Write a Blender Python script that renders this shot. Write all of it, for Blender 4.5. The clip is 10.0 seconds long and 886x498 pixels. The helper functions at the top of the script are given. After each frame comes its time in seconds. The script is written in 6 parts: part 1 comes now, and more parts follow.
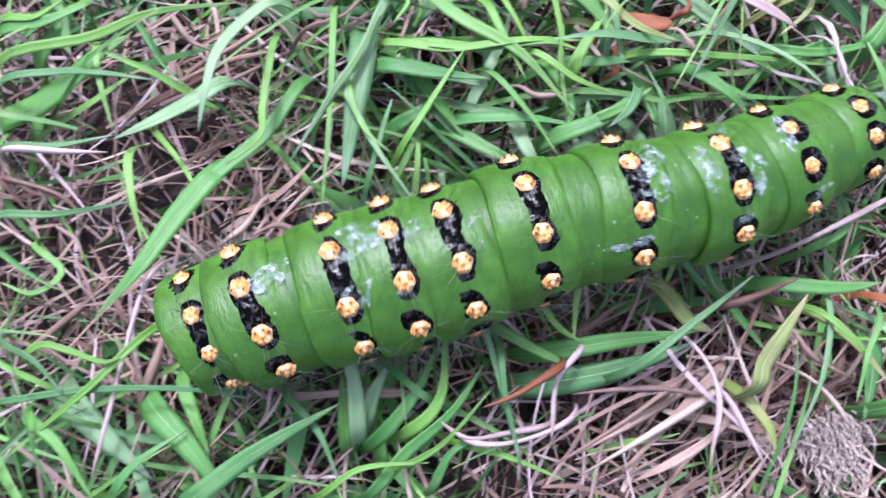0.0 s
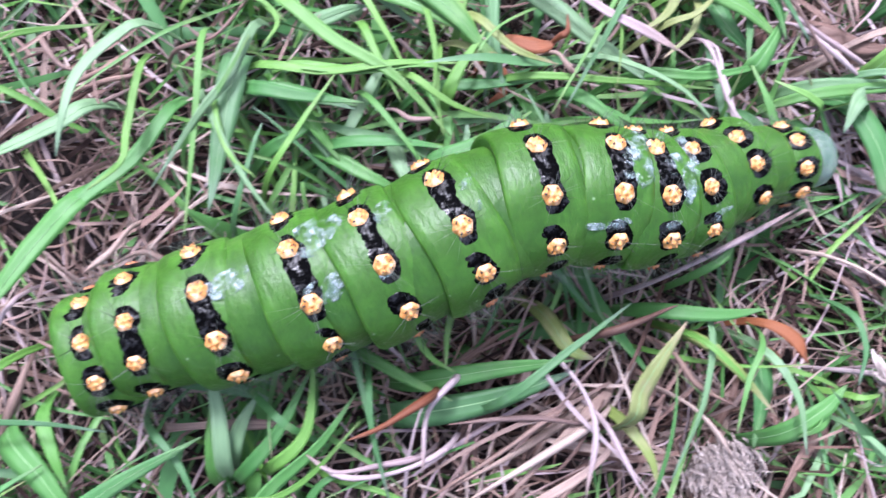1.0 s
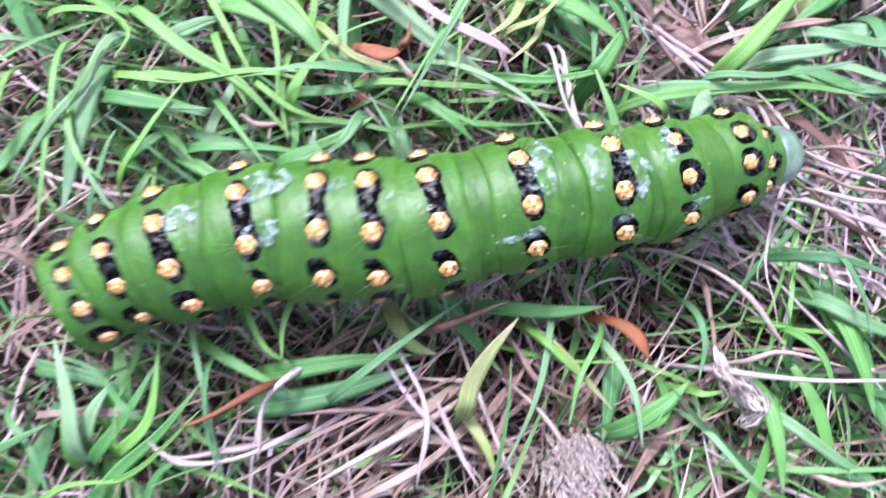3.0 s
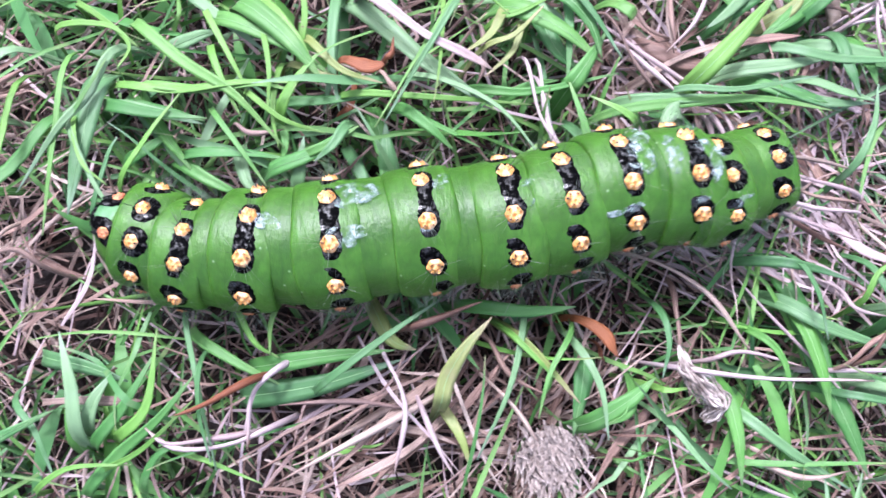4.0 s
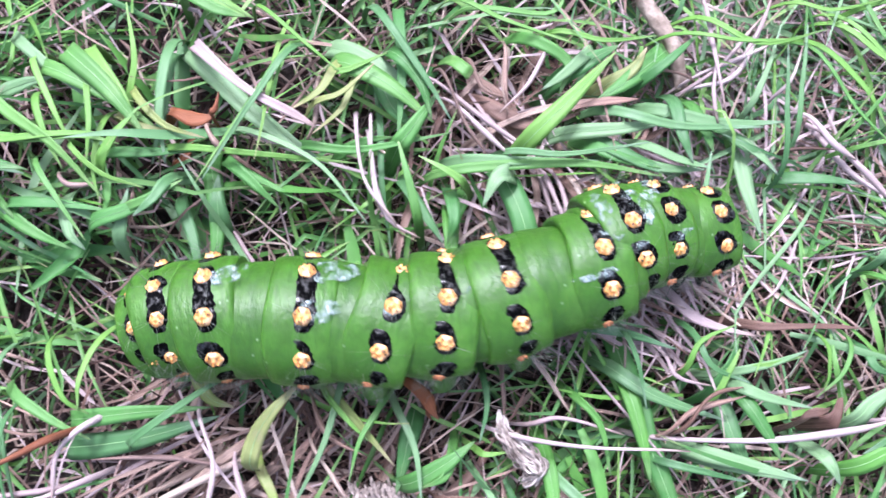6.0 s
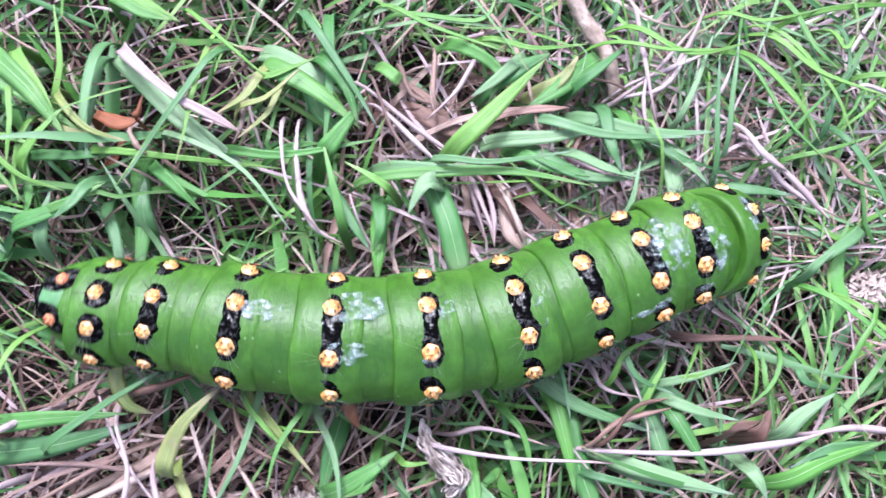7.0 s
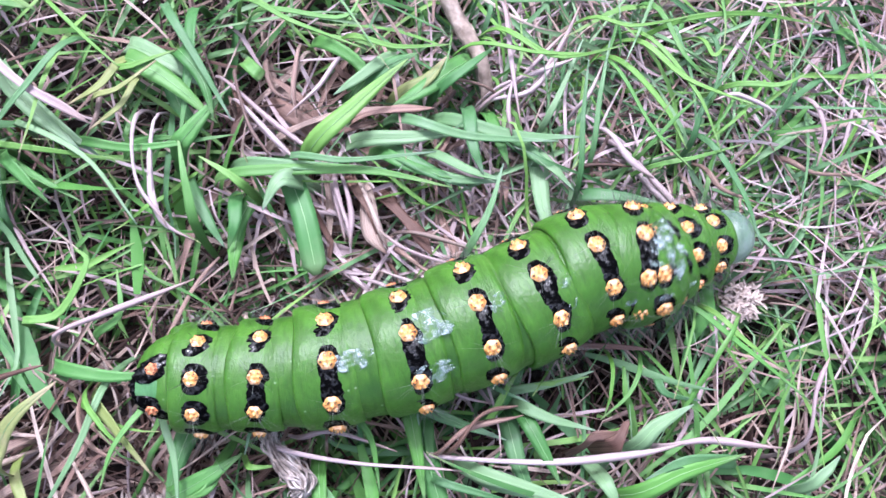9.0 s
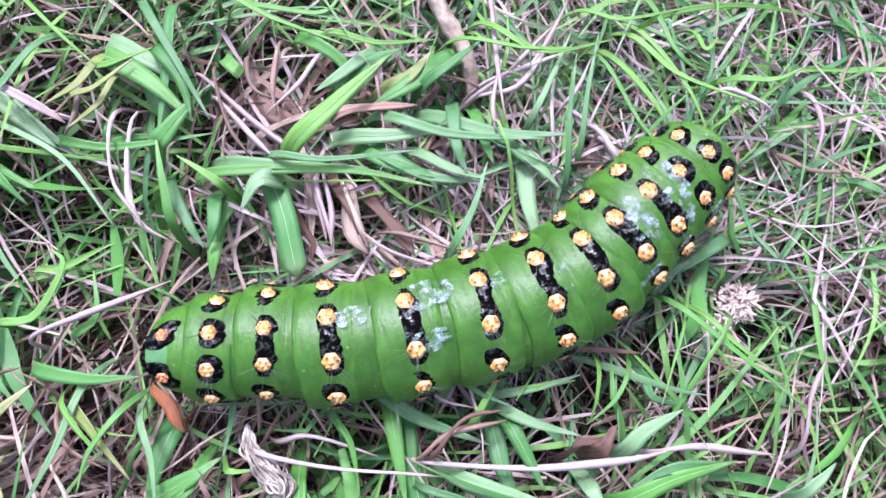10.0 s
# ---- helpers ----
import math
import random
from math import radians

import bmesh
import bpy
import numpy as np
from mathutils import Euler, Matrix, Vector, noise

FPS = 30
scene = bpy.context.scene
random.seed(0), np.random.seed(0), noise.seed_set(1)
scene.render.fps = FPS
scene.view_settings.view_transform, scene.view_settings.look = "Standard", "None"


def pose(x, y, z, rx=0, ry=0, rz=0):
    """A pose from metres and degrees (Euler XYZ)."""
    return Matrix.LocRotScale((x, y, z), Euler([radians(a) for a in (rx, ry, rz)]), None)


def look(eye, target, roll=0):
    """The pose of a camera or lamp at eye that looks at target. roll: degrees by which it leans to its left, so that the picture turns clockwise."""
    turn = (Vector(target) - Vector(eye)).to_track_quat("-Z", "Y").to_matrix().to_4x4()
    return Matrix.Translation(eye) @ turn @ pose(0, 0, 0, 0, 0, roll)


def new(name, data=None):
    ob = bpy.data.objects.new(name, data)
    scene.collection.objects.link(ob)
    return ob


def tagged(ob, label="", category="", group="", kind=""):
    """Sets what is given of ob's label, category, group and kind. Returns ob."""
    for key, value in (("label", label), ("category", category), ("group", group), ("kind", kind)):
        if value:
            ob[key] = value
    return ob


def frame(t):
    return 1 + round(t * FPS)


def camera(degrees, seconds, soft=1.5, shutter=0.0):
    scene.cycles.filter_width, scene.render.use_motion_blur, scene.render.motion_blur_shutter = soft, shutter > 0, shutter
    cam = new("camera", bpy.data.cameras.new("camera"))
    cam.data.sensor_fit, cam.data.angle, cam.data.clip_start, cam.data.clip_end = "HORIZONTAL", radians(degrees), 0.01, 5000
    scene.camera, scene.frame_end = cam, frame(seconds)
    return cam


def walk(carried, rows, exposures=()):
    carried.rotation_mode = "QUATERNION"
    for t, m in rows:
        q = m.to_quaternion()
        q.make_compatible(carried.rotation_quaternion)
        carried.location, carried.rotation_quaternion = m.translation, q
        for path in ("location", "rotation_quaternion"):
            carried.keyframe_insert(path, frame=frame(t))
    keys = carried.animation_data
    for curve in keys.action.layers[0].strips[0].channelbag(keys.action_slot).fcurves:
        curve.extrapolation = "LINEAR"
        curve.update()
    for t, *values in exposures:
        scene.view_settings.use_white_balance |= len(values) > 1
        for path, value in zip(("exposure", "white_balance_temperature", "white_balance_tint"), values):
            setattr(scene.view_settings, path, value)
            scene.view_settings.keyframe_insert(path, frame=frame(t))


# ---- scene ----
CM = 0.01

# ---- camera and its way ----
cam = camera(60.3, 10.0, 1.5, 0.6)
PATH = [
    (0, -2.8413, -0.2608, 5.7561, 6.164, -5.177, -0.792),
    (0.5, -2.4808, -0.2220, 5.6958, 6.748, -5.984, -0.946),
    (1, -2.0040, -0.1196, 5.7286, 6.758, -6.144, -0.927),
    (1.5, -1.3965, -0.0481, 5.8026, 6.989, -5.243, -0.776),
    (2, -0.7912, -0.0096, 5.8544, 7.526, -4.497, -0.544),
    (2.5, -0.3283, -0.0096, 5.8792, 8.282, -3.733, -0.529),
    (3, -0.5305, -0.2076, 6.0925, 7.021, -3.144, -0.588),
    (3.2, -0.5971, -0.1569, 6.2831, 5.312, -2.274, 0.370),
    (4.3, -0.1351, -0.1818, 6.4913, 6.711, -2.579, -0.023),
    (4.5, -0.0334, -0.0935, 6.5024, 6.494, -3.069, 0.021),
    (5, 0.4280, 0.0871, 6.5522, 6.598, -2.807, 0.551),
    (5.5, 0.8046, 0.2126, 6.5516, 6.843, -2.822, 0.932),
    (5.7, 0.9315, 0.3745, 6.5699, 5.918, -2.864, 1.290),
    (6.8, 1.6300, 0.3961, 6.5547, 6.505, -3.035, 2.143),
    (7, 1.7391, 0.3810, 6.5446, 6.765, -3.119, 2.276),
    (7.5, 1.9869, 0.3523, 6.5228, 7.146, -3.807, 2.543),
    (8, 2.2501, 0.3411, 6.5178, 7.341, -4.366, 2.833),
    (8.5, 2.6226, 0.3526, 6.5234, 7.448, -3.988, 3.277),
    (9, 2.8679, 0.3652, 6.4869, 7.540, -3.933, 3.635),
    (9.5, 2.9605, 0.4564, 6.4289, 6.879, -4.135, 3.774),
    (10, 3.1630, 0.4674, 6.3702, 6.979, -2.554, 3.776),
]
walk(cam, [(t, pose(x * CM, y * CM, z * CM, rx, ry, rz)) for t, x, y, z, rx, ry, rz in PATH],
     exposures=[(0.0, 1.60, 5650, 21), (1.5, 1.80, 5650, 21), (2.5, 1.92, 5650, 21), (3.0, 1.92, 5650, 21), (4.5, 1.78, 5780, 18.5), (5.5, 1.82, 5750, 18.5), (7.0, 1.78, 5720, 18.5), (8.0, 1.70, 5680, 19.5), (10.0, 1.70, 5680, 19.5)])

# ---- light: a bright overcast sky ----
world = bpy.data.worlds.new("overcast_sky")
scene.world = world
world.use_nodes = True
wn = world.node_tree
sky = wn.nodes.new("ShaderNodeTexSky")
sky.sky_type, sky.sun_disc = "NISHITA", False
sky.sun_elevation, sky.sun_rotation = radians(57), radians(-20)
sky.air_density, sky.dust_density, sky.ozone_density = 1.0, 5.0, 1.0
soft_sky = wn.nodes.new("ShaderNodeHueSaturation")
soft_sky.inputs["Saturation"].default_value = 0.65
wn.links.new(sky.outputs[0], soft_sky.inputs["Color"])
wn.links.new(soft_sky.outputs[0], wn.nodes["Background"].inputs["Color"])
wn.nodes["Background"].inputs["Strength"].default_value = 0.115

sun = new("sun", bpy.data.lights.new("sun", "SUN"))
sun.data.energy, sun.data.angle, sun.data.color = 1.5, radians(10), (0.97, 0.96, 1.0)
sun.matrix_world = look((-0.22, 0.62, 1.0), (0, 0, 0))


# ---- materials ----
def shader(name, rough=0.5, spec=0.5):
    m = bpy.data.materials.new(name)
    m.use_nodes = True
    nt = m.node_tree
    b = nt.nodes["Principled BSDF"]
    b.inputs["Roughness"].default_value = rough
    b.inputs["Specular IOR Level"].default_value = spec
    return m, nt, b


def ramp(nt, fac, stops):
    r = nt.nodes.new("ShaderNodeValToRGB")
    while len(r.color_ramp.elements) < len(stops):
        r.color_ramp.elements.new(0.5)
    for e, (p, c) in zip(r.color_ramp.elements, stops):
        e.position, e.color = p, (*c, 1)
    nt.links.new(fac, r.inputs[0])
    return r.outputs[0]


def noise_tex(nt, scale, detail=4, space="Object", stretch=None, rough=0.55):
    tc = nt.nodes.new("ShaderNodeTexCoord")
    n = nt.nodes.new("ShaderNodeTexNoise")
    n.inputs["Scale"].default_value, n.inputs["Detail"].default_value = scale, detail
    n.inputs["Roughness"].default_value = rough
    out = tc.outputs[space]
    if stretch:
        mp = nt.nodes.new("ShaderNodeMapping")
        mp.inputs["Scale"].default_value = stretch
        nt.links.new(out, mp.inputs[0])
        out = mp.outputs[0]
    nt.links.new(out, n.inputs["Vector"])
    return n.outputs["Fac"]


def mixed(nt, fac, a, b, how="MIX"):
    m = nt.nodes.new("ShaderNodeMix")
    m.data_type, m.blend_type = "RGBA", how
    for v, i in ((fac, 0), (a, 6), (b, 7)):
        if isinstance(v, (int, float)):
            m.inputs[i].default_value = v
        elif isinstance(v, tuple):
            m.inputs[i].default_value = (*v, 1)
        else:
            nt.links.new(v, m.inputs[i])
    return m.outputs[2]


def bump(nt, bsdf, height, strength=0.3, dist=0.0002):
    b = nt.nodes.new("ShaderNodeBump")
    b.inputs["Strength"].default_value, b.inputs["Distance"].default_value = strength, dist
    nt.links.new(height, b.inputs["Height"])
    nt.links.new(b.outputs[0], bsdf.inputs["Normal"])


def skin_material(name, dark, mid, light, rough=0.40, sub=0.25):
    m, nt, b = shader(name, rough, 0.38)
    big = noise_tex(nt, 260, 3)
    fine = noise_tex(nt, 2600, 3)
    rings = noise_tex(nt, 420, 5, "Object", (2.6, 0.7, 0.7), 0.65)
    col = ramp(nt, big, [(0.34, dark), (0.48, mid), (0.62, light)])
    col = mixed(nt, 0.18, col, ramp(nt, fine, [(0.35, dark), (0.65, light)]))
    col = mixed(nt, ramp(nt, rings, [(0.36, (0.8, 0.8, 0.8)), (0.52, (0, 0, 0))]), col, dark)
    tc, cells = nt.nodes.new("ShaderNodeTexCoord"), nt.nodes.new("ShaderNodeTexVoronoi")
    cells.inputs["Scale"].default_value = 700
    nt.links.new(tc.outputs["Object"], cells.inputs["Vector"])
    col = mixed(nt, ramp(nt, cells.outputs["Distance"], [(0.04, (0.5, 0.5, 0.5)), (0.09, (0, 0, 0))]), col, (0.26, 0.38, 0.22))
    nt.links.new(col, b.inputs["Base Color"])
    b.inputs["Subsurface Weight"].default_value = sub
    b.inputs["Subsurface Radius"].default_value = (0.4, 1.0, 0.15)
    b.inputs["Subsurface Scale"].default_value = 0.0007
    rr = nt.nodes.new("ShaderNodeMapRange")
    rr.inputs["To Min"].default_value, rr.inputs["To Max"].default_value = rough - 0.1, rough + 0.16
    nt.links.new(big, rr.inputs["Value"])
    nt.links.new(rr.outputs[0], b.inputs["Roughness"])
    tall = nt.nodes.new("ShaderNodeMath")
    tall.operation = "MULTIPLY_ADD"
    tall.inputs[1].default_value = 3.0
    nt.links.new(rings, tall.inputs[0])
    nt.links.new(fine, tall.inputs[2])
    bump(nt, b, tall.outputs[0], 0.5, 0.00010)
    return m


def blade_material(name, colours, tip, rough=0.45, streak=0.16, spec=0.38, deep=(0.55, 0.62, 0.5)):
    """Leaf: colour by island or object, veins along the length, drier tips."""
    m, nt, b = shader(name, rough, spec)
    geo, info = nt.nodes.new("ShaderNodeNewGeometry"), nt.nodes.new("ShaderNodeObjectInfo")
    add = nt.nodes.new("ShaderNodeMath")
    add.operation = "ADD"
    nt.links.new(geo.outputs["Random Per Island"], add.inputs[0])
    nt.links.new(info.outputs["Random"], add.inputs[1])
    frac = nt.nodes.new("ShaderNodeMath")
    frac.operation = "FRACT"
    nt.links.new(add.outputs[0], frac.inputs[0])
    n = len(colours)
    col = ramp(nt, frac.outputs[0], [((k + 0.5) / n, c) for k, c in enumerate(colours)])
    veins = noise_tex(nt, 1.0, 3, "UV", (30, 1.6, 1))
    blot = noise_tex(nt, 420, 3)
    shade = noise_tex(nt, 160, 3)
    dark = mixed(nt, 1.0, col, deep, "MULTIPLY")
    col = mixed(nt, ramp(nt, veins, [(0.38, (streak, streak, streak)), (0.6, (0, 0, 0))]), col, dark)
    col = mixed(nt, ramp(nt, blot, [(0.55, (0, 0, 0)), (0.8, (0.45, 0.45, 0.45))]), col, tip)
    col = mixed(nt, ramp(nt, shade, [(0.35, (0.35, 0.35, 0.35)), (0.6, (0, 0, 0))]), col, dark)
    uv = nt.nodes.new("ShaderNodeUVMap")
    sep = nt.nodes.new("ShaderNodeSeparateXYZ")
    nt.links.new(uv.outputs[0], sep.inputs[0])
    col = mixed(nt, ramp(nt, sep.outputs["Y"], [(0.82, (0, 0, 0)), (1.0, (0.7, 0.7, 0.7))]), col, tip)
    nt.links.new(col, b.inputs["Base Color"])
    b.inputs["Transmission Weight"].default_value = 0.0
    b.inputs["Subsurface Weight"].default_value = 0.0
    bump(nt, b, veins, 0.22, 0.0001)
    trans = nt.nodes.new("ShaderNodeBsdfTranslucent")
    nt.links.new(col, trans.inputs["Color"])
    mixer = nt.nodes.new("ShaderNodeMixShader")
    mixer.inputs[0].default_value = 0.13
    nt.links.new(b.outputs[0], mixer.inputs[1])
    nt.links.new(trans.outputs[0], mixer.inputs[2])
    nt.links.new(mixer.outputs[0], nt.nodes["Material Output"].inputs["Surface"])
    return m


SKIN = skin_material("caterpillar_skin", (0.028, 0.087, 0.0073), (0.041, 0.126, 0.0104), (0.062, 0.167, 0.0177))
FOLD = skin_material("caterpillar_fold", (0.023, 0.079, 0.0073), (0.037, 0.110, 0.0090), (0.055, 0.147, 0.0163))
PLATE = skin_material("anal_plate_skin", (0.05, 0.16, 0.05), (0.07, 0.19, 0.07), (0.10, 0.23, 0.10))
HEAD = skin_material("head_capsule", (0.07, 0.12, 0.085), (0.11, 0.17, 0.125), (0.19, 0.25, 0.20), 0.26)

BLACK, nt, b = shader("black_velvet_band", 0.6, 0.10)
# the rare grey specks in the base colour are painted wet glints
nt.links.new(ramp(nt, noise_tex(nt, 2600, 4), [(0.55, (0.0010, 0.0010, 0.0012)), (0.70, (0.006, 0.006, 0.007)), (0.84, (0.10, 0.11, 0.12))]), b.inputs["Base Color"])
wet = ramp(nt, noise_tex(nt, 1900, 3), [(0.5, (0.02, 0.02, 0.02)), (0.70, (0.9, 0.9, 0.9))])
nt.links.new(wet, b.inputs["Specular IOR Level"])
nt.links.new(ramp(nt, noise_tex(nt, 1900, 3), [(0.5, (0.65, 0.65, 0.65)), (0.68, (0.2, 0.2, 0.2))]), b.inputs["Roughness"])
bump(nt, b, noise_tex(nt, 2200, 3), 1.0, 0.00015)

AMBER, nt, b = shader("amber_tubercle", 0.45, 0.4)
spots = noise_tex(nt, 2300, 2)
nt.links.new(ramp(nt, spots, [(0.20, (0.20, 0.07, 0.015)), (0.34, (0.48, 0.20, 0.04)), (0.50, (0.64, 0.31, 0.095)), (0.64, (0.76, 0.47, 0.28))]), b.inputs["Base Color"])
bump(nt, b, spots, 0.6, 0.0001)
b.inputs["Subsurface Weight"].default_value, b.inputs["Subsurface Scale"].default_value = 0.1, 0.0004

CORAL, nt, b = shader("coral_tubercle", 0.45, 0.4)
nt.links.new(ramp(nt, noise_tex(nt, 2300, 2), [(0.28, (0.14, 0.035, 0.012)), (0.42, (0.46, 0.14, 0.06)), (0.6, (0.58, 0.25, 0.11))]), b.inputs["Base Color"])

BRISTLE, nt, b = shader("dark_bristle", 0.35, 0.5)
b.inputs["Base Color"].default_value = (0.012, 0.012, 0.012, 1)
PALE_HAIR, nt, b = shader("pale_hair", 0.4, 0.5)
b.inputs["Base Color"].default_value = (0.15, 0.17, 0.14, 1)

FILM, nt, b = shader("dried_silvery_film", 0.25, 0.7)
fl, holes = noise_tex(nt, 2600, 4), noise_tex(nt, 1500, 5)
nt.links.new(ramp(nt, fl, [(0.35, (0.12, 0.20, 0.16)), (0.55, (0.30, 0.37, 0.38)), (0.75, (0.55, 0.60, 0.62))]), b.inputs["Base Color"])
nt.links.new(ramp(nt, holes, [(0.42, (0, 0, 0)), (0.53, (0.38, 0.38, 0.38)), (0.68, (0.78, 0.78, 0.78))]), b.inputs["Alpha"])
bump(nt, b, fl, 1.0, 0.0002)

SOIL, nt, b = shader("damp_soil", 0.85, 0.25)
s1, s2 = noise_tex(nt, 60, 5), noise_tex(nt, 900, 6)
c1 = ramp(nt, s1, [(0.3, (0.014, 0.010, 0.009)), (0.55, (0.036, 0.027, 0.026)), (0.75, (0.085, 0.066, 0.062))])
c2 = ramp(nt, s2, [(0.35, (0.006, 0.004, 0.004)), (0.62, (0.09, 0.07, 0.065)), (0.76, (0.26, 0.21, 0.19))])
nt.links.new(mixed(nt, 0.45, c1, c2), b.inputs["Base Color"])
bump(nt, b, s2, 1.0, 0.0008)

GREEN = blade_material("grass_green", [(0.047, 0.130, 0.033), (0.093, 0.237, 0.053), (0.058, 0.178, 0.057), (0.138, 0.312, 0.057), (0.104, 0.230, 0.084), (0.214, 0.390, 0.096), (0.066, 0.183, 0.049)], (0.30, 0.25, 0.15))
BROAD = blade_material("broad_blade_green", [(0.054, 0.174, 0.040), (0.075, 0.215, 0.067), (0.103, 0.273, 0.050), (0.086, 0.237, 0.057)], (0.17, 0.26, 0.12), 0.5)
LIME = blade_material("young_blade_green", [(0.121, 0.275, 0.050), (0.166, 0.330, 0.074), (0.098, 0.243, 0.060)], (0.24, 0.34, 0.14), 0.5)
BLUISH = blade_material("glaucous_blade", [(0.073, 0.186, 0.068), (0.116, 0.243, 0.101), (0.194, 0.319, 0.162)], (0.24, 0.32, 0.24), 0.48)
STRAW = blade_material("dead_straw", [(0.46, 0.33, 0.27), (0.20, 0.125, 0.10), (0.64, 0.51, 0.43), (0.29, 0.19, 0.15), (0.76, 0.64, 0.55), (0.12, 0.075, 0.06), (0.40, 0.29, 0.26)], (0.17, 0.10, 0.085), 0.6, 0.85, 0.25, (0.34, 0.27, 0.29))
# brown thatch, its colours darkened further so the gaps between blades look shaded
THATCH = blade_material("brown_thatch_gap_shade", [(0.045, 0.023, 0.020), (0.019, 0.010, 0.009), (0.087, 0.050, 0.042), (0.026, 0.014, 0.012)], (0.05, 0.034, 0.028), 0.75, 0.7, 0.2, (0.4, 0.35, 0.36))
PALE = blade_material("bleached_straw", [(0.595, 0.498, 0.512), (0.492, 0.393, 0.403)], (0.34, 0.24, 0.19), 0.55, 0.8, 0.25, (0.5, 0.42, 0.42))
RUST = blade_material("rusty_dead_leaf", [(0.33, 0.125, 0.055), (0.26, 0.100, 0.055)], (0.16, 0.08, 0.055), 0.6, 0.8, 0.25, (0.45, 0.36, 0.34))
PINK = blade_material("pinkish_dead_leaf", [(0.44, 0.30, 0.24), (0.15, 0.085, 0.065), (0.34, 0.225, 0.18), (0.60, 0.48, 0.40), (0.24, 0.15, 0.115)], (0.20, 0.12, 0.10), 0.55, 0.9, 0.25, (0.33, 0.26, 0.28))
OLIVE = blade_material("yellowing_blade", [(0.21, 0.27, 0.075), (0.24, 0.27, 0.10)], (0.46, 0.33, 0.26), 0.5, 0.4)
MIDRIB, nt, b = shader("pale_midrib", 0.35, 0.5)
nt.links.new(ramp(nt, noise_tex(nt, 300, 3), [(0.3, (0.17, 0.32, 0.13)), (0.7, (0.24, 0.40, 0.19))]), b.inputs["Base Color"])
TWIG, nt, b = shader("grey_twig_bark", 0.75, 0.3)
tw = noise_tex(nt, 900, 5, "Object", (1, 1, 1))
nt.links.new(ramp(nt, tw, [(0.3, (0.13, 0.095, 0.075)), (0.55, (0.30, 0.235, 0.195)), (0.75, (0.46, 0.38, 0.33))]), b.inputs["Base Color"])
bump(nt, b, tw, 0.9, 0.0004)
FLUFF, nt, b = shader("dried_flower_fibre", 0.8, 0.2)
nt.links.new(ramp(nt, noise_tex(nt, 700, 4), [(0.32, (0.10, 0.075, 0.065)), (0.5, (0.32, 0.265, 0.24)), (0.68, (0.60, 0.53, 0.50))]), b.inputs["Base Color"])

PETAL, nt, b = shader("dried_clover_petal", 0.75, 0.2)
nt.links.new(ramp(nt, noise_tex(nt, 700, 4), [(0.3, (0.26, 0.19, 0.16)), (0.5, (0.52, 0.43, 0.39)), (0.72, (0.70, 0.62, 0.58))]), b.inputs["Base Color"])

# ---- mesh helpers ----
def mesh_of(name, verts, faces, mats, smooth=True, uvs=None, mat_index=None):
    me = bpy.data.meshes.new(name)
    me.from_pydata([tuple(v) for v in verts], [], faces)
    for m in mats:
        me.materials.append(m)
    if smooth:
        me.polygons.foreach_set("use_smooth", [True] * len(me.polygons))
    if mat_index is not None:
        me.polygons.foreach_set("material_index", mat_index)
    if uvs is not None:
        layer = me.uv_layers.new(name="UVMap")
        loops = np.empty(len(me.loops), dtype=np.int32)
        me.loops.foreach_get("vertex_index", loops)
        layer.data.foreach_set("uv", np.asarray(uvs, dtype=np.float32)[loops].ravel())
    me.update()
    return me


def quad_mesh(name, co, quads, mat, uvs):
    """A mesh of quads straight from arrays."""
    me = bpy.data.meshes.new(name)
    me.vertices.add(len(co))
    me.vertices.foreach_set("co", np.ascontiguousarray(co, dtype=np.float32).ravel())
    me.loops.add(quads.size)
    me.loops.foreach_set("vertex_index", np.ascontiguousarray(quads, dtype=np.int32).ravel())
    me.polygons.add(len(quads))
    me.polygons.foreach_set("loop_start", np.arange(0, quads.size, 4, dtype=np.int32))
    me.polygons.foreach_set("use_smooth", np.ones(len(quads), dtype=bool))
    me.materials.append(mat)
    layer = me.uv_layers.new(name="UVMap")
    layer.data.foreach_set("uv", np.asarray(uvs, dtype=np.float32)[quads.ravel()].ravel())
    me.update(calc_edges=True)
    return me


def part(name, me, parent, label="", at=None):
    ob = new(name, me)
    ob.parent = parent
    if at is not None:
        ob.matrix_basis = at
    if label:
        tagged(ob, label)
    return ob


def loft(rings, close_start=True, close_end=True):
    """Verts and faces of a tube through rings of equal count."""
    n = len(rings[0])
    verts = [p for r in rings for p in r]
    faces = []
    for k in range(len(rings) - 1):
        for j in range(n):
            a, b2 = k * n + j, k * n + (j + 1) % n
            faces.append((a, b2, b2 + n, a + n))
    if close_start:
        faces.append(tuple(range(n - 1, -1, -1)))
    if close_end:
        faces.append(tuple(range((len(rings) - 1) * n, len(rings) * n)))
    return verts, faces


# ---- ground ----
SOIL_Z = -1.3 * CM


# where the soil lies almost bare at the height of the turf: x, y, radius and rise in cm
MOUNDS = [(-4.5, 0.8, 0.9, 0.42), (-5.2, 0.3, 0.9, 0.40), (-4.7, 1.5, 0.7, 0.36), (-4.2, -0.4, 0.5, 0.28), (1.9, 2.3, 0.5, 0.3), (4.4, 2.9, 0.6, 0.3), (3.8, 0.9, 0.5, 0.3)]


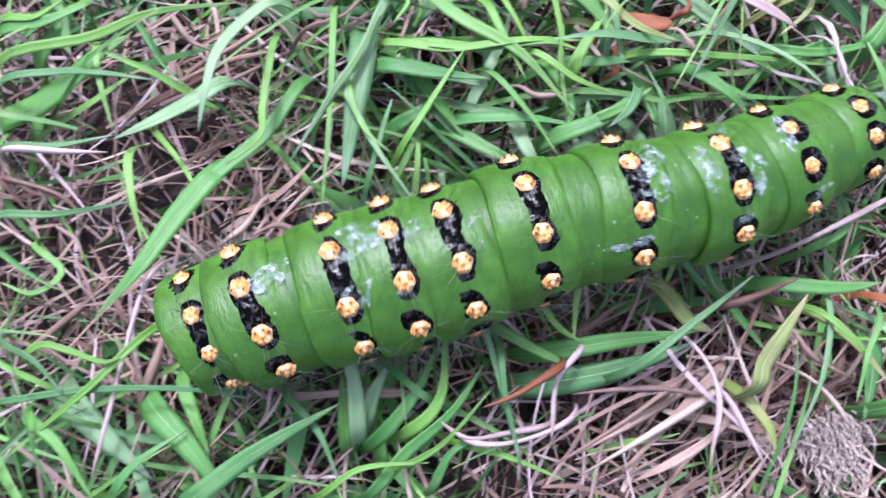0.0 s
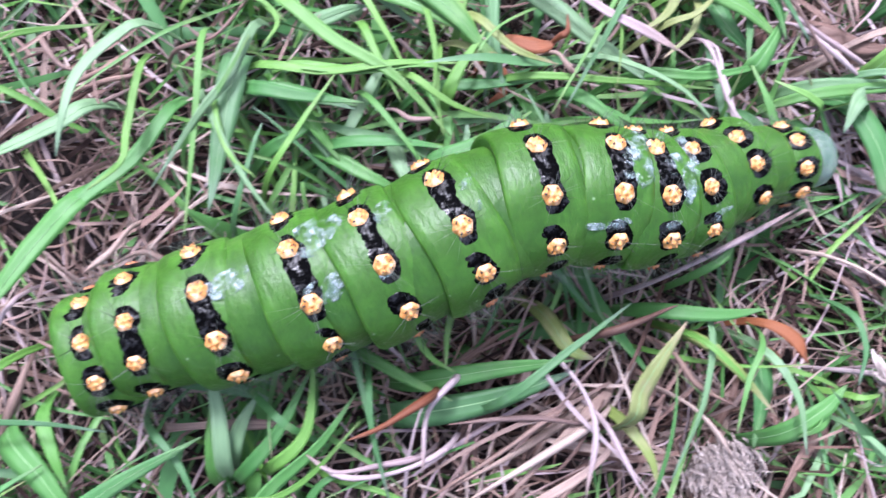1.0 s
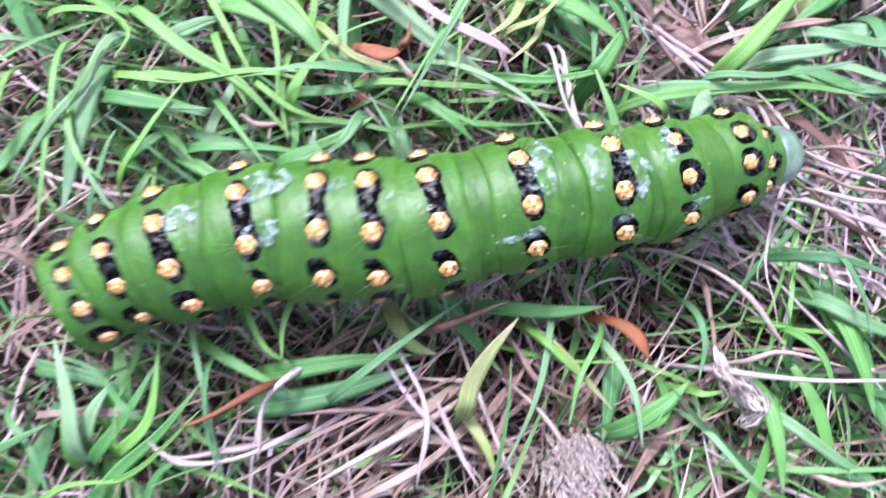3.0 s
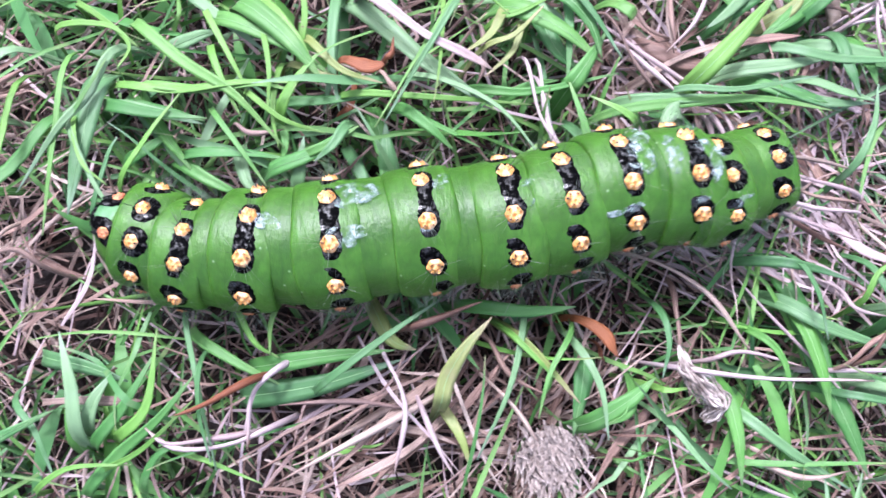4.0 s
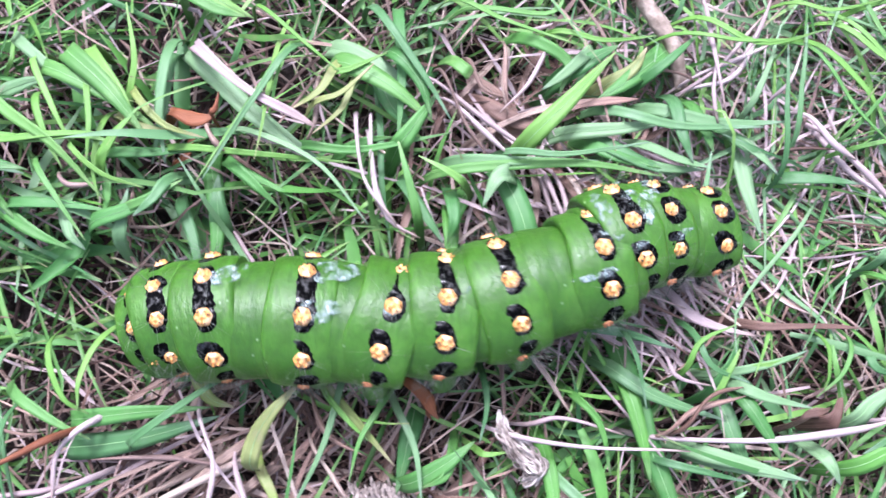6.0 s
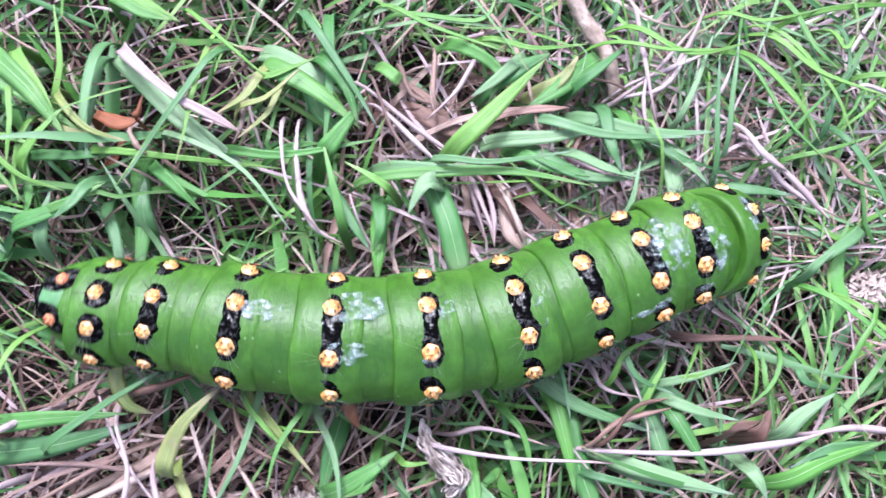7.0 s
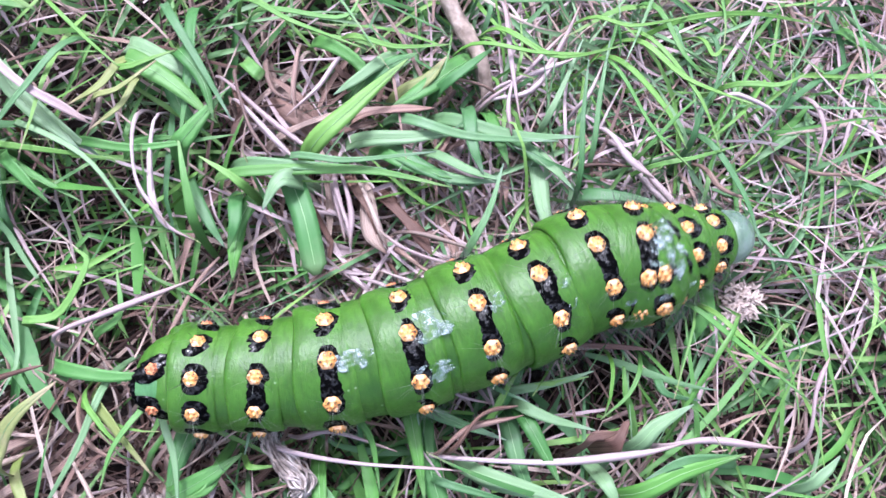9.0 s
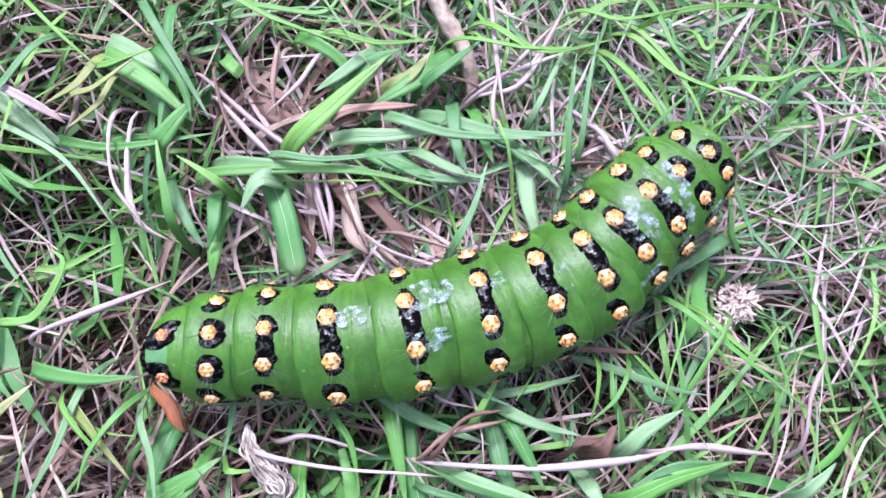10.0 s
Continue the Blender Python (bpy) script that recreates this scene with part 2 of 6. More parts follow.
def soil_height(x, y):
    v = Vector((x * 55, y * 55, 0.3))
    h = SOIL_Z + 0.0035 * noise.noise(v) + 0.0016 * noise.noise(v * 3.1) + 0.0009 * noise.noise(v * 9.0) + 0.0005 * noise.noise(v * 23.0)
    for mx, my, mr, rise in MOUNDS:
        h += rise * CM * math.exp(-((x / CM - mx) ** 2 + (y / CM - my) ** 2) / (mr * mr))
    return h


def build_ground():
    far = [30.0, 8.0, 2.5, 1.0, 0.5, 0.3, 0.2, 0.13]
    xs = [-f for f in far] + list(np.linspace(-0.075, 0.095, 230)) + [f + 0.02 for f in reversed(far)]
    ys = [-f for f in far] + list(np.linspace(-0.04, 0.055, 130)) + list(reversed(far))
    n = len(xs)
    verts = [(x, y, soil_height(x, y)) for y in ys for x in xs]
    faces = [(j * n + i, j * n + i + 1, (j + 1) * n + i + 1, (j + 1) * n + i) for j in range(len(ys) - 1) for i in range(n - 1)]
    ob = new("ground", mesh_of("ground", verts, faces, [SOIL]))
    tagged(ob, "dark damp soil under short meadow grass", "ground", kind="structure")


build_ground()


# ---- grass as stuff ----
LANE_X = [-4.5, -3.5, -2.5, -1.5, -0.5, 0.5, 1.5, 2.5, 3.5, 4.5, 5.5]
LANE_Y = [-0.24, -0.02, 0.23, 0.49, 0.56, 0.75, 0.7, 0.92, 1.02, 1.23, 1.65]


# where a twig, a curled leaf or a flower head presses the grass down: x, y, radius, height in cm
HOLLOWS = [
    (3.06, 3.97, 0.14, -0.20),
    (3.16, 3.69, 0.14, -0.20),
    (3.26, 3.41, 0.14, -0.20),
    (3.36, 3.14, 0.14, -0.20),
    (3.46, 2.87, 0.14, -0.20),
    (3.55, 2.60, 0.14, -0.20),
    (1.94, -0.24, 0.15, 0.02),
    (2.04, -0.50, 0.15, 0.02),
    (2.26, -0.73, 0.15, 0.02),
    (2.15, -0.91, 0.15, 0.02),
    (0.95, -1.19, 0.42, -0.45),
    (6.08, 1.01, 0.22, -0.50),
]


def lane_cap(x, y):
    """Highest z, in cm, that grass may reach: pressed down under the caterpillar."""
    d = np.abs(y - np.interp(x, LANE_X, LANE_Y))
    inside = np.clip((d - 0.55) / 0.55, 0, 1)
    along = np.clip(np.maximum(-4.6 - x, x - 6.1) / 0.6, 0, 1)
    k = np.maximum(inside, along)
    cap = -0.02 + 0.75 * k
    for hx, hy, hr, hz in HOLLOWS:
        far = np.clip((np.hypot(x - hx, y - hy) - hr) / 0.25, 0, 1)
        cap = np.minimum(cap, hz + 1.5 * far)
    return cap


def blade_field(name, label, count, area, widths, lengths, rise, mat, seed, keep=None, low=-1.1, top=0.6, droop=0.7, kink=0.12, keel=0.22, tuft=0.6, folded=0.1, heading=None):
    """Many blades in one mesh: most spring from tufts and fan out, some are folded over."""
    rng = np.random.default_rng(seed)
    x0, x1, y0, y1 = area
    centres = np.stack([rng.uniform(x0, x1, max(1, count // 8)), rng.uniform(y0, y1, max(1, count // 8))], 1)
    foot = np.stack([rng.uniform(x0, x1, count), rng.uniform(y0, y1, count)], 1)
    grouped = rng.random(count) < tuft
    foot[grouped] = centres[rng.integers(0, len(centres), grouped.sum())] + rng.normal(0, 0.09, (grouped.sum(), 2))
    if keep is not None:
        foot = foot[rng.random(count) < keep(foot[:, 0], foot[:, 1])]
    m, n = len(foot), 11
    s = np.linspace(0, 1, n)[None, :]
    length = rng.uniform(*lengths, m) * rng.uniform(0.7, 1.0, m)
    width = rng.uniform(*widths, m)
    az = rng.uniform(0, 2 * math.pi, m) if heading is None else rng.normal(heading[0], heading[1], m)
    e0 = rng.uniform(*rise, m)
    e1 = e0 - droop * rng.uniform(0.1, 1.3, m)
    bend = rng.normal(0, kink, m)
    tilt = rng.normal(0, 0.5, m)[:, None] + rng.normal(0, 0.5, m)[:, None] * s
    e = e0[:, None] + (e1 - e0)[:, None] * s ** 1.2
    a = az[:, None] + 2.0 * bend[:, None] * s ** 2 + 0.10 * np.sin(s * rng.uniform(3, 9, m)[:, None] + rng.uniform(0, 6, m)[:, None])
    over = (s > rng.uniform(0.35, 0.8, m)[:, None]) & (rng.random(m) < folded)[:, None]
    a = a + over * rng.uniform(-1.3, 1.3, m)[:, None]
    e = np.where(over, -0.25, e)
    step = (length / (n - 1))[:, None, None] * np.stack([np.cos(a) * np.cos(e), np.sin(a) * np.cos(e), np.sin(e)], -1)
    start = np.where(rng.random(m) < 0.6, rng.uniform(low, low + 0.35, m), rng.uniform(low + 0.3, 0.0, m))
    pts = np.cumsum(step, axis=1) - step[:, :1] + np.stack([foot[:, 0], foot[:, 1], start], 1)[:, None, :]
    cap = np.minimum(lane_cap(pts[..., 0], pts[..., 1]), top + 0.12 * rng.normal(0, 1, m)[:, None].clip(-1, 1))
    pts[..., 2] = np.where(pts[..., 2] > cap - 0.15, cap - 0.15 + 0.15 * np.tanh((pts[..., 2] - cap + 0.15) / 0.6), pts[..., 2])
    t = np.gradient(pts, axis=1)
    t /= np.linalg.norm(t, axis=-1, keepdims=True) + 1e-9
    side = np.cross(t, np.array([0, 0, 1.0]))
    side /= np.linalg.norm(side, axis=-1, keepdims=True) + 1e-9
    up = np.cross(side, t)
    c, d = np.cos(tilt)[..., None], np.sin(tilt)[..., None]
    side, up = side * c + up * d, up * c - side * d
    w = (width[:, None] * 0.5 * np.minimum(1.0, 0.5 + 1.6 * s) * (1 - np.clip((s - 0.35) / 0.65, 0, 1) ** 1.7) + 0.003)[..., None]
    bow = (keel + rng.normal(0, 0.35, m))[:, None, None]
    rows = np.stack([pts - side * w + up * w * bow, pts, pts + side * w + up * w * bow], 2)
    co = rows.reshape(-1, 3) * CM
    u = np.broadcast_to(np.array([0, 0.5, 1.0])[None, None, :] + (7 * rng.random(m))[:, None, None], (m, n, 3))
    v = np.broadcast_to(s[:, :, None], (m, n, 3))
    base = (np.arange(m) * n * 3)[:, None, None] + (np.arange(n - 1) * 3)[None, :, None] + np.arange(2)[None, None, :]
    quads = np.stack([base, base + 1, base + 4, base + 3], -1).reshape(-1, 4)
    ob = new(name, quad_mesh(name, co, quads, mat, np.stack([u.ravel(), v.ravel()], 1)))
    return tagged(ob, label, "grass", kind="stuff")


# spots where earth and thatch show through: x, y and radius in cm
BARE = [
    (-4.5, 0.8, 0.9),
    (-5.1, 0.4, 0.9),
    (-4.7, 1.5, 0.8),
    (-3.6, 0.6, 0.5),
    (-5.2, -0.1, 0.6),
    (-4.2, -0.3, 0.5),
    (-0.5, -1.0, 1.0),
    (-1.1, -0.9, 0.8),
    (1.4, -0.5, 0.7),
    (0.9, -1.2, 0.7),
    (2.0, 2.3, 0.7),
    (3.8, 0.8, 0.6),
    (2.2, 2.3, 0.7),
    (2.7, 1.5, 0.6),
    (0.4, -0.6, 0.9),
    (4.3, 2.9, 0.9),
    (6.6, 2.5, 0.7),
    (5.9, 0.3, 0.8),
    (4.7, 1.9, 0.5),
    (3.9, -0.4, 0.5),
    (2.7, 0.95, 0.7),
]


def density(bx, by):
    """Green grows thinner over the bare spots."""
    k = np.array([0.80 + 0.45 * noise.noise(Vector((x * 0.45, y * 0.45, 4.2))) for x, y in zip(bx, by)])
    for x, y, r in BARE:
        k *= 1 - 0.85 * np.exp(-((bx - x) ** 2 + (by - y) ** 2) / (r * r))
    return k


def fringe_of_core(bx, by):
    """Outside the closely seen ground."""
    return np.where((bx > CORE[0]) & (bx < CORE[1]) & (by > CORE[2]) & (by < CORE[3]), 0.0, 1.0)


CORE = (-7.0, 8.8, -3.2, 5.4)
NEAR = (-9.5, 11.5, -6.5, 9.0)
FAR_SIDE = (3.0, 8.8, 1.2, 5.4)
WIDE = (-30, 32, -30, 32)
# low thatch layer whose dark colour adds shade to the gaps
blade_field("thatch", "brown rotting thatch of old stems over the soil, coloured darker for shade in the gaps", 3000, CORE, (0.010, 0.038), (0.5, 1.9), (-0.1, 0.35), THATCH, 8, None, -1.25, -0.32, 0.3, 0.35, -0.6, 0.2, 0.3)
blade_field("grass", "fine green meadow grass blades, densely tangled", 3700, CORE, (0.018, 0.052), (0.8, 2.3), (0.1, 0.85), GREEN, 1, density, kink=0.10)
blade_field("grass", "broader flat green grass blades", 620, CORE, (0.07, 0.16), (0.7, 1.7), (0.1, 0.65), BROAD, 2, density, kink=0.08)
blade_field("grass", "pale bluish-green grass blades", 520, CORE, (0.03, 0.10), (0.8, 2.0), (0.1, 0.6), BLUISH, 3, density, kink=0.08)
blade_field("grass", "bright young grass blades", 520, CORE, (0.022, 0.06), (0.8, 2.2), (0.1, 0.75), LIME, 9, density, kink=0.10)
blade_field("dead_grass", "dead tan straw and stems lying between the grass", 3000, CORE, (0.010, 0.034), (0.5, 2.2), (-0.15, 0.45), STRAW, 4, None, -0.9, 0.30, 0.45, 0.22, -0.5, 0.4, 0.3)
blade_field("dead_grass", "bleached straw stems lying in the grass", 560, CORE, (0.012, 0.036), (0.8, 2.4), (-0.1, 0.3), PALE, 5, None, -0.8, 0.34, 0.35, 0.15, -0.5, 0.2, 0.2)
blade_field("grass", "thin bright grass blades in the thick sward", 560, FAR_SIDE, (0.018, 0.045), (0.8, 2.4), (0.1, 0.6), BLUISH, 11, None, -0.6, 0.5, kink=0.10)
blade_field("grass", "young yellowish-green grass blades in the thick sward", 420, FAR_SIDE, (0.018, 0.045), (0.8, 2.2), (0.1, 0.6), LIME, 13, None, -0.6, 0.5, kink=0.10)
blade_field("dead_grass", "thin tan straw in the thick sward", 560, FAR_SIDE, (0.012, 0.034), (0.8, 2.4), (-0.1, 0.4), STRAW, 12, None, -0.5, 0.45, 0.35, 0.2, -0.5)
blade_field("dead_grass", "thin bleached straw in the thick sward", 720, FAR_SIDE, (0.012, 0.034), (0.8, 2.4), (-0.1, 0.4), PALE, 14, None, -0.5, 0.5, 0.35, 0.2, -0.5)
blade_field("dead_grass", "heap of withered brown grass leaves over dark gaps", 230, (-1.6, 2.4, -2.3, -0.25), (0.015, 0.065), (0.5, 1.5), (-0.15, 0.4), PINK, 17, None, -0.9, -0.05, 0.4, 0.25, 0.5, 0.5, 0.25, (0.7, 0.7))
blade_field("dead_grass", "withered brown leaves below the sward", 160, (1.2, 4.2, 1.5, 3.4), (0.025, 0.08), (0.5, 1.5), (-0.15, 0.4), PINK, 18, None, -0.8, 0.2, 0.4, 0.25, 0.5, 0.5, 0.25, (-0.9, 0.7))
blade_field("dead_grass", "withered brown leaves on the bare soil", 90, (-6.2, -3.4, -0.6, 2.2), (0.015, 0.05), (0.4, 1.4), (-0.15, 0.35), PINK, 19, None, -0.9, 0.0, 0.4, 0.3, 0.5, 0.4, 0.25, (0.4, 0.8))
blade_field("dead_grass", "bundle of pale straw in the lane", 110, (1.9, 3.5, 0.4, 1.5), (0.02, 0.05), (0.6, 1.5), (-0.1, 0.3), PALE, 20, None, -0.7, 0.1, 0.3, 0.15, 0.2, 0.3, 0.2, (-0.5, 0.3))
blade_field("dead_grass", "pale straw among withered leaves", 110, (1.2, 4.2, 1.6, 3.4), (0.015, 0.045), (0.5, 1.5), (-0.1, 0.4), PALE, 21, None, -0.5, 0.3, 0.4, 0.2, 0.2, 0.4, 0.2, (-0.9, 0.6))
blade_field("dead_grass", "short broken bits of pale straw on the bare soil", 520, (-6.3, -3.3, -0.8, 2.3), (0.008, 0.026), (0.2, 0.9), (-0.1, 0.25), STRAW, 22, None, -0.75, -0.1, 0.2, 0.25, -0.4, 0.1, 0.3)
blade_field("grass", "meadow grass around the lane", 3400, NEAR, (0.03, 0.09), (0.9, 2.4), (0.1, 0.8), GREEN, 15, fringe_of_core)
blade_field("dead_grass", "dead straw around the lane", 2200, NEAR, (0.02, 0.05), (0.8, 2.4), (-0.1, 0.4), STRAW, 16, fringe_of_core, -0.9, 0.3, 0.35, 0.2, -0.5)


def outside(bx, by):
    return np.where((bx > NEAR[0]) & (bx < NEAR[1]) & (by > NEAR[2]) & (by < NEAR[3]), 0.0, 1.0)


blade_field("grass", "meadow grass further off", 6000, WIDE, (0.08, 0.26), (1.5, 4.0), (0.2, 1.0), GREEN, 6, outside)
blade_field("dead_grass", "dead straw further off", 2600, WIDE, (0.05, 0.12), (1.2, 3.4), (-0.1, 0.4), STRAW, 7, outside, -1.1, 0.35, 0.35, 0.35)

# ---- single blades, stems and leaves that can be told apart ----
BLADE_WORDS = {
    "BROAD": ("grass_blade", "flat mid-green grass blade lying over the sward", "grass blade"),
    "LIME": ("grass_blade", "fresh bright green grass blade arching over the sward", "grass blade"),
    "BLUISH": ("grass_blade", "pale bluish-green grass blade with a dull bloom", "grass blade"),
    "OLIVE": ("grass_blade", "yellowing grass blade drying to tan at its tip", "grass blade"),
    "STRAW": ("straw", "dead tan grass straw lying in the sward", "straw"),
    "PALE": ("straw", "bleached pale straw lying on the grass", "straw"),
    "RUST": ("dead_leaf", "rusty orange dead grass leaf among green blades", "dead leaf"),
    "PINK": ("dead_leaf", "pinkish brown withered grass leaf lying in the sward", "dead leaf"),
}


def spline(points, count):
    """Catmull-Rom through the points."""
    p = [2 * points[0] - points[1]] + list(points) + [2 * points[-1] - points[-2]]
    out = []
    for i in range(count):
        u = i / (count - 1) * (len(points) - 1)
        k = min(int(u), len(points) - 2)
        s = u - k
        a, b2, c, d = p[k], p[k + 1], p[k + 2], p[k + 3]
        out.append(0.5 * ((2 * b2) + (c - a) * s + (2 * a - 5 * b2 + 4 * c - d) * s * s + (3 * b2 - a - 3 * c + d) * s ** 3))
    return out


BLADE_COUNT = [0]


def blade(mat, width, blunt, *points):
    """One blade from its foot to its tip, keeled, a hair thick, rooted towards the soil."""
    BLADE_COUNT[0] += 1
    rng = random.Random(BLADE_COUNT[0])
    width = 0.85 * width if width < 0.12 else 0.8 * width
    pts = [Vector(p) for p in points]
    back = (pts[0] - pts[1])
    back.z = 0
    root = pts[0] + back.normalized() * (0.08 if mat is RUST else 0.28)
    root.z = -1.0
    line = spline([root] + pts, 18)
    kind = mat.name
    words = BLADE_WORDS[{"broad_blade_green": "BROAD", "young_blade_green": "LIME", "glaucous_blade": "BLUISH", "yellowing_blade": "OLIVE", "dead_straw": "STRAW", "bleached_straw": "PALE", "rusty_dead_leaf": "RUST", "pinkish_dead_leaf": "PINK"}[kind]]
    dead = words[0] != "grass_blade"
    wide = min(1.0, width / 0.2)
    tilt0, tilt1 = rng.uniform(-0.4, 0.4) * (1.3 - wide), rng.uniform(-0.6, 0.6) * (1.3 - wide)
    keel = rng.uniform(0.12, 0.34) * (1.25 - wide)
    verts, faces, uvs = [], [], []
    n = len(line)
    shift = rng.uniform(0, 40)
    for k, p in enumerate(line):
        s = k / (n - 1)
        t = (line[min(k + 1, n - 1)] - line[max(k - 1, 0)]).normalized()
        side = t.cross(Vector((0, 0, 1)))
        side = side.normalized() if side.length > 1e-6 else Vector((1, 0, 0))
        up = side.cross(t)
        ang = tilt0 + (tilt1 - tilt0) * s
        side, up = side * math.cos(ang) + up * math.sin(ang), up * math.cos(ang) - side * math.sin(ang)
        if blunt:
            taper = min(1.0, 0.55 + 2 * s) * (1 - max(0.0, (s - 0.93) / 0.07) ** 2 * 0.7)
        elif dead:
            taper = (0.75 + 0.25 * math.sin(s * 9 + shift)) * (1 - max(0.0, (s - 0.7) / 0.3) ** 2)
        else:
            taper = min(1.0, 0.5 + 1.4 * s) * (1 - max(0.0, (s - 0.42) / 0.58) ** 1.8)
        w = 0.5 * width * taper + 0.004
        if dead:
            p = p + side * 0.03 * math.sin(s * 7 + shift) * min(1, width / 0.1)
            kk = -0.8 if width < 0.085 else keel * (1 + 0.8 * math.sin(s * 5 + shift))
        else:
            kk = keel
        wave = 0.05 * w * math.sin(s * 14 + shift)
        for u, lift in ((-1, kk), (-0.45, kk * 0.25), (0, 0), (0.45, kk * 0.25), (1, kk)):
            verts.append((p + side * w * u + up * (w * lift + wave * u)) * CM)
            uvs.append((0.5 + 0.5 * u + shift, s))
        for u, lift in ((0.9, kk * 0.85), (0, -0.05), (-0.9, kk * 0.85)):
            verts.append((p + side * w * u + up * (w * lift - 0.010)) * CM)
            uvs.append((0.5 + 0.5 * u + shift, s))
    m = 8
    for k in range(n - 1):
        for j in range(m):
            a, b2 = k * m + j, k * m + (j + 1) % m
            faces.append((a, b2, b2 + m, a + m))
    faces.append(tuple(range(m - 1, -1, -1)))
    faces.append(tuple(range((n - 1) * m, n * m)))
    ob = new(words[0], mesh_of(words[0], verts, faces, [mat], uvs=uvs))
    tagged(ob, words[1], words[2], "blades of the sward")
    if not dead and width >= 0.12:
        rib_v, rib_f = [], []
        for k in range(1, n - 1):
            c0 = Vector(verts[k * m + 2])
            e0 = (Vector(verts[k * m + 3]) - Vector(verts[k * m + 1])) * 0.035
            up0 = e0.cross(line[k + 1] - line[k - 1])
            up0 = (up0 if up0.length < 1e-9 else up0.normalized()) * (0.006 * CM)
            up0 = up0 if up0.z > 0 else -up0
            for q in (c0 - e0, c0 + up0, c0 + e0):
                rib_v.append(q)
        for k in range(n - 3):
            for j in range(2):
                a = 3 * k + j
                rib_f.append((a, a + 1, a + 4, a + 3))
        part("midrib", mesh_of("midrib", rib_v, rib_f, [MIDRIB]), ob, "paler raised midrib")


blade(BLUISH, .25, False, (-2.89, 1.98, 0.15), (-2.96, 1.40, 0.34), (-3.06, 0.78, 0.30))
blade(BLUISH, .08, False, (-2.73, 2.21, 0.25), (-2.92, 1.74, 0.39), (-3.11, 1.44, 0.47), (-3.42, 0.94, 0.40))
blade(BLUISH, .09, False, (-3.50, 2.17, 0.25), (-3.73, 2.01, 0.36), (-3.93, 1.72, 0.44), (-4.00, 1.42, 0.48), (-4.06, 1.15, 0.40))
blade(LIME, .08, False, (-5.52, 1.73, 0.15), (-4.85, 1.86, 0.29), (-4.40, 2.02, 0.37), (-3.82, 2.14, 0.30))
blade(BLUISH, .06, False, (-5.52, 1.55, 0.15), (-5.07, 1.60, 0.29), (-4.73, 1.57, 0.37), (-4.41, 1.55, 0.30))
blade(BROAD, .22, False, (-5.64, 1.31, -0.15), (-5.27, 1.47, -0.01), (-4.86, 1.82, 0.07), (-4.67, 2.00, 0.00))
blade(BLUISH, .15, False, (-3.90, 1.63, 0.05), (-4.15, 1.43, 0.19), (-4.41, 1.25, 0.27), (-4.70, 1.14, 0.20))
blade(BLUISH, .06, False, (-5.54, 1.10, 0.05), (-5.07, 1.08, 0.24), (-4.70, 1.17, 0.20))
blade(PALE, .05, False, (-5.52, 1.07, 0.10), (-5.01, 1.04, 0.29), (-4.72, 1.02, 0.25))
blade(BROAD, .13, False, (-3.36, 1.69, -0.05), (-3.64, 1.23, 0.06), (-3.99, 0.89, 0.14), (-4.29, 0.51, 0.18), (-4.47, 0.34, 0.10))
blade(BROAD, .19, False, (-3.93, 0.98, 0.05), (-4.22, 0.61, 0.19), (-4.46, 0.22, 0.27), (-4.79, -0.15, 0.20))
blade(LIME, .07, False, (-4.61, 1.10, 0.05), (-4.56, 0.79, 0.24), (-4.47, 0.37, 0.20))
blade(LIME, .05, False, (-4.83, 1.88, 0.15), (-4.76, 1.54, 0.34), (-4.67, 1.18, 0.30))
blade(LIME, .05, False, (-3.12, 2.14, 0.25), (-3.14, 1.36, 0.44), (-3.20, 0.60, 0.40))
blade(BLUISH, .06, False, (-5.52, 0.61, 0.05), (-5.05, 0.59, 0.24), (-4.53, 0.69, 0.20))
blade(LIME, .06, False, (-3.55, 1.97, 0.15), (-3.63, 1.40, 0.29), (-3.64, 1.13, 0.37), (-3.88, 0.94, 0.30))
blade(PINK, .12, False, (-5.01, 1.38, -0.45), (-4.43, 1.61, -0.26), (-3.92, 1.86, -0.30))
blade(BROAD, .13, False, (-2.86, 1.71, 0.20), (-2.43, 1.61, 0.39), (-1.97, 1.58, 0.35))
blade(LIME, .11, False, (-1.39, 1.58, 0.25), (-1.28, 1.82, 0.44), (-1.07, 2.14, 0.40))
blade(LIME, .08, False, (-2.82, 1.90, 0.15), (-2.25, 1.83, 0.29), (-1.71, 1.88, 0.37), (-1.24, 1.91, 0.30))
blade(BROAD, .24, False, (-4.48, -0.72, -0.05), (-4.15, -1.04, 0.14), (-3.84, -1.45, 0.10))
blade(BROAD, .17, False, (-4.14, -1.43, 0.15), (-3.65, -1.07, 0.34), (-3.08, -0.76, 0.30))
blade(BLUISH, .26, False, (-5.10, -0.66, -0.15), (-4.80, -0.92, 0.04), (-4.42, -1.29, 0.00))
blade(BROAD, .09, False, (-5.23, -0.78, 0.15), (-4.95, -0.98, 0.34), (-4.72, -1.36, 0.30))
blade(BROAD, .11, False, (-4.23, -0.58, -0.05), (-4.10, -0.85, 0.14), (-4.00, -1.13, 0.10))
blade(BLUISH, .05, False, (-5.41, -0.71, 0.15), (-4.80, -0.63, 0.29), (-4.14, -0.63, 0.37), (-3.70, -0.71, 0.30))
blade(LIME, .06, False, (-4.38, -0.21, 0.15), (-4.78, -0.63, 0.34), (-5.33, -1.10, 0.30))
blade(BROAD, .12, False, (-2.89, -1.45, 0.05), (-2.61, -1.12, 0.19), (-2.29, -0.84, 0.27), (-2.03, -0.49, 0.20))
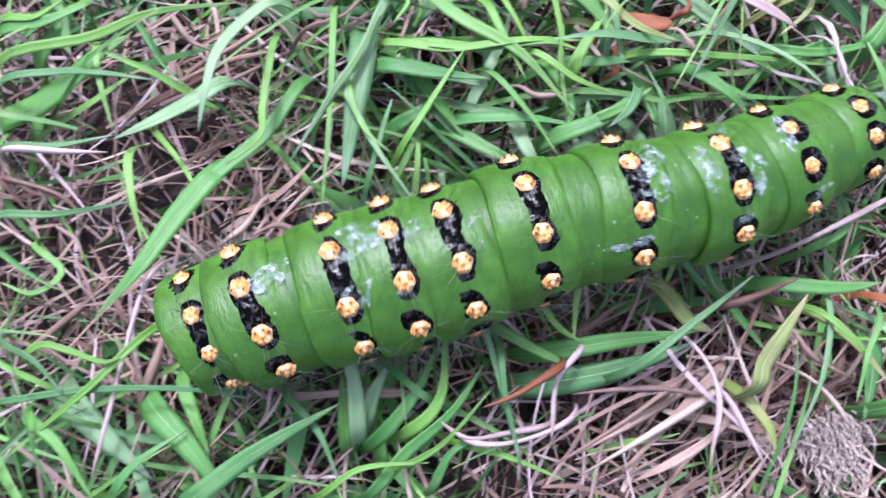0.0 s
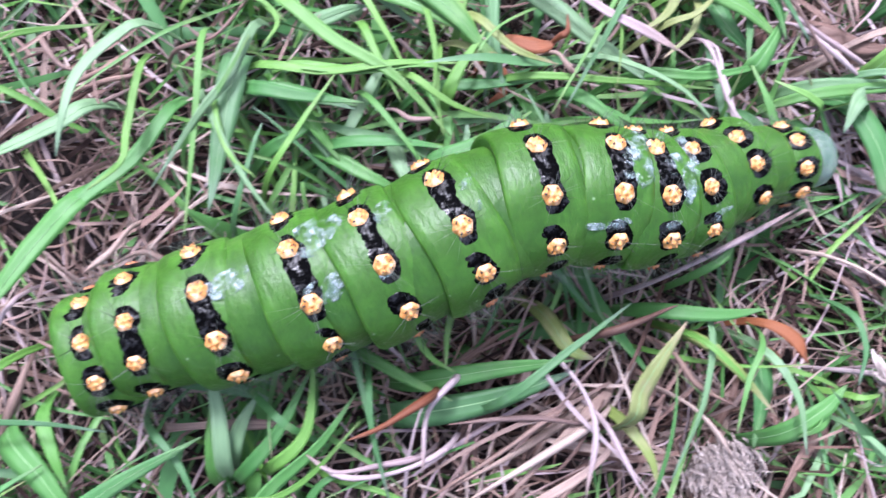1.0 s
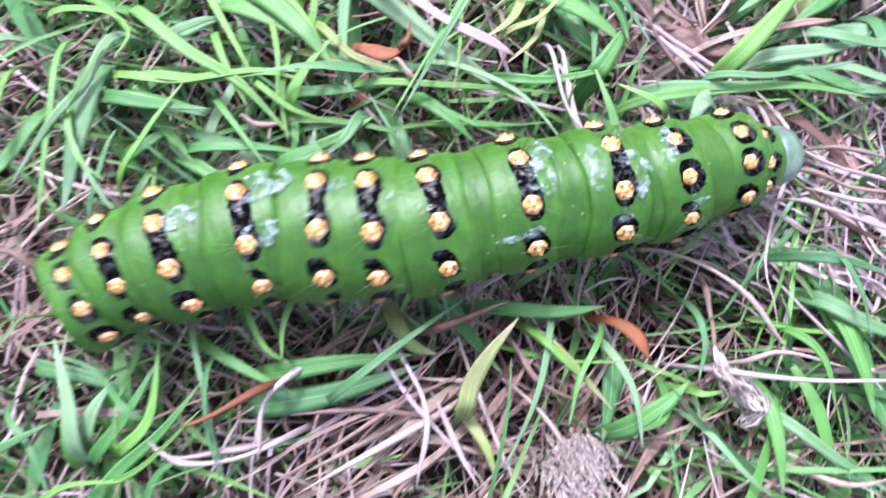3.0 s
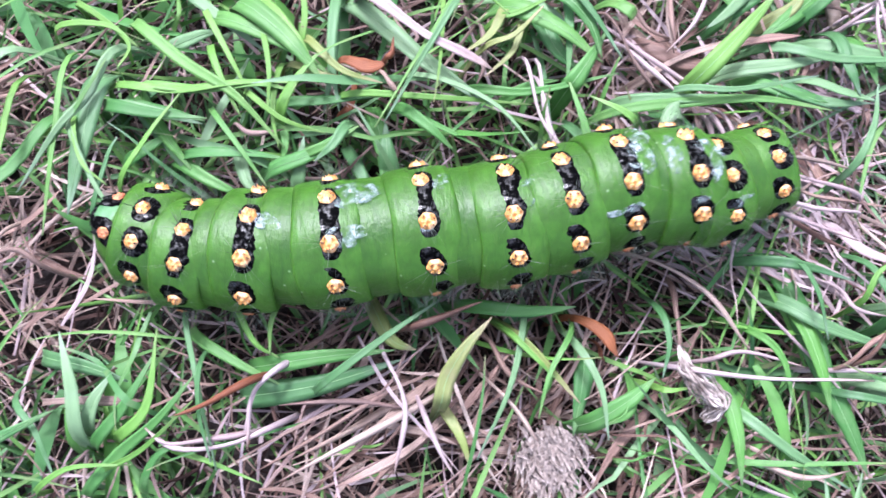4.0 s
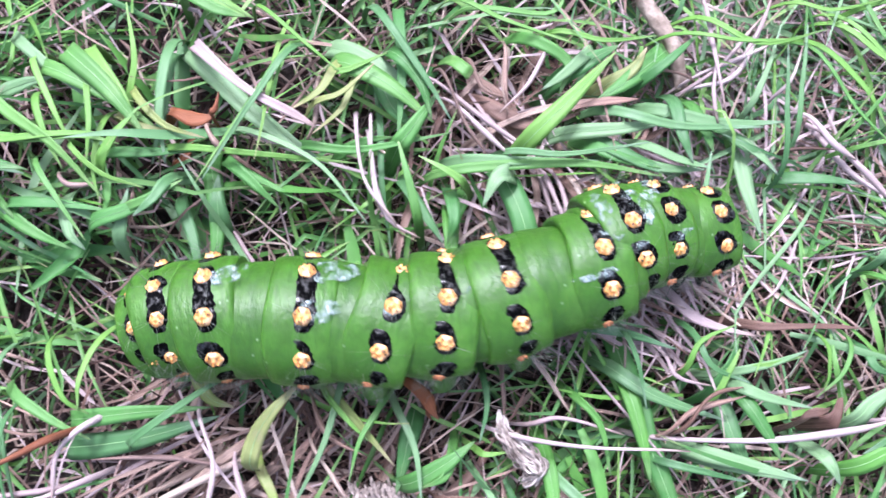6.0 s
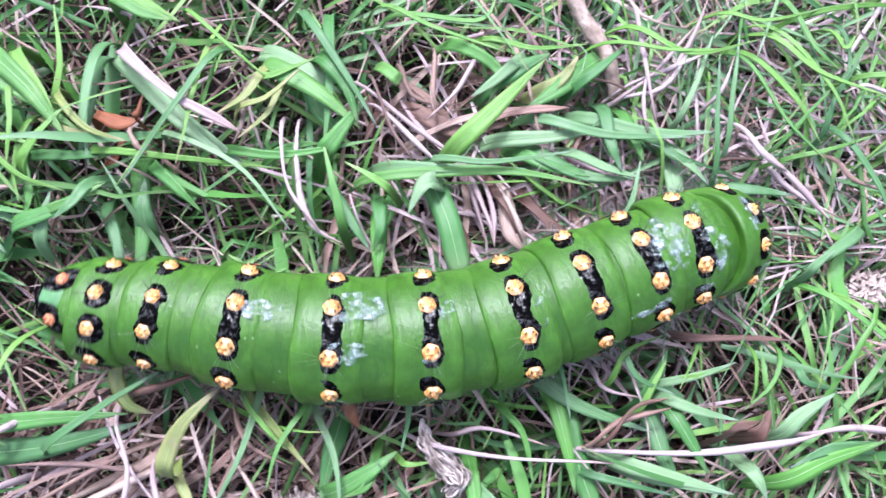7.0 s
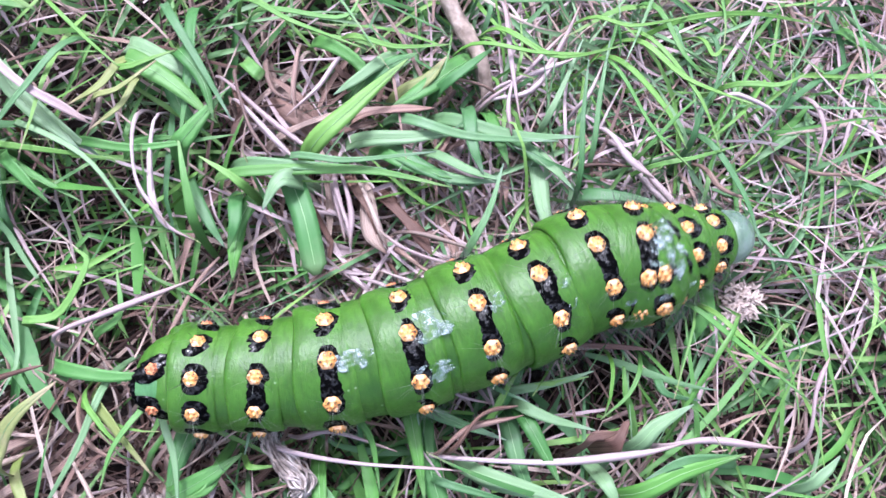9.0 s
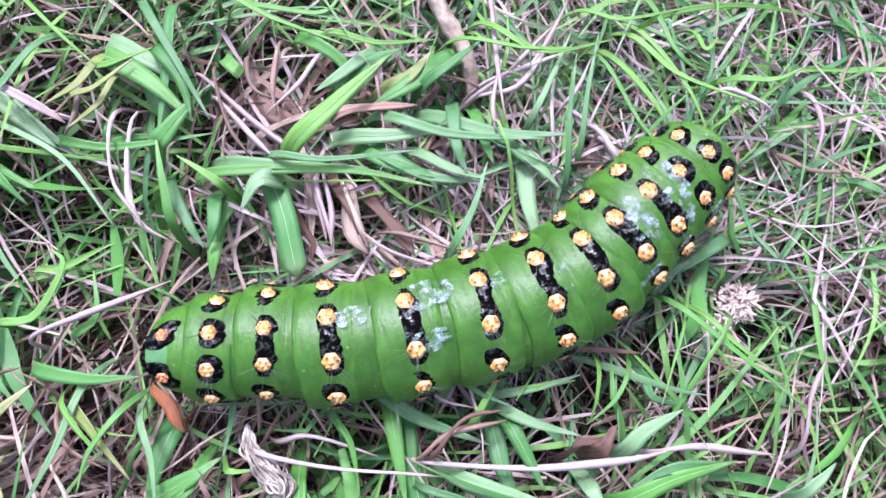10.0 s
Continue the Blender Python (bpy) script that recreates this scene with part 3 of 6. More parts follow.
blade(BLUISH, .15, False, (-2.93, -0.98, -0.05), (-2.85, -0.72, 0.14), (-2.72, -0.48, 0.10))
blade(BROAD, .16, False, (-3.03, -1.12, -0.15), (-3.05, -0.85, 0.04), (-3.08, -0.56, 0.00))
blade(BLUISH, .05, False, (-1.95, -0.33, 0.25), (-1.93, -0.72, 0.44), (-1.83, -1.15, 0.40))
blade(LIME, .06, False, (-1.27, 0.29, 0.20), (-1.39, -0.05, 0.39), (-1.41, -0.33, 0.35))
blade(PALE, .06, False, (-1.27, -0.39, 0.15), (-1.54, -0.65, 0.34), (-1.59, -1.05, 0.30))
blade(PALE, .05, False, (-1.53, -0.95, 0.15), (-1.89, -1.01, 0.29), (-2.18, -1.01, 0.37), (-2.37, -0.89, 0.30))
blade(BLUISH, .07, False, (-1.03, -0.59, 0.25), (-0.54, -0.22, 0.44), (-0.06, 0.11, 0.40))
blade(LIME, .07, False, (-5.58, 2.05, 0.05), (-5.26, 2.02, 0.24), (-5.09, 2.17, 0.20))
blade(BROAD, .14, False, (-5.33, 1.75, -0.05), (-5.16, 1.94, 0.14), (-5.13, 2.17, 0.10))
blade(BROAD, .12, False, (-5.58, 1.96, 0.05), (-5.22, 1.98, 0.24), (-4.89, 2.15, 0.20))
blade(STRAW, .05, False, (-4.39, 2.17, -0.05), (-4.18, 1.92, 0.14), (-4.02, 1.83, 0.10))
blade(STRAW, .06, False, (-5.32, 0.51, -0.45), (-5.05, 0.84, -0.26), (-4.94, 1.02, -0.30))
blade(STRAW, .05, False, (-5.63, 0.94, -0.15), (-5.18, 0.78, 0.04), (-4.99, 0.62, 0.00))
blade(STRAW, .06, False, (-5.49, -0.45, -0.35), (-5.10, -0.12, -0.16), (-4.72, 0.22, -0.20))
blade(PALE, .04, False, (-4.44, 0.20, 0.05), (-4.58, -0.37, 0.19), (-4.65, -0.75, 0.27), (-4.77, -1.25, 0.20))
blade(PINK, .06, False, (-3.65, 0.76, -0.05), (-3.79, 0.52, 0.14), (-3.95, 0.36, 0.10))
blade(PINK, .09, False, (-4.39, -0.12, -0.25), (-4.46, -0.46, -0.06), (-4.54, -0.87, -0.10))
blade(LIME, .05, False, (-5.26, 0.40, 0.10), (-5.00, 0.19, 0.24), (-5.15, 0.03, 0.32), (-5.40, 0.11, 0.25))
blade(LIME, .05, False, (-5.26, -0.44, 0.15), (-5.12, -0.32, 0.26), (-4.90, -0.36, 0.34), (-4.66, -0.44, 0.38), (-4.54, -0.40, 0.30))
blade(BLUISH, .13, False, (-2.80, 1.73, 0.10), (-2.40, 1.64, 0.29), (-2.03, 1.56, 0.25))
blade(BLUISH, .2, False, (-2.73, 1.93, -0.10), (-2.45, 1.56, 0.09), (-2.15, 1.14, 0.05))
blade(LIME, .22, False, (-1.77, 2.62, 0.25), (-1.34, 2.26, 0.44), (-1.01, 1.87, 0.40))
blade(BLUISH, .12, False, (-2.31, 2.80, 0.05), (-1.90, 2.47, 0.24), (-1.53, 2.20, 0.20))
blade(LIME, .12, False, (-2.66, 2.47, 0.15), (-2.20, 2.08, 0.29), (-1.75, 1.78, 0.37), (-1.34, 1.35, 0.30))
blade(LIME, .09, False, (-2.60, 1.90, 0.15), (-2.05, 1.84, 0.29), (-1.57, 1.87, 0.37), (-1.26, 1.83, 0.30))
blade(BLUISH, .16, False, (-2.44, 2.25, -0.05), (-2.16, 2.34, 0.14), (-1.94, 2.43, 0.10))
blade(LIME, .06, False, (-2.08, 2.61, 0.15), (-1.82, 2.14, 0.34), (-1.63, 1.78, 0.30))
blade(BLUISH, .1, False, (-0.82, 1.59, 0.20), (-0.94, 1.36, 0.39), (-1.09, 1.23, 0.35))
blade(BLUISH, .14, False, (-1.26, 1.00, 0.05), (-1.22, 1.23, 0.24), (-1.20, 1.48, 0.20))
blade(BLUISH, .22, False, (-0.47, 1.15, -0.20), (-0.51, 1.39, -0.01), (-0.53, 1.67, -0.05))
blade(RUST, .18, False, (-0.94, 2.15, 0.10), (-0.71, 2.05, 0.29), (-0.52, 2.14, 0.25))
blade(RUST, .1, False, (-0.83, 2.15, -0.35), (-0.88, 1.83, -0.16), (-0.96, 1.71, -0.20))
blade(PINK, .06, False, (-0.57, 2.05, 0.25), (-0.49, 1.87, 0.44), (-0.37, 1.79, 0.40))
blade(RUST, .06, False, (-0.55, 2.10, 0.25), (-0.48, 2.13, 0.44), (-0.44, 2.27, 0.40))
blade(OLIVE, .07, False, (-1.20, 2.31, 0.25), (-0.88, 1.98, 0.44), (-0.54, 1.88, 0.40))
blade(BLUISH, .1, False, (-0.95, 2.81, 0.05), (-0.98, 2.20, 0.24), (-0.91, 1.70, 0.20))
blade(PALE, .14, False, (-0.68, 2.72, 0.30), (-0.15, 2.23, 0.49), (0.36, 1.98, 0.45))
blade(BLUISH, .2, False, (-0.83, 2.73, 0.00), (-0.25, 2.21, 0.19), (0.38, 1.78, 0.15))
blade(BLUISH, .06, False, (0.16, 2.72, 0.35), (-0.14, 2.19, 0.54), (-0.52, 1.52, 0.50))
blade(BROAD, .08, False, (-0.44, 1.75, 0.05), (-0.10, 1.58, 0.24), (0.28, 1.40, 0.20))
blade(LIME, .06, False, (-0.91, 1.83, 0.20), (-0.10, 1.77, 0.39), (0.70, 1.73, 0.35))
blade(PALE, .04, False, (0.67, 2.18, 0.25), (0.76, 1.58, 0.44), (1.04, 1.22, 0.40))
blade(BROAD, .15, False, (0.92, 2.74, 0.25), (1.18, 2.46, 0.39), (1.30, 2.14, 0.35))
blade(BROAD, .2, False, (0.81, 2.66, -0.05), (0.95, 2.30, 0.14), (1.18, 2.09, 0.10))
blade(LIME, .2, False, (2.08, 1.95, 0.25), (2.44, 2.32, 0.44), (2.84, 2.77, 0.40))
blade(BLUISH, .12, False, (2.72, 2.90, 0.10), (2.43, 2.60, 0.29), (2.24, 2.46, 0.25))
blade(BROAD, .22, False, (3.40, 2.94, 0.05), (3.01, 2.59, 0.24), (2.71, 2.39, 0.20))
blade(PINK, .1, False, (1.72, 2.10, -0.05), (2.12, 2.25, 0.14), (2.81, 2.46, 0.10))
blade(PALE, .05, False, (1.38, 2.40, 0.10), (1.73, 2.08, 0.29), (2.03, 1.85, 0.25))
blade(PINK, .14, False, (1.95, 2.19, -0.15), (2.21, 2.18, 0.04), (2.64, 2.31, 0.00))
blade(PINK, .05, False, (1.95, 2.88, 0.10), (1.91, 2.49, 0.29), (1.94, 2.23, 0.25))
blade(BLUISH, .1, False, (2.78, 2.33, 0.15), (3.39, 2.17, 0.34), (4.16, 2.20, 0.30))
blade(LIME, .1, False, (1.36, 1.71, 0.15), (2.06, 1.79, 0.29), (2.66, 1.80, 0.37), (3.29, 1.73, 0.30))
blade(BLUISH, .14, False, (3.38, 2.47, 0.15), (3.43, 2.10, 0.34), (3.54, 1.86, 0.30))
blade(PALE, .12, False, (3.37, 0.82, -0.15), (3.67, 0.57, 0.04), (4.27, 0.40, 0.00))
blade(PALE, .05, False, (3.79, 2.90, 0.15), (3.71, 2.51, 0.34), (3.77, 2.22, 0.30))
blade(BLUISH, .2, False, (4.02, 2.19, -0.05), (4.08, 1.67, 0.14), (4.22, 1.27, 0.10))
blade(BROAD, .25, False, (2.98, 0.33, -0.15), (3.19, -0.36, -0.01), (3.41, -0.97, 0.07), (3.58, -1.36, 0.00))
blade(BROAD, .16, False, (2.35, -0.60, -0.05), (2.41, -0.96, 0.14), (2.45, -1.42, 0.10))
blade(BLUISH, .1, False, (2.40, -0.78, 0.05), (2.83, -1.13, 0.24), (3.31, -1.43, 0.20))
blade(BLUISH, .16, False, (2.87, 0.13, -0.05), (3.27, -0.12, 0.14), (3.88, -0.31, 0.10))
blade(BLUISH, .2, False, (3.89, -0.12, -0.15), (4.00, -0.51, 0.04), (4.16, -0.80, 0.00))
blade(BLUISH, .1, False, (2.62, 0.46, 0.10), (2.98, 0.40, 0.29), (3.41, 0.28, 0.25))
blade(STRAW, .07, False, (2.02, 0.28, -0.15), (1.98, -0.02, 0.04), (1.99, -0.36, 0.00))
blade(RUST, .05, False, (1.36, -0.23, -0.35), (1.36, -0.31, -0.16), (1.41, -0.40, -0.20))
blade(BLUISH, .07, False, (1.06, -0.21, 0.05), (1.25, -0.58, 0.24), (1.32, -1.03, 0.20))
blade(BROAD, .24, False, (1.25, -0.32, -0.35), (1.19, -0.61, -0.16), (1.11, -1.04, -0.20))
blade(BLUISH, .06, False, (0.65, 0.02, 0.10), (0.51, -0.57, 0.29), (0.24, -1.17, 0.25))
blade(PINK, .12, False, (1.86, -0.72, -0.35), (1.53, -1.09, -0.16), (1.28, -1.49, -0.20))
blade(LIME, .1, False, (1.58, -0.58, -0.05), (1.51, -0.81, 0.14), (1.32, -0.92, 0.10))
blade(PINK, .1, False, (-0.08, -0.55, -0.15), (-0.45, -0.86, 0.04), (-1.00, -1.32, 0.00))
blade(STRAW, .07, False, (-0.13, -0.69, -0.05), (-0.72, -1.03, 0.14), (-1.35, -1.34, 0.10))
blade(PINK, .1, False, (0.01, -0.89, -0.15), (-0.31, -1.09, 0.04), (-0.91, -1.42, 0.00))
blade(PINK, .08, False, (-0.18, -0.61, -0.25), (-0.74, -0.96, -0.06), (-1.30, -1.20, -0.10))
blade(STRAW, .06, False, (-0.37, -0.59, -0.05), (-0.81, -0.85, 0.14), (-1.53, -1.25, 0.10))
blade(PINK, .07, False, (-0.08, -0.98, -0.15), (-0.45, -1.27, 0.04), (-0.63, -1.46, 0.00))
blade(PALE, .05, False, (-0.52, -0.30, 0.15), (-0.35, -0.74, 0.34), (-0.41, -1.27, 0.30))
blade(PALE, .06, False, (-1.35, -0.91, 0.15), (-1.71, -1.03, 0.29), (-2.11, -1.05, 0.37), (-2.36, -0.93, 0.30))
blade(STRAW, .05, False, (-0.27, -0.78, -0.05), (-0.72, -0.71, 0.14), (-1.37, -0.76, 0.10))
blade(PALE, .05, False, (-0.25, -0.70, 0.05), (-0.08, -1.02, 0.24), (0.06, -1.31, 0.20))
blade(RUST, .07, False, (-1.47, -0.49, 0.35), (-1.78, -0.67, 0.54), (-2.10, -0.77, 0.50))
blade(PINK, .07, False, (-0.36, -0.13, 0.30), (-0.04, -0.01, 0.49), (0.27, 0.07, 0.45))
blade(BLUISH, .14, False, (-2.95, -1.02, 0.05), (-2.99, -0.56, 0.24), (-3.12, -0.15, 0.20))
blade(BROAD, .12, False, (-2.85, -1.07, 0.05), (-2.57, -0.74, 0.24), (-2.34, -0.30, 0.20))
blade(LIME, .1, False, (-2.65, -1.02, 0.10), (-2.37, -0.73, 0.29), (-2.33, -0.12, 0.25))
blade(BLUISH, .17, False, (-3.39, -0.36, -0.15), (-2.94, -0.44, 0.04), (-2.63, -0.56, 0.00))
blade(BLUISH, .05, False, (-2.13, 0.06, 0.15), (-1.98, -0.51, 0.34), (-1.81, -1.23, 0.30))
blade(LIME, .1, False, (-2.08, -0.17, 0.05), (-1.70, -0.39, 0.24), (-1.35, -0.57, 0.20))
blade(LIME, .06, False, (-1.75, 0.20, 0.15), (-1.55, -0.21, 0.34), (-1.34, -0.36, 0.30))
blade(OLIVE, .16, False, (-0.62, 0.07, -0.05), (-0.46, -0.21, 0.14), (-0.25, -0.30, 0.10))
blade(BROAD, .18, False, (-1.58, -0.44, 0.00), (-1.00, -0.35, 0.19), (-0.43, -0.30, 0.15))
blade(BLUISH, .26, False, (-1.66, -0.69, -0.15), (-1.02, -0.58, 0.04), (-0.37, -0.38, 0.00))
blade(OLIVE, .17, False, (-0.06, -0.75, 0.25), (-0.01, -0.52, 0.39), (0.12, -0.29, 0.47), (0.35, -0.03, 0.40))
blade(OLIVE, .1, False, (-0.06, -0.73, -0.05), (0.11, -0.99, 0.14), (0.20, -1.26, 0.10))
blade(PALE, .05, False, (1.94, -0.45, 0.15), (2.67, -0.53, 0.34), (3.50, -0.56, 0.30))
blade(PINK, .06, False, (3.30, -0.45, 0.15), (3.55, -0.21, 0.34), (3.97, -0.07, 0.30))
blade(BLUISH, .07, False, (3.29, -0.65, 0.05), (3.67, -0.72, 0.24), (4.02, -0.80, 0.20))
blade(STRAW, .05, False, (1.68, 0.52, -0.05), (2.21, 0.17, 0.14), (2.59, -0.31, 0.10))
blade(PALE, .05, False, (2.17, -0.40, 0.05), (2.44, -0.30, 0.24), (2.98, -0.45, 0.20))
blade(BLUISH, .05, False, (1.82, -0.87, 0.05), (2.08, -1.21, 0.24), (2.32, -1.42, 0.20))
blade(LIME, .06, False, (1.75, -0.60, -0.05), (1.84, -0.63, 0.14), (2.05, -0.61, 0.10))
blade(STRAW, .1, False, (-3.37, -0.73, -0.15), (-2.92, -0.73, 0.04), (-2.49, -0.69, 0.00))
blade(LIME, .22, False, (0.45, 2.66, 0.15), (0.91, 2.43, 0.34), (1.32, 2.12, 0.30))
blade(BLUISH, .2, False, (0.40, 2.85, -0.05), (0.82, 2.66, 0.14), (1.11, 2.48, 0.10))
blade(LIME, .13, True, (1.42, 2.75, 0.05), (1.56, 2.62, 0.24), (1.63, 2.57, 0.20))
blade(BROAD, .11, False, (0.98, 3.17, 0.10), (1.04, 2.51, 0.29), (1.02, 1.90, 0.25))
blade(BLUISH, .08, False, (0.76, 3.13, 0.25), (1.15, 2.58, 0.44), (1.46, 2.12, 0.40))
blade(LIME, .09, False, (1.23, 1.23, 0.15), (1.14, 1.56, 0.34), (1.01, 2.00, 0.30))
blade(BROAD, .09, False, (0.15, 1.92, 0.10), (0.69, 1.86, 0.29), (1.47, 2.05, 0.25))
blade(LIME, .08, False, (1.63, 1.58, 0.15), (1.48, 1.68, 0.34), (1.20, 1.83, 0.30))
blade(BLUISH, .11, False, (1.48, 1.83, 0.10), (2.05, 1.82, 0.29), (2.73, 1.86, 0.25))
blade(BROAD, .25, True, (1.91, 1.78, 0.00), (2.08, 1.41, 0.19), (2.22, 0.94, 0.15))
blade(BLUISH, .2, False, (2.03, 1.71, 0.15), (1.87, 1.67, 0.34), (1.75, 1.42, 0.30))
blade(BROAD, .18, False, (1.50, 1.45, -0.15), (1.51, 1.13, 0.04), (1.51, 0.85, 0.00))
blade(BLUISH, .13, False, (1.05, 1.69, -0.05), (1.29, 1.33, 0.14), (1.44, 1.12, 0.10))
blade(BLUISH, .16, False, (2.41, 2.11, 0.05), (2.93, 2.15, 0.24), (3.40, 2.25, 0.20))
blade(BLUISH, .17, False, (2.70, 2.08, 0.05), (3.09, 1.87, 0.24), (3.43, 1.76, 0.20))
blade(BLUISH, .14, False, (3.15, 2.37, 0.10), (3.77, 2.22, 0.29), (4.39, 2.27, 0.25))
blade(PALE, .06, False, (2.29, 1.81, 0.05), (2.40, 1.45, 0.24), (2.48, 1.18, 0.20))
blade(PALE, .05, False, (2.34, 1.81, 0.07), (2.47, 1.45, 0.26), (2.50, 1.18, 0.22))
blade(PINK, .2, False, (2.52, 1.76, -0.10), (2.64, 1.39, 0.09), (2.79, 1.17, 0.05))
blade(PINK, .2, False, (2.72, 1.71, -0.05), (2.94, 1.41, 0.14), (3.17, 1.19, 0.10))
blade(PINK, .1, False, (2.39, 2.30, 0.05), (2.73, 2.35, 0.24), (3.09, 2.45, 0.20))
blade(PALE, .05, False, (1.22, 2.61, 0.05), (1.73, 2.20, 0.24), (2.30, 1.87, 0.20))
blade(PINK, .18, False, (1.63, 2.44, -0.10), (2.07, 2.24, 0.09), (2.45, 2.23, 0.05))
blade(PALE, .05, False, (0.75, 2.05, 0.15), (0.86, 1.54, 0.34), (0.97, 1.28, 0.30))
blade(PALE, .07, False, (4.55, 2.41, 0.10), (4.76, 2.13, 0.29), (5.01, 1.97, 0.25))
blade(STRAW, .05, False, (1.90, 2.92, 0.15), (1.92, 2.56, 0.34), (1.96, 2.29, 0.30))
blade(BROAD, .16, False, (3.97, -0.05, 0.05), (4.14, -0.33, 0.24), (4.32, -0.63, 0.20))
blade(PINK, .2, False, (4.69, -0.33, 0.00), (4.78, -0.23, 0.19), (4.91, -0.11, 0.15))
blade(BROAD, .05, False, (5.26, 0.96, 0.15), (5.76, 0.58, 0.34), (6.36, 0.16, 0.30))
blade(BROAD, .14, False, (3.75, -0.12, -0.05), (3.90, 0.14, 0.14), (4.01, 0.39, 0.10))
blade(BLUISH, .08, False, (3.82, 0.08, 0.05), (4.21, 0.18, 0.24), (4.56, 0.30, 0.20))
blade(RUST, .14, False, (1.08, -0.05, -0.05), (1.34, -0.18, 0.14), (1.46, -0.35, 0.10))
blade(BROAD, .14, False, (0.18, 0.07, 0.05), (0.67, 0.02, 0.24), (1.07, 0.06, 0.20))
blade(OLIVE, .1, False, (0.52, -0.13, 0.05), (0.76, -0.36, 0.24), (1.09, -0.73, 0.20))
blade(BROAD, .2, False, (1.20, -0.92, -0.05), (1.50, -0.72, 0.14), (1.75, -0.53, 0.10))
blade(BROAD, .13, False, (3.19, -0.07, -0.15), (3.25, -0.41, 0.04), (3.31, -0.79, 0.00))
blade(PALE, .06, False, (0.21, 0.28, 0.25), (0.69, 0.50, 0.44), (1.29, 0.83, 0.40))
blade(LIME, .07, False, (-0.08, 0.41, 0.15), (0.25, 0.48, 0.29), (0.45, 0.88, 0.37), (0.31, 1.01, 0.30))
blade(LIME, .07, False, (0.51, 0.32, 0.15), (0.74, 0.51, 0.34), (0.66, 0.86, 0.30))
blade(PALE, .05, False, (6.42, -0.22, 0.05), (6.46, 0.26, 0.24), (6.57, 0.54, 0.20))
blade(BLUISH, .12, False, (6.38, -0.58, 0.05), (6.51, -0.41, 0.24), (6.67, -0.27, 0.20))
blade(BLUISH, .06, False, (5.32, 2.26, 0.15), (5.39, 2.60, 0.34), (5.68, 3.03, 0.30))
blade(LIME, .05, False, (4.78, 3.18, 0.25), (5.21, 2.79, 0.44), (5.84, 2.62, 0.40))
blade(LIME, .06, False, (4.61, 3.05, 0.15), (5.01, 2.62, 0.34), (5.27, 2.22, 0.30))
blade(LIME, .05, False, (5.01, 3.30, 0.25), (5.66, 3.42, 0.44), (6.40, 3.40, 0.40))
blade(LIME, .05, False, (5.61, 2.82, 0.25), (6.01, 2.81, 0.44), (6.26, 2.94, 0.40))
blade(PALE, .05, False, (6.42, 2.86, 0.10), (6.52, 2.51, 0.29), (6.44, 2.18, 0.25))
blade(BLUISH, .05, False, (6.29, 3.09, 0.15), (6.15, 2.76, 0.34), (6.03, 2.52, 0.30))
blade(LIME, .05, False, (3.57, 3.17, 0.25), (4.08, 2.89, 0.44), (4.69, 3.06, 0.40))
blade(BLUISH, .05, False, (4.46, 2.05, 0.15), (4.49, 2.63, 0.34), (4.57, 3.14, 0.30))
blade(PALE, .05, False, (3.57, 2.65, 0.05), (3.98, 2.81, 0.24), (4.31, 3.01, 0.20))
blade(PALE, .05, False, (3.53, 2.55, 0.05), (3.94, 2.66, 0.24), (4.25, 3.25, 0.20))
blade(BLUISH, .06, False, (4.02, 2.31, 0.15), (4.16, 2.65, 0.34), (4.33, 3.12, 0.30))
blade(PALE, .04, False, (4.30, 2.48, 0.15), (4.39, 2.62, 0.34), (4.53, 2.94, 0.30))
blade(BLUISH, .11, False, (6.85, 2.10, 0.05), (6.94, 2.02, 0.24), (7.10, 1.97, 0.20))
blade(BROAD, .1, False, (6.75, 3.58, -0.05), (6.90, 3.40, 0.14), (7.17, 3.34, 0.10))
blade(PINK, .06, False, (6.22, 2.32, 0.00), (6.48, 2.14, 0.19), (6.94, 2.14, 0.15))
blade(BROAD, .2, False, (-0.64, 1.82, -0.25), (-0.51, 1.24, -0.06), (-0.54, 0.57, -0.10))
blade(BLUISH, .13, False, (-0.86, 1.44, -0.15), (-0.68, 1.08, 0.04), (-0.58, 0.61, 0.00))
blade(BROAD, .18, False, (1.65, 1.63, -0.15), (1.54, 1.39, 0.04), (1.50, 1.03, 0.00))
blade(BLUISH, .1, False, (3.06, 2.06, 0.10), (3.42, 1.89, 0.29), (3.73, 1.83, 0.25))
blade(BLUISH, .12, False, (2.82, 1.96, 0.05), (3.29, 1.82, 0.24), (3.69, 1.83, 0.20))
blade(BLUISH, .13, False, (3.92, 2.18, 0.05), (4.12, 1.99, 0.24), (4.33, 1.81, 0.20))
blade(PALE, .06, False, (4.67, 2.44, -0.15), (5.11, 1.89, 0.04), (5.60, 1.61, 0.00))
blade(BLUISH, .13, False, (5.83, 1.54, -0.05), (5.46, 1.29, 0.14), (5.28, 1.14, 0.10))
blade(BLUISH, .14, False, (5.84, -0.37, 0.05), (5.34, -0.38, 0.24), (5.02, -0.55, 0.20))
blade(PINK, .12, False, (4.56, -0.35, -0.05), (4.63, -0.24, 0.14), (4.81, -0.16, 0.10))
blade(BLUISH, .12, False, (3.72, -0.65, 0.05), (4.10, -0.70, 0.24), (4.44, -0.78, 0.20))
blade(BLUISH, .06, False, (1.92, 1.90, 0.25), (2.42, 1.86, 0.44), (3.13, 2.00, 0.40))
blade(BROAD, .2, False, (1.00, 1.87, 0.15), (1.13, 2.04, 0.34), (1.36, 2.40, 0.30))
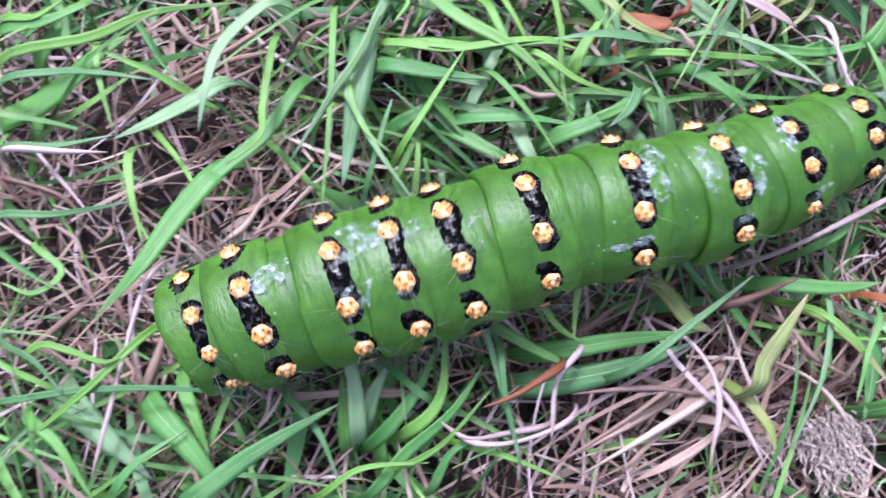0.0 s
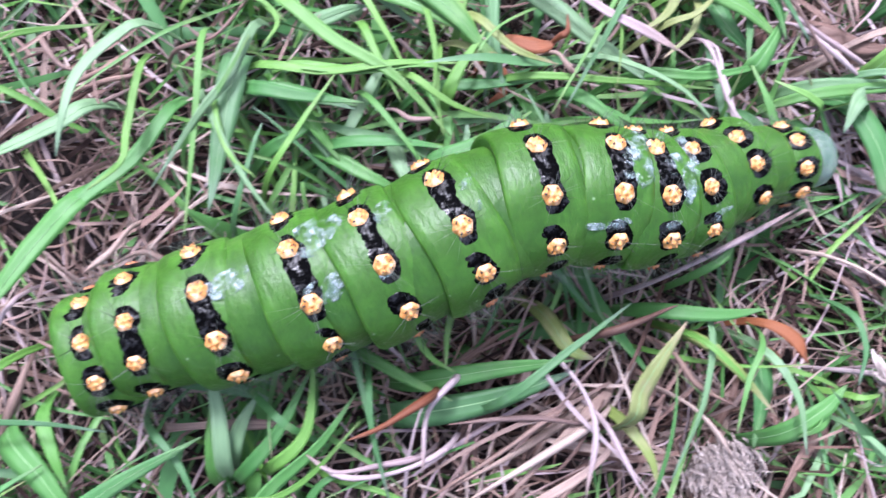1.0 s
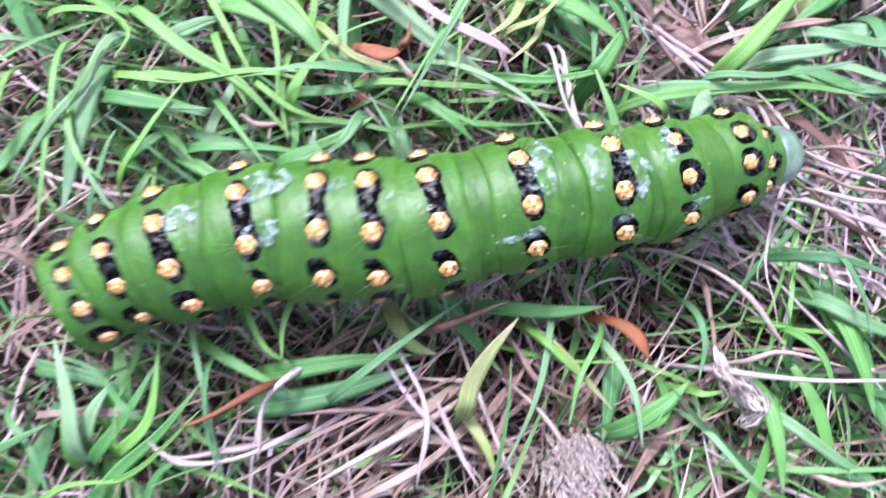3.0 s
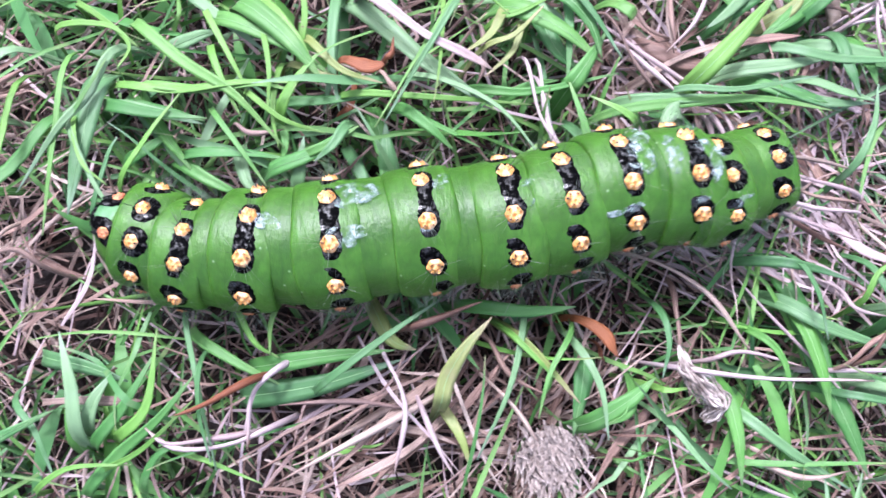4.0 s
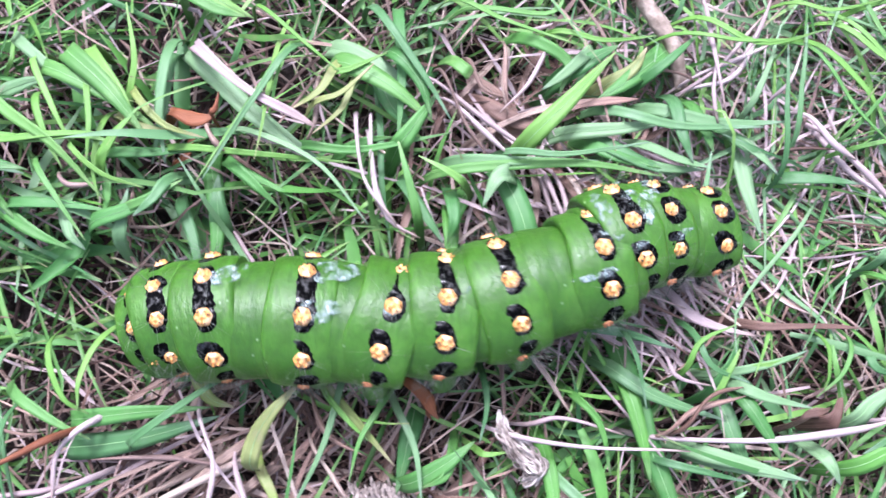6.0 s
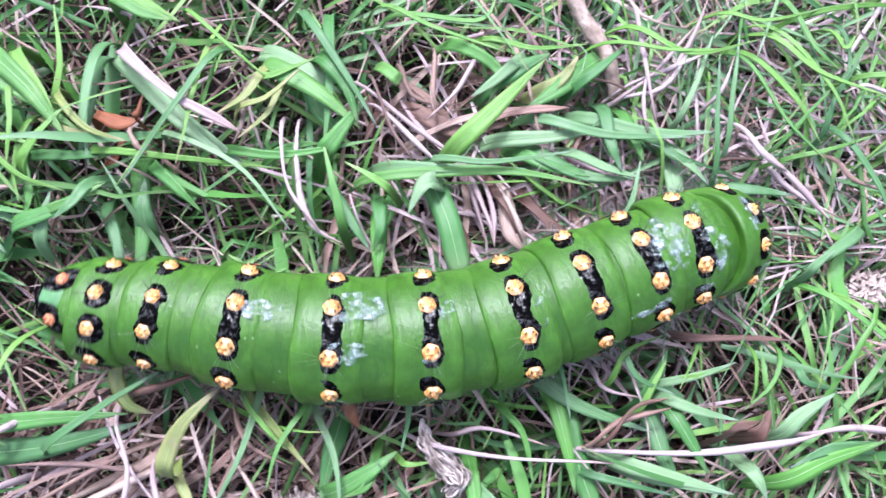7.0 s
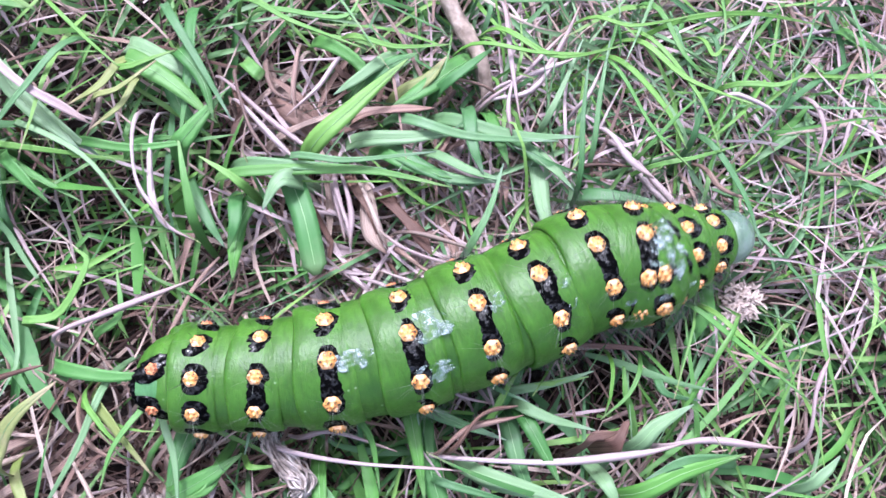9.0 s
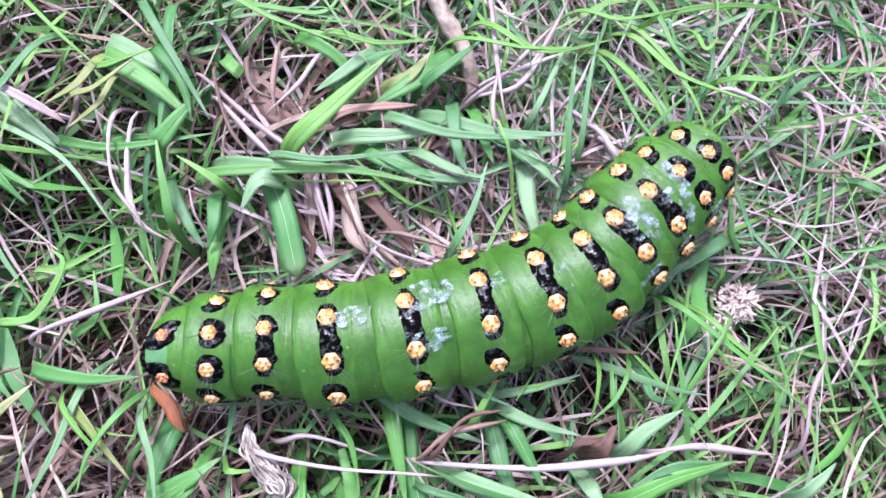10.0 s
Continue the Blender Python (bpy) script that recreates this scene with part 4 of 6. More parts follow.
blade(PALE, .05, False, (3.65, 1.03, 0.05), (3.04, 1.17, 0.24), (2.71, 1.35, 0.20))
blade(PALE, .04, False, (3.64, 0.89, 0.05), (3.11, 0.90, 0.24), (2.73, 1.00, 0.20))
blade(PALE, .04, False, (2.62, 0.93, 0.05), (2.97, 0.82, 0.24), (3.51, 0.63, 0.20))
blade(STRAW, .05, False, (2.88, 1.23, -0.05), (3.18, 1.01, 0.14), (3.61, 0.96, 0.10))
blade(PINK, .06, False, (2.82, 1.09, -0.05), (3.02, 0.78, 0.14), (3.53, 0.55, 0.10))
blade(STRAW, .04, False, (2.88, 1.35, 0.05), (3.19, 1.31, 0.24), (3.57, 1.23, 0.20))
blade(LIME, .05, False, (-2.27, -1.07, 0.05), (-1.88, -1.17, 0.24), (-1.47, -1.35, 0.20))
blade(BROAD, .07, False, (-2.44, -1.43, 0.05), (-2.29, -1.12, 0.24), (-2.00, -1.01, 0.20))
blade(LIME, .05, False, (-2.73, -1.24, 0.15), (-2.38, -1.06, 0.34), (-2.01, -0.69, 0.30))
blade(LIME, .05, False, (-3.25, -1.42, 0.15), (-2.93, -1.20, 0.34), (-2.46, -1.18, 0.30))
blade(BLUISH, .06, False, (-3.50, -0.67, 0.05), (-3.24, -0.94, 0.24), (-3.09, -1.30, 0.20))
blade(BROAD, .07, False, (-4.67, -1.39, 0.05), (-4.47, -1.14, 0.24), (-4.14, -0.92, 0.20))
blade(BLUISH, .05, False, (-5.43, -0.28, 0.15), (-5.12, -0.43, 0.34), (-4.94, -0.66, 0.30))
blade(STRAW, .05, False, (-3.26, 0.36, 0.05), (-3.49, 0.50, 0.24), (-3.73, 0.43, 0.20))
blade(LIME, .04, False, (-3.05, 1.64, 0.25), (-2.92, 1.20, 0.44), (-2.72, 1.01, 0.40))
blade(LIME, .05, False, (-2.67, 1.00, 0.25), (-2.43, 1.37, 0.44), (-2.18, 1.77, 0.40))
blade(BROAD, .13, False, (-2.75, 1.25, -0.05), (-2.50, 1.38, 0.14), (-2.23, 1.57, 0.10))
blade(BLUISH, .15, False, (-1.77, 1.44, -0.05), (-1.68, 1.12, 0.14), (-1.55, 0.96, 0.10))
blade(LIME, .07, False, (-2.01, 2.28, 0.15), (-1.87, 1.93, 0.34), (-1.70, 1.60, 0.30))
blade(BROAD, .1, False, (-1.51, 1.83, 0.05), (-1.35, 1.45, 0.24), (-1.39, 1.20, 0.20))
blade(LIME, .05, False, (-1.69, 1.84, 0.25), (-1.35, 1.56, 0.44), (-1.00, 1.45, 0.40))
blade(STRAW, .05, False, (-1.80, 1.60, 0.15), (-1.63, 1.46, 0.34), (-1.36, 1.52, 0.30))
blade(LIME, .05, False, (-3.27, 2.34, 0.25), (-2.78, 2.32, 0.44), (-2.52, 2.15, 0.40))
blade(LIME, .05, False, (-3.11, 2.59, 0.25), (-2.60, 2.19, 0.44), (-2.69, 1.96, 0.40))
blade(LIME, .04, False, (-3.25, 1.25, 0.25), (-2.96, 1.67, 0.44), (-2.78, 2.05, 0.40))
blade(STRAW, .04, False, (-3.39, 1.99, 0.15), (-3.03, 2.07, 0.34), (-2.80, 2.38, 0.30))
blade(LIME, .05, False, (-1.99, 1.72, 0.15), (-1.70, 1.34, 0.34), (-1.47, 1.02, 0.30))
blade(LIME, .05, False, (-1.55, 2.43, 0.25), (-1.46, 1.97, 0.44), (-1.47, 1.61, 0.40))
blade(LIME, .05, False, (-1.40, 2.12, 0.15), (-1.44, 1.67, 0.34), (-1.39, 1.35, 0.30))
blade(BROAD, .14, False, (-2.32, 1.32, -0.05), (-1.97, 1.10, 0.14), (-1.65, 0.96, 0.10))
blade(BROAD, .11, False, (-2.24, 1.33, 0.05), (-1.72, 1.32, 0.24), (-1.31, 1.28, 0.20))
blade(BLUISH, .05, False, (-3.14, 1.67, 0.25), (-2.84, 1.07, 0.44), (-2.53, 0.63, 0.40))
blade(BLUISH, .04, False, (-2.91, 0.71, 0.15), (-2.76, 1.23, 0.34), (-2.70, 1.43, 0.30))
blade(STRAW, .04, False, (-1.33, 2.51, 0.05), (-1.25, 2.64, 0.24), (-1.36, 2.75, 0.20))
blade(STRAW, .05, False, (0.29, 2.55, 0.05), (0.33, 2.12, 0.24), (0.24, 1.94, 0.20))
blade(LIME, .06, False, (0.38, 2.51, 0.15), (0.61, 2.54, 0.34), (0.91, 2.71, 0.30))
blade(OLIVE, .06, False, (0.28, 2.22, 0.25), (0.55, 2.30, 0.44), (0.80, 2.57, 0.40))
blade(BROAD, .1, False, (0.50, 1.87, -0.05), (0.73, 1.97, 0.14), (0.98, 2.03, 0.10))
blade(STRAW, .05, False, (1.61, 2.79, 0.05), (1.75, 2.46, 0.24), (1.96, 2.37, 0.20))
blade(STRAW, .04, False, (1.38, 2.64, 0.15), (1.57, 2.11, 0.34), (1.77, 1.88, 0.30))
blade(PALE, .04, False, (2.29, 2.87, 0.15), (2.12, 2.47, 0.34), (1.87, 2.23, 0.30))
blade(STRAW, .04, False, (3.67, 2.63, 0.05), (3.32, 2.70, 0.24), (3.08, 2.65, 0.20))
blade(BLUISH, .07, False, (3.44, 1.20, 0.15), (3.60, 1.56, 0.34), (3.70, 1.97, 0.30))
blade(PALE, .04, False, (3.34, 0.27, 0.05), (3.43, 0.07, 0.24), (3.74, -0.02, 0.20))
blade(BLUISH, .06, False, (3.55, 0.46, 0.15), (3.67, 0.16, 0.34), (4.01, 0.02, 0.30))
blade(BLUISH, .05, False, (2.90, 0.51, 0.15), (3.04, 0.21, 0.34), (3.14, -0.21, 0.30))
blade(BROAD, .07, False, (2.57, -0.12, 0.05), (2.77, -0.35, 0.24), (2.87, -0.77, 0.20))
blade(LIME, .05, False, (3.47, 0.07, 0.15), (3.58, 0.35, 0.34), (3.90, 0.50, 0.30))
blade(BLUISH, .08, False, (3.74, -1.35, 0.05), (3.85, -1.00, 0.24), (4.02, -0.87, 0.20))
blade(STRAW, .05, False, (2.62, -1.25, 0.05), (2.92, -1.31, 0.24), (3.32, -1.28, 0.20))
blade(BLUISH, .06, False, (1.79, 0.07, 0.05), (1.83, -0.21, 0.24), (1.78, -0.53, 0.20))
blade(LIME, .05, False, (1.04, -0.12, 0.15), (0.82, -0.48, 0.34), (0.73, -0.84, 0.30))
blade(STRAW, .04, False, (0.39, -0.59, 0.05), (0.60, -0.84, 0.24), (0.75, -1.03, 0.20))
blade(STRAW, .05, False, (0.35, -0.21, -0.05), (0.52, -0.49, 0.14), (0.86, -0.68, 0.10))
blade(LIME, .05, False, (0.48, -0.12, 0.15), (0.69, -0.34, 0.34), (0.87, -0.52, 0.30))
blade(LIME, 0.136, False, (-0.83, 3.15, 0.25), (-0.51, 2.96, 0.44), (-0.27, 2.92, 0.40))
blade(LIME, 0.041, False, (0.13, 2.79, 0.25), (-0.17, 2.24, 0.44), (-0.60, 1.51, 0.40))
blade(OLIVE, .09, False, (0.51, 2.66, 0.15), (0.36, 2.34, 0.34), (0.11, 2.17, 0.30))
blade(OLIVE, .06, False, (0.65, 2.54, 0.15), (0.55, 2.20, 0.34), (0.31, 1.98, 0.30))
blade(BLUISH, .2, False, (-0.61, 2.54, 0.05), (-0.18, 2.12, 0.24), (0.21, 1.84, 0.20))
blade(BLUISH, .05, False, (-0.30, 2.01, 0.25), (0.36, 1.72, 0.44), (0.81, 1.22, 0.40))
blade(PALE, .05, False, (0.77, 2.20, 0.15), (0.81, 1.69, 0.29), (0.97, 1.30, 0.37), (1.24, 1.14, 0.30))
blade(LIME, 0.034, False, (-0.22, 3.09, 0.25), (0.24, 2.70, 0.44), (0.52, 2.49, 0.40))
blade(LIME, 0.068, False, (-1.27, 2.15, 0.05), (-1.21, 2.58, 0.24), (-1.33, 3.08, 0.20))
blade(BLUISH, .11, False, (-0.98, 2.71, -0.05), (-0.98, 2.14, 0.14), (-1.05, 1.71, 0.10))
blade(OLIVE, .07, False, (-1.36, 2.11, 0.15), (-1.03, 1.96, 0.34), (-0.64, 1.93, 0.30))
blade(LIME, 0.088, False, (-1.26, 1.27, 0.15), (-0.96, 1.39, 0.34), (-0.73, 1.55, 0.30))
blade(BROAD, .2, False, (2.40, 2.60, 0.05), (2.67, 2.75, 0.24), (2.92, 2.91, 0.20))
blade(OLIVE, .15, False, (2.75, 2.52, 0.05), (3.02, 2.67, 0.24), (3.17, 2.90, 0.20))
blade(BROAD, .1, False, (3.09, 2.56, 0.15), (3.34, 2.76, 0.34), (3.59, 3.00, 0.30))
blade(LIME, 0.048, False, (2.29, 2.97, 0.25), (2.74, 2.85, 0.44), (3.20, 2.93, 0.40))
blade(BROAD, .13, False, (3.56, 2.47, 0.05), (3.67, 2.16, 0.24), (3.76, 1.98, 0.20))
blade(BROAD, .13, False, (2.62, 2.05, 0.05), (2.99, 1.88, 0.24), (3.61, 1.82, 0.20))
blade(BLUISH, .12, False, (3.82, 2.25, 0.05), (4.02, 2.04, 0.24), (4.28, 1.96, 0.20))
blade(PALE, .05, False, (3.62, 3.48, 0.15), (3.73, 2.89, 0.34), (3.84, 2.31, 0.30))
blade(PALE, .05, False, (3.51, 2.54, 0.05), (3.86, 2.78, 0.24), (4.22, 3.24, 0.20))
blade(PALE, .04, False, (3.87, 2.59, 0.05), (4.11, 3.01, 0.24), (4.32, 3.51, 0.20))
blade(LIME, 0.034, False, (3.35, 3.00, 0.25), (3.94, 2.91, 0.44), (4.40, 2.96, 0.40))
blade(LIME, 0.034, False, (4.56, 2.98, 0.25), (4.92, 2.34, 0.44), (5.28, 2.02, 0.40))
blade(BLUISH, .05, False, (4.37, 1.83, 0.15), (4.35, 2.43, 0.34), (4.39, 2.95, 0.30))
blade(PALE, .07, False, (4.64, 2.33, 0.05), (5.02, 1.90, 0.24), (5.43, 1.55, 0.20))
blade(BLUISH, .14, False, (4.42, 1.82, -0.05), (4.76, 1.80, 0.14), (5.13, 1.78, 0.10))
blade(LIME, 0.034, False, (4.81, 3.26, 0.25), (5.27, 2.71, 0.44), (5.53, 2.19, 0.40))
blade(LIME, 0.041, False, (4.92, 3.53, 0.25), (5.18, 3.00, 0.44), (5.40, 2.83, 0.40))
blade(BLUISH, .06, False, (5.42, 2.40, 0.15), (5.72, 1.92, 0.34), (5.93, 1.44, 0.30))
blade(LIME, 0.034, False, (4.86, 2.13, 0.25), (5.12, 2.45, 0.44), (5.34, 2.67, 0.40))
blade(LIME, 0.041, False, (4.96, 2.06, 0.15), (5.32, 2.14, 0.34), (5.75, 2.30, 0.30))
blade(LIME, 0.034, False, (4.35, 3.33, 0.25), (4.73, 3.22, 0.44), (5.30, 3.39, 0.40))
blade(STRAW, .05, False, (5.47, 2.17, 0.05), (5.62, 1.93, 0.24), (5.95, 1.81, 0.20))
blade(BLUISH, .04, False, (5.49, 3.35, 0.15), (5.53, 2.96, 0.34), (5.45, 2.66, 0.30))
blade(LIME, 0.048, False, (5.33, 3.25, 0.25), (5.43, 3.02, 0.44), (5.55, 3.15, 0.40))
blade(PALE, .04, False, (6.16, 2.60, 0.15), (5.73, 2.72, 0.34), (5.50, 2.67, 0.30))
blade(STRAW, .05, False, (4.33, 2.00, 0.05), (4.46, 2.04, 0.24), (4.83, 2.04, 0.20))
blade(PINK, .1, False, (4.08, 0.53, -0.05), (4.41, 0.51, 0.14), (5.08, 0.48, 0.10))
blade(BROAD, .17, False, (3.03, 0.02, -0.05), (3.13, -0.38, 0.14), (3.24, -0.84, 0.10))
blade(BLUISH, .12, False, (3.91, 0.01, 0.05), (4.19, -0.10, 0.24), (4.59, -0.18, 0.20))
blade(PALE, .07, False, (3.28, -0.47, 0.10), (4.14, -0.47, 0.24), (4.82, -0.34, 0.32), (5.33, -0.22, 0.25))
blade(PALE, .07, False, (5.16, -0.29, 0.10), (5.55, -0.21, 0.29), (6.15, -0.21, 0.25))
blade(BLUISH, .18, False, (4.92, -0.32, 0.10), (5.07, -0.11, 0.29), (5.39, 0.08, 0.25))
blade(BROAD, .18, False, (4.94, -0.70, 0.05), (5.34, -0.47, 0.24), (5.86, -0.30, 0.20))
blade(BLUISH, .16, False, (3.58, -0.56, 0.05), (4.00, -0.65, 0.24), (4.54, -0.78, 0.20))
blade(BLUISH, .16, False, (4.65, -0.53, 0.05), (4.71, -0.63, 0.24), (4.82, -0.81, 0.20))
blade(LIME, 0.061, False, (3.69, -0.18, 0.15), (3.82, 0.12, 0.34), (3.93, 0.30, 0.30))
blade(LIME, 0.041, False, (5.50, 0.90, 0.15), (5.79, 0.62, 0.34), (6.14, 0.40, 0.30))
blade(BLUISH, .1, False, (5.20, 1.04, 0.05), (5.26, 1.17, 0.24), (5.44, 1.29, 0.20))
blade(PINK, .05, False, (3.39, -0.41, 0.25), (3.61, -0.11, 0.44), (3.91, -0.01, 0.40))
blade(LIME, 0.041, False, (4.99, 0.44, 0.05), (4.86, 0.15, 0.24), (4.63, -0.09, 0.20))
blade(LIME, 0.034, False, (4.70, 0.43, 0.15), (4.67, 0.15, 0.34), (4.64, -0.04, 0.30))
blade(BLUISH, .08, False, (5.09, 0.35, 0.05), (5.15, 0.16, 0.24), (5.47, 0.11, 0.20))
blade(LIME, 0.061, False, (3.95, 0.11, 0.05), (4.18, 0.17, 0.24), (4.52, 0.25, 0.20))
blade(PINK, .07, False, (-4.43, 1.60, -0.25), (-4.05, 1.75, -0.06), (-3.59, 2.00, -0.10))
blade(PINK, .06, False, (-4.38, 1.68, -0.20), (-3.96, 1.80, -0.01), (-3.62, 1.91, -0.05))
blade(STRAW, .06, False, (-4.46, 1.52, -0.20), (-3.95, 1.67, -0.01), (-3.53, 1.87, -0.05))
blade(PINK, .06, False, (-4.28, 1.75, -0.15), (-3.86, 1.90, 0.04), (-3.62, 2.12, -0.00))
blade(LIME, 0.17, False, (-0.86, 3.36, 0.20), (-0.53, 3.07, 0.40), (-0.21, 2.92, 0.38))
blade(LIME, 0.16, False, (-1.98, 2.49, 0.20), (-1.40, 2.23, 0.40), (-0.93, 1.95, 0.30))
blade(BROAD, 0.16, False, (-1.53, 1.17, 0.10), (-1.11, 1.31, 0.30), (-0.78, 1.57, 0.25))
blade(BROAD, 0.12, False, (-0.43, 1.77, 0.10), (-0.16, 1.55, 0.30), (0.06, 1.35, 0.25))
blade(BROAD, 0.11, False, (-1.50, 1.79, 0.00), (-1.00, 1.79, 0.20), (-0.49, 1.85, 0.20))
blade(BROAD, 0.14, False, (1.48, 1.59, 0.00), (1.52, 1.32, 0.20), (1.47, 1.11, 0.10))
blade(BROAD, 0.13, False, (2.04, 2.97, 0.10), (2.46, 2.72, 0.25), (2.40, 2.44, 0.20))
blade(LIME, 0.05, False, (1.42, 3.20, 0.30), (1.89, 2.98, 0.45), (2.50, 2.82, 0.40))
blade(LIME, 0.05, False, (1.53, 3.11, 0.30), (2.25, 3.07, 0.42), (2.42, 3.30, 0.40))
blade(STRAW, 0.07, False, (2.52, 1.77, 0.00), (2.64, 1.47, 0.20), (2.80, 1.21, 0.10))
blade(PINK, 0.12, False, (2.44, 1.83, -0.05), (2.59, 1.52, 0.15), (2.73, 1.22, 0.05))
blade(PALE, 0.06, False, (2.25, 1.80, 0.00), (2.35, 1.52, 0.10), (2.41, 1.24, 0.05))
blade(BROAD, 0.13, False, (-2.76, 1.74, 0.10), (-2.36, 1.67, 0.25), (-2.02, 1.60, 0.20))
blade(BROAD, 0.16, False, (-2.67, 1.91, 0.00), (-2.38, 1.51, 0.15), (-2.13, 1.18, 0.10))
blade(LIME, 0.13, False, (-1.60, 2.67, 0.20), (-1.24, 2.22, 0.42), (-1.07, 1.88, 0.35))


# ---- a crumpled dead leaf, a twig, dried flower heads ----
def crumpled_leaf(*points):
    """A withered leaf shrunk into a twisted rope of fibres."""
    line = spline([Vector(p) for p in points], 44)
    verts, faces = [], []
    strands, m = 56, 4
    for q in range(strands):
        rng = random.Random(q)
        turn, phase, out = rng.uniform(0.3, 2.2) * rng.choice((-1, 1)), rng.uniform(0, 6.3), rng.uniform(0.1, 1.15)
        start, stop = rng.uniform(0, 0.45), rng.uniform(0.6, 1.0)
        thick = rng.uniform(0.005, 0.015)
        base = len(verts)
        rows = 0
        for k, p in enumerate(line):
            s = k / (len(line) - 1)
            if not start <= s <= stop:
                continue
            t = (line[min(k + 1, len(line) - 1)] - line[max(k - 1, 0)]).normalized()
            side = t.cross(Vector((0, 0, 1))).normalized()
            up = side.cross(t)
            r = (0.015 + 0.085 * max(0.0, math.sin(math.pi * (s ** 1.4))) ** 0.8) * out
            a = phase + turn * s + 0.25 * math.sin(s * 19 + q)
            c = p + (side * math.cos(a) + up * math.sin(a) * 0.8) * r * (1 + 0.22 * math.sin(s * 31 + q * 2))
            for j in range(m):
                b2 = 2 * math.pi * j / m + a
                verts.append((c + side * thick * math.cos(b2) + up * thick * 0.6 * math.sin(b2)) * CM)
            rows += 1
        for k in range(rows - 1):
            for j in range(m):
                u, v = base + k * m + j, base + k * m + (j + 1) % m
                faces.append((u, v, v + m, u + m))
    ob = new("crumpled_leaf", mesh_of("crumpled_leaf", verts, faces, [FLUFF]))
    tagged(ob, "crumpled grey-brown dead leaf curled up in the grass", "dead leaf")


def twig(a, b2):
    a, b2 = Vector(a), Vector(b2)
    rings = []
    side = (b2 - a).cross(Vector((0, 0, 1))).normalized()
    for k in range(26):
        s = k / 25
        p = a.lerp(b2, s) + side * 0.05 * math.sin(s * 6) + Vector((0, 0, 0.03 * math.sin(s * 11)))
        r = 0.085 * (1 - 0.25 * s) * (1 + 0.16 * math.exp(-((s - 0.55) / 0.05) ** 2))
        rings.append([(p + side * r * math.cos(th) * (1 + 0.08 * math.sin(3 * th + k)) + Vector((0, 0, r * math.sin(th)))) * CM for th in np.linspace(0, 2 * math.pi, 13)[:-1]])
    v, f = loft(rings)
    ob = new("twig", mesh_of("twig", v, f, [TWIG]))
    tagged(ob, "short grey-brown dry twig lying in the grass", "twig")


def flower_head(name, label, where, radius, flat, count, seed, petal, wide, spread, mat, lay=None):
    """A dried head: many withered scales round a core."""
    rng = random.Random(seed)
    root = new(name)
    root.location = Vector(where) * CM
    tagged(root, label, "dried flower")
    rings = []
    for i in range(8):
        a = -math.pi / 2 + math.pi * (i + 0.3) / 7.6
        rings.append([Vector((0.62 * radius * math.cos(a) * math.cos(th), 0.62 * radius * math.cos(a) * math.sin(th), 0.55 * radius * flat * math.sin(a))) * CM * (1 + 0.12 * math.sin(4 * th + i)) for th in np.linspace(0, 2 * math.pi, 15)[:-1]])
    v, f = loft(rings)
    part("core", mesh_of("core", v, f, [FLUFF]), root, "matted brown core")
    scales = []
    for q in range(3):
        verts, faces = [], []
        for k in range(5):
            s = k / 4
            w = petal * wide * math.sin(math.pi * (0.18 + 0.8 * s))
            for u in (-1, 0, 1):
                verts.append(Vector((s * petal, u * w, 0.30 * petal * math.sin(s * (3 + q) + q) + abs(u) * w * 0.5)) * CM)
        for k in range(4):
            for j in range(2):
                a = 3 * k + j
                faces.append((a, a + 1, a + 4, a + 3))
        scales.append(mesh_of("scale", verts, faces, [mat]))
    for k in range(count):
        az, el = rng.uniform(0, 2 * math.pi), math.asin(rng.uniform(-0.15, 1))
        out = Vector((math.cos(az) * math.cos(el), math.sin(az) * math.cos(el), flat * math.sin(el)))
        way = (out * spread + Vector((rng.uniform(-1.3, 1.3), rng.uniform(-1.3, 1.3), rng.uniform(-0.45, 0.3)))).normalized()
        if lay is not None:
            way = (Vector(lay) + Vector((rng.gauss(0, 0.45), rng.gauss(0, 0.45), rng.gauss(0, 0.35)))).normalized()
        lump = min(1.0, 0.3 + 0.5 * rng.random() + 0.5 * noise.noise(out * 2.2) + (0.3 if rng.random() < 0.12 else 0.0))
        part("scale", scales[k % 3], root, "", Matrix.Translation(out * radius * lump * CM) @ way.to_track_quat("X", "Z").to_matrix().to_4x4())


crumpled_leaf((1.93, -0.24, 0.15), (2.01, -0.49, 0.20), (2.24, -0.72, 0.17), (2.16, -0.91, 0.05))
twig((3.05, 3.91, 0.10), (3.57, 2.62, -0.06))
flower_head("dried_flower_head", "withered grey-brown flower head lying low in the grass", (0.95, -1.22, -0.42), 0.37, 0.42, 520, 3, 0.15, 0.085, 0.25, FLUFF, (0.25, -1.0, 0.05))
flower_head("clover_head", "small dried pinkish-white clover head in the grass", (6.08, 1.01, -0.45), 0.20, 0.8, 220, 4, 0.10, 0.13, 0.6, PETAL)


# ---- the caterpillar ----
AROUND = 56


def section(r, theta):
    """Radius of the body's cross-section, in cm; theta from the back, the belly is flatter."""
    c = math.cos(theta)
    belly = 0.24 * max(0.0, -c) ** 1.2
    side = 0.03 * math.exp(-((abs(theta) - 1.75) / 0.22) ** 2)
    return r * (1 - belly + side)


def at_surface(r, theta, x):
    q = section(r, theta)
    return Vector((x, q * math.sin(theta), q * math.cos(theta)))


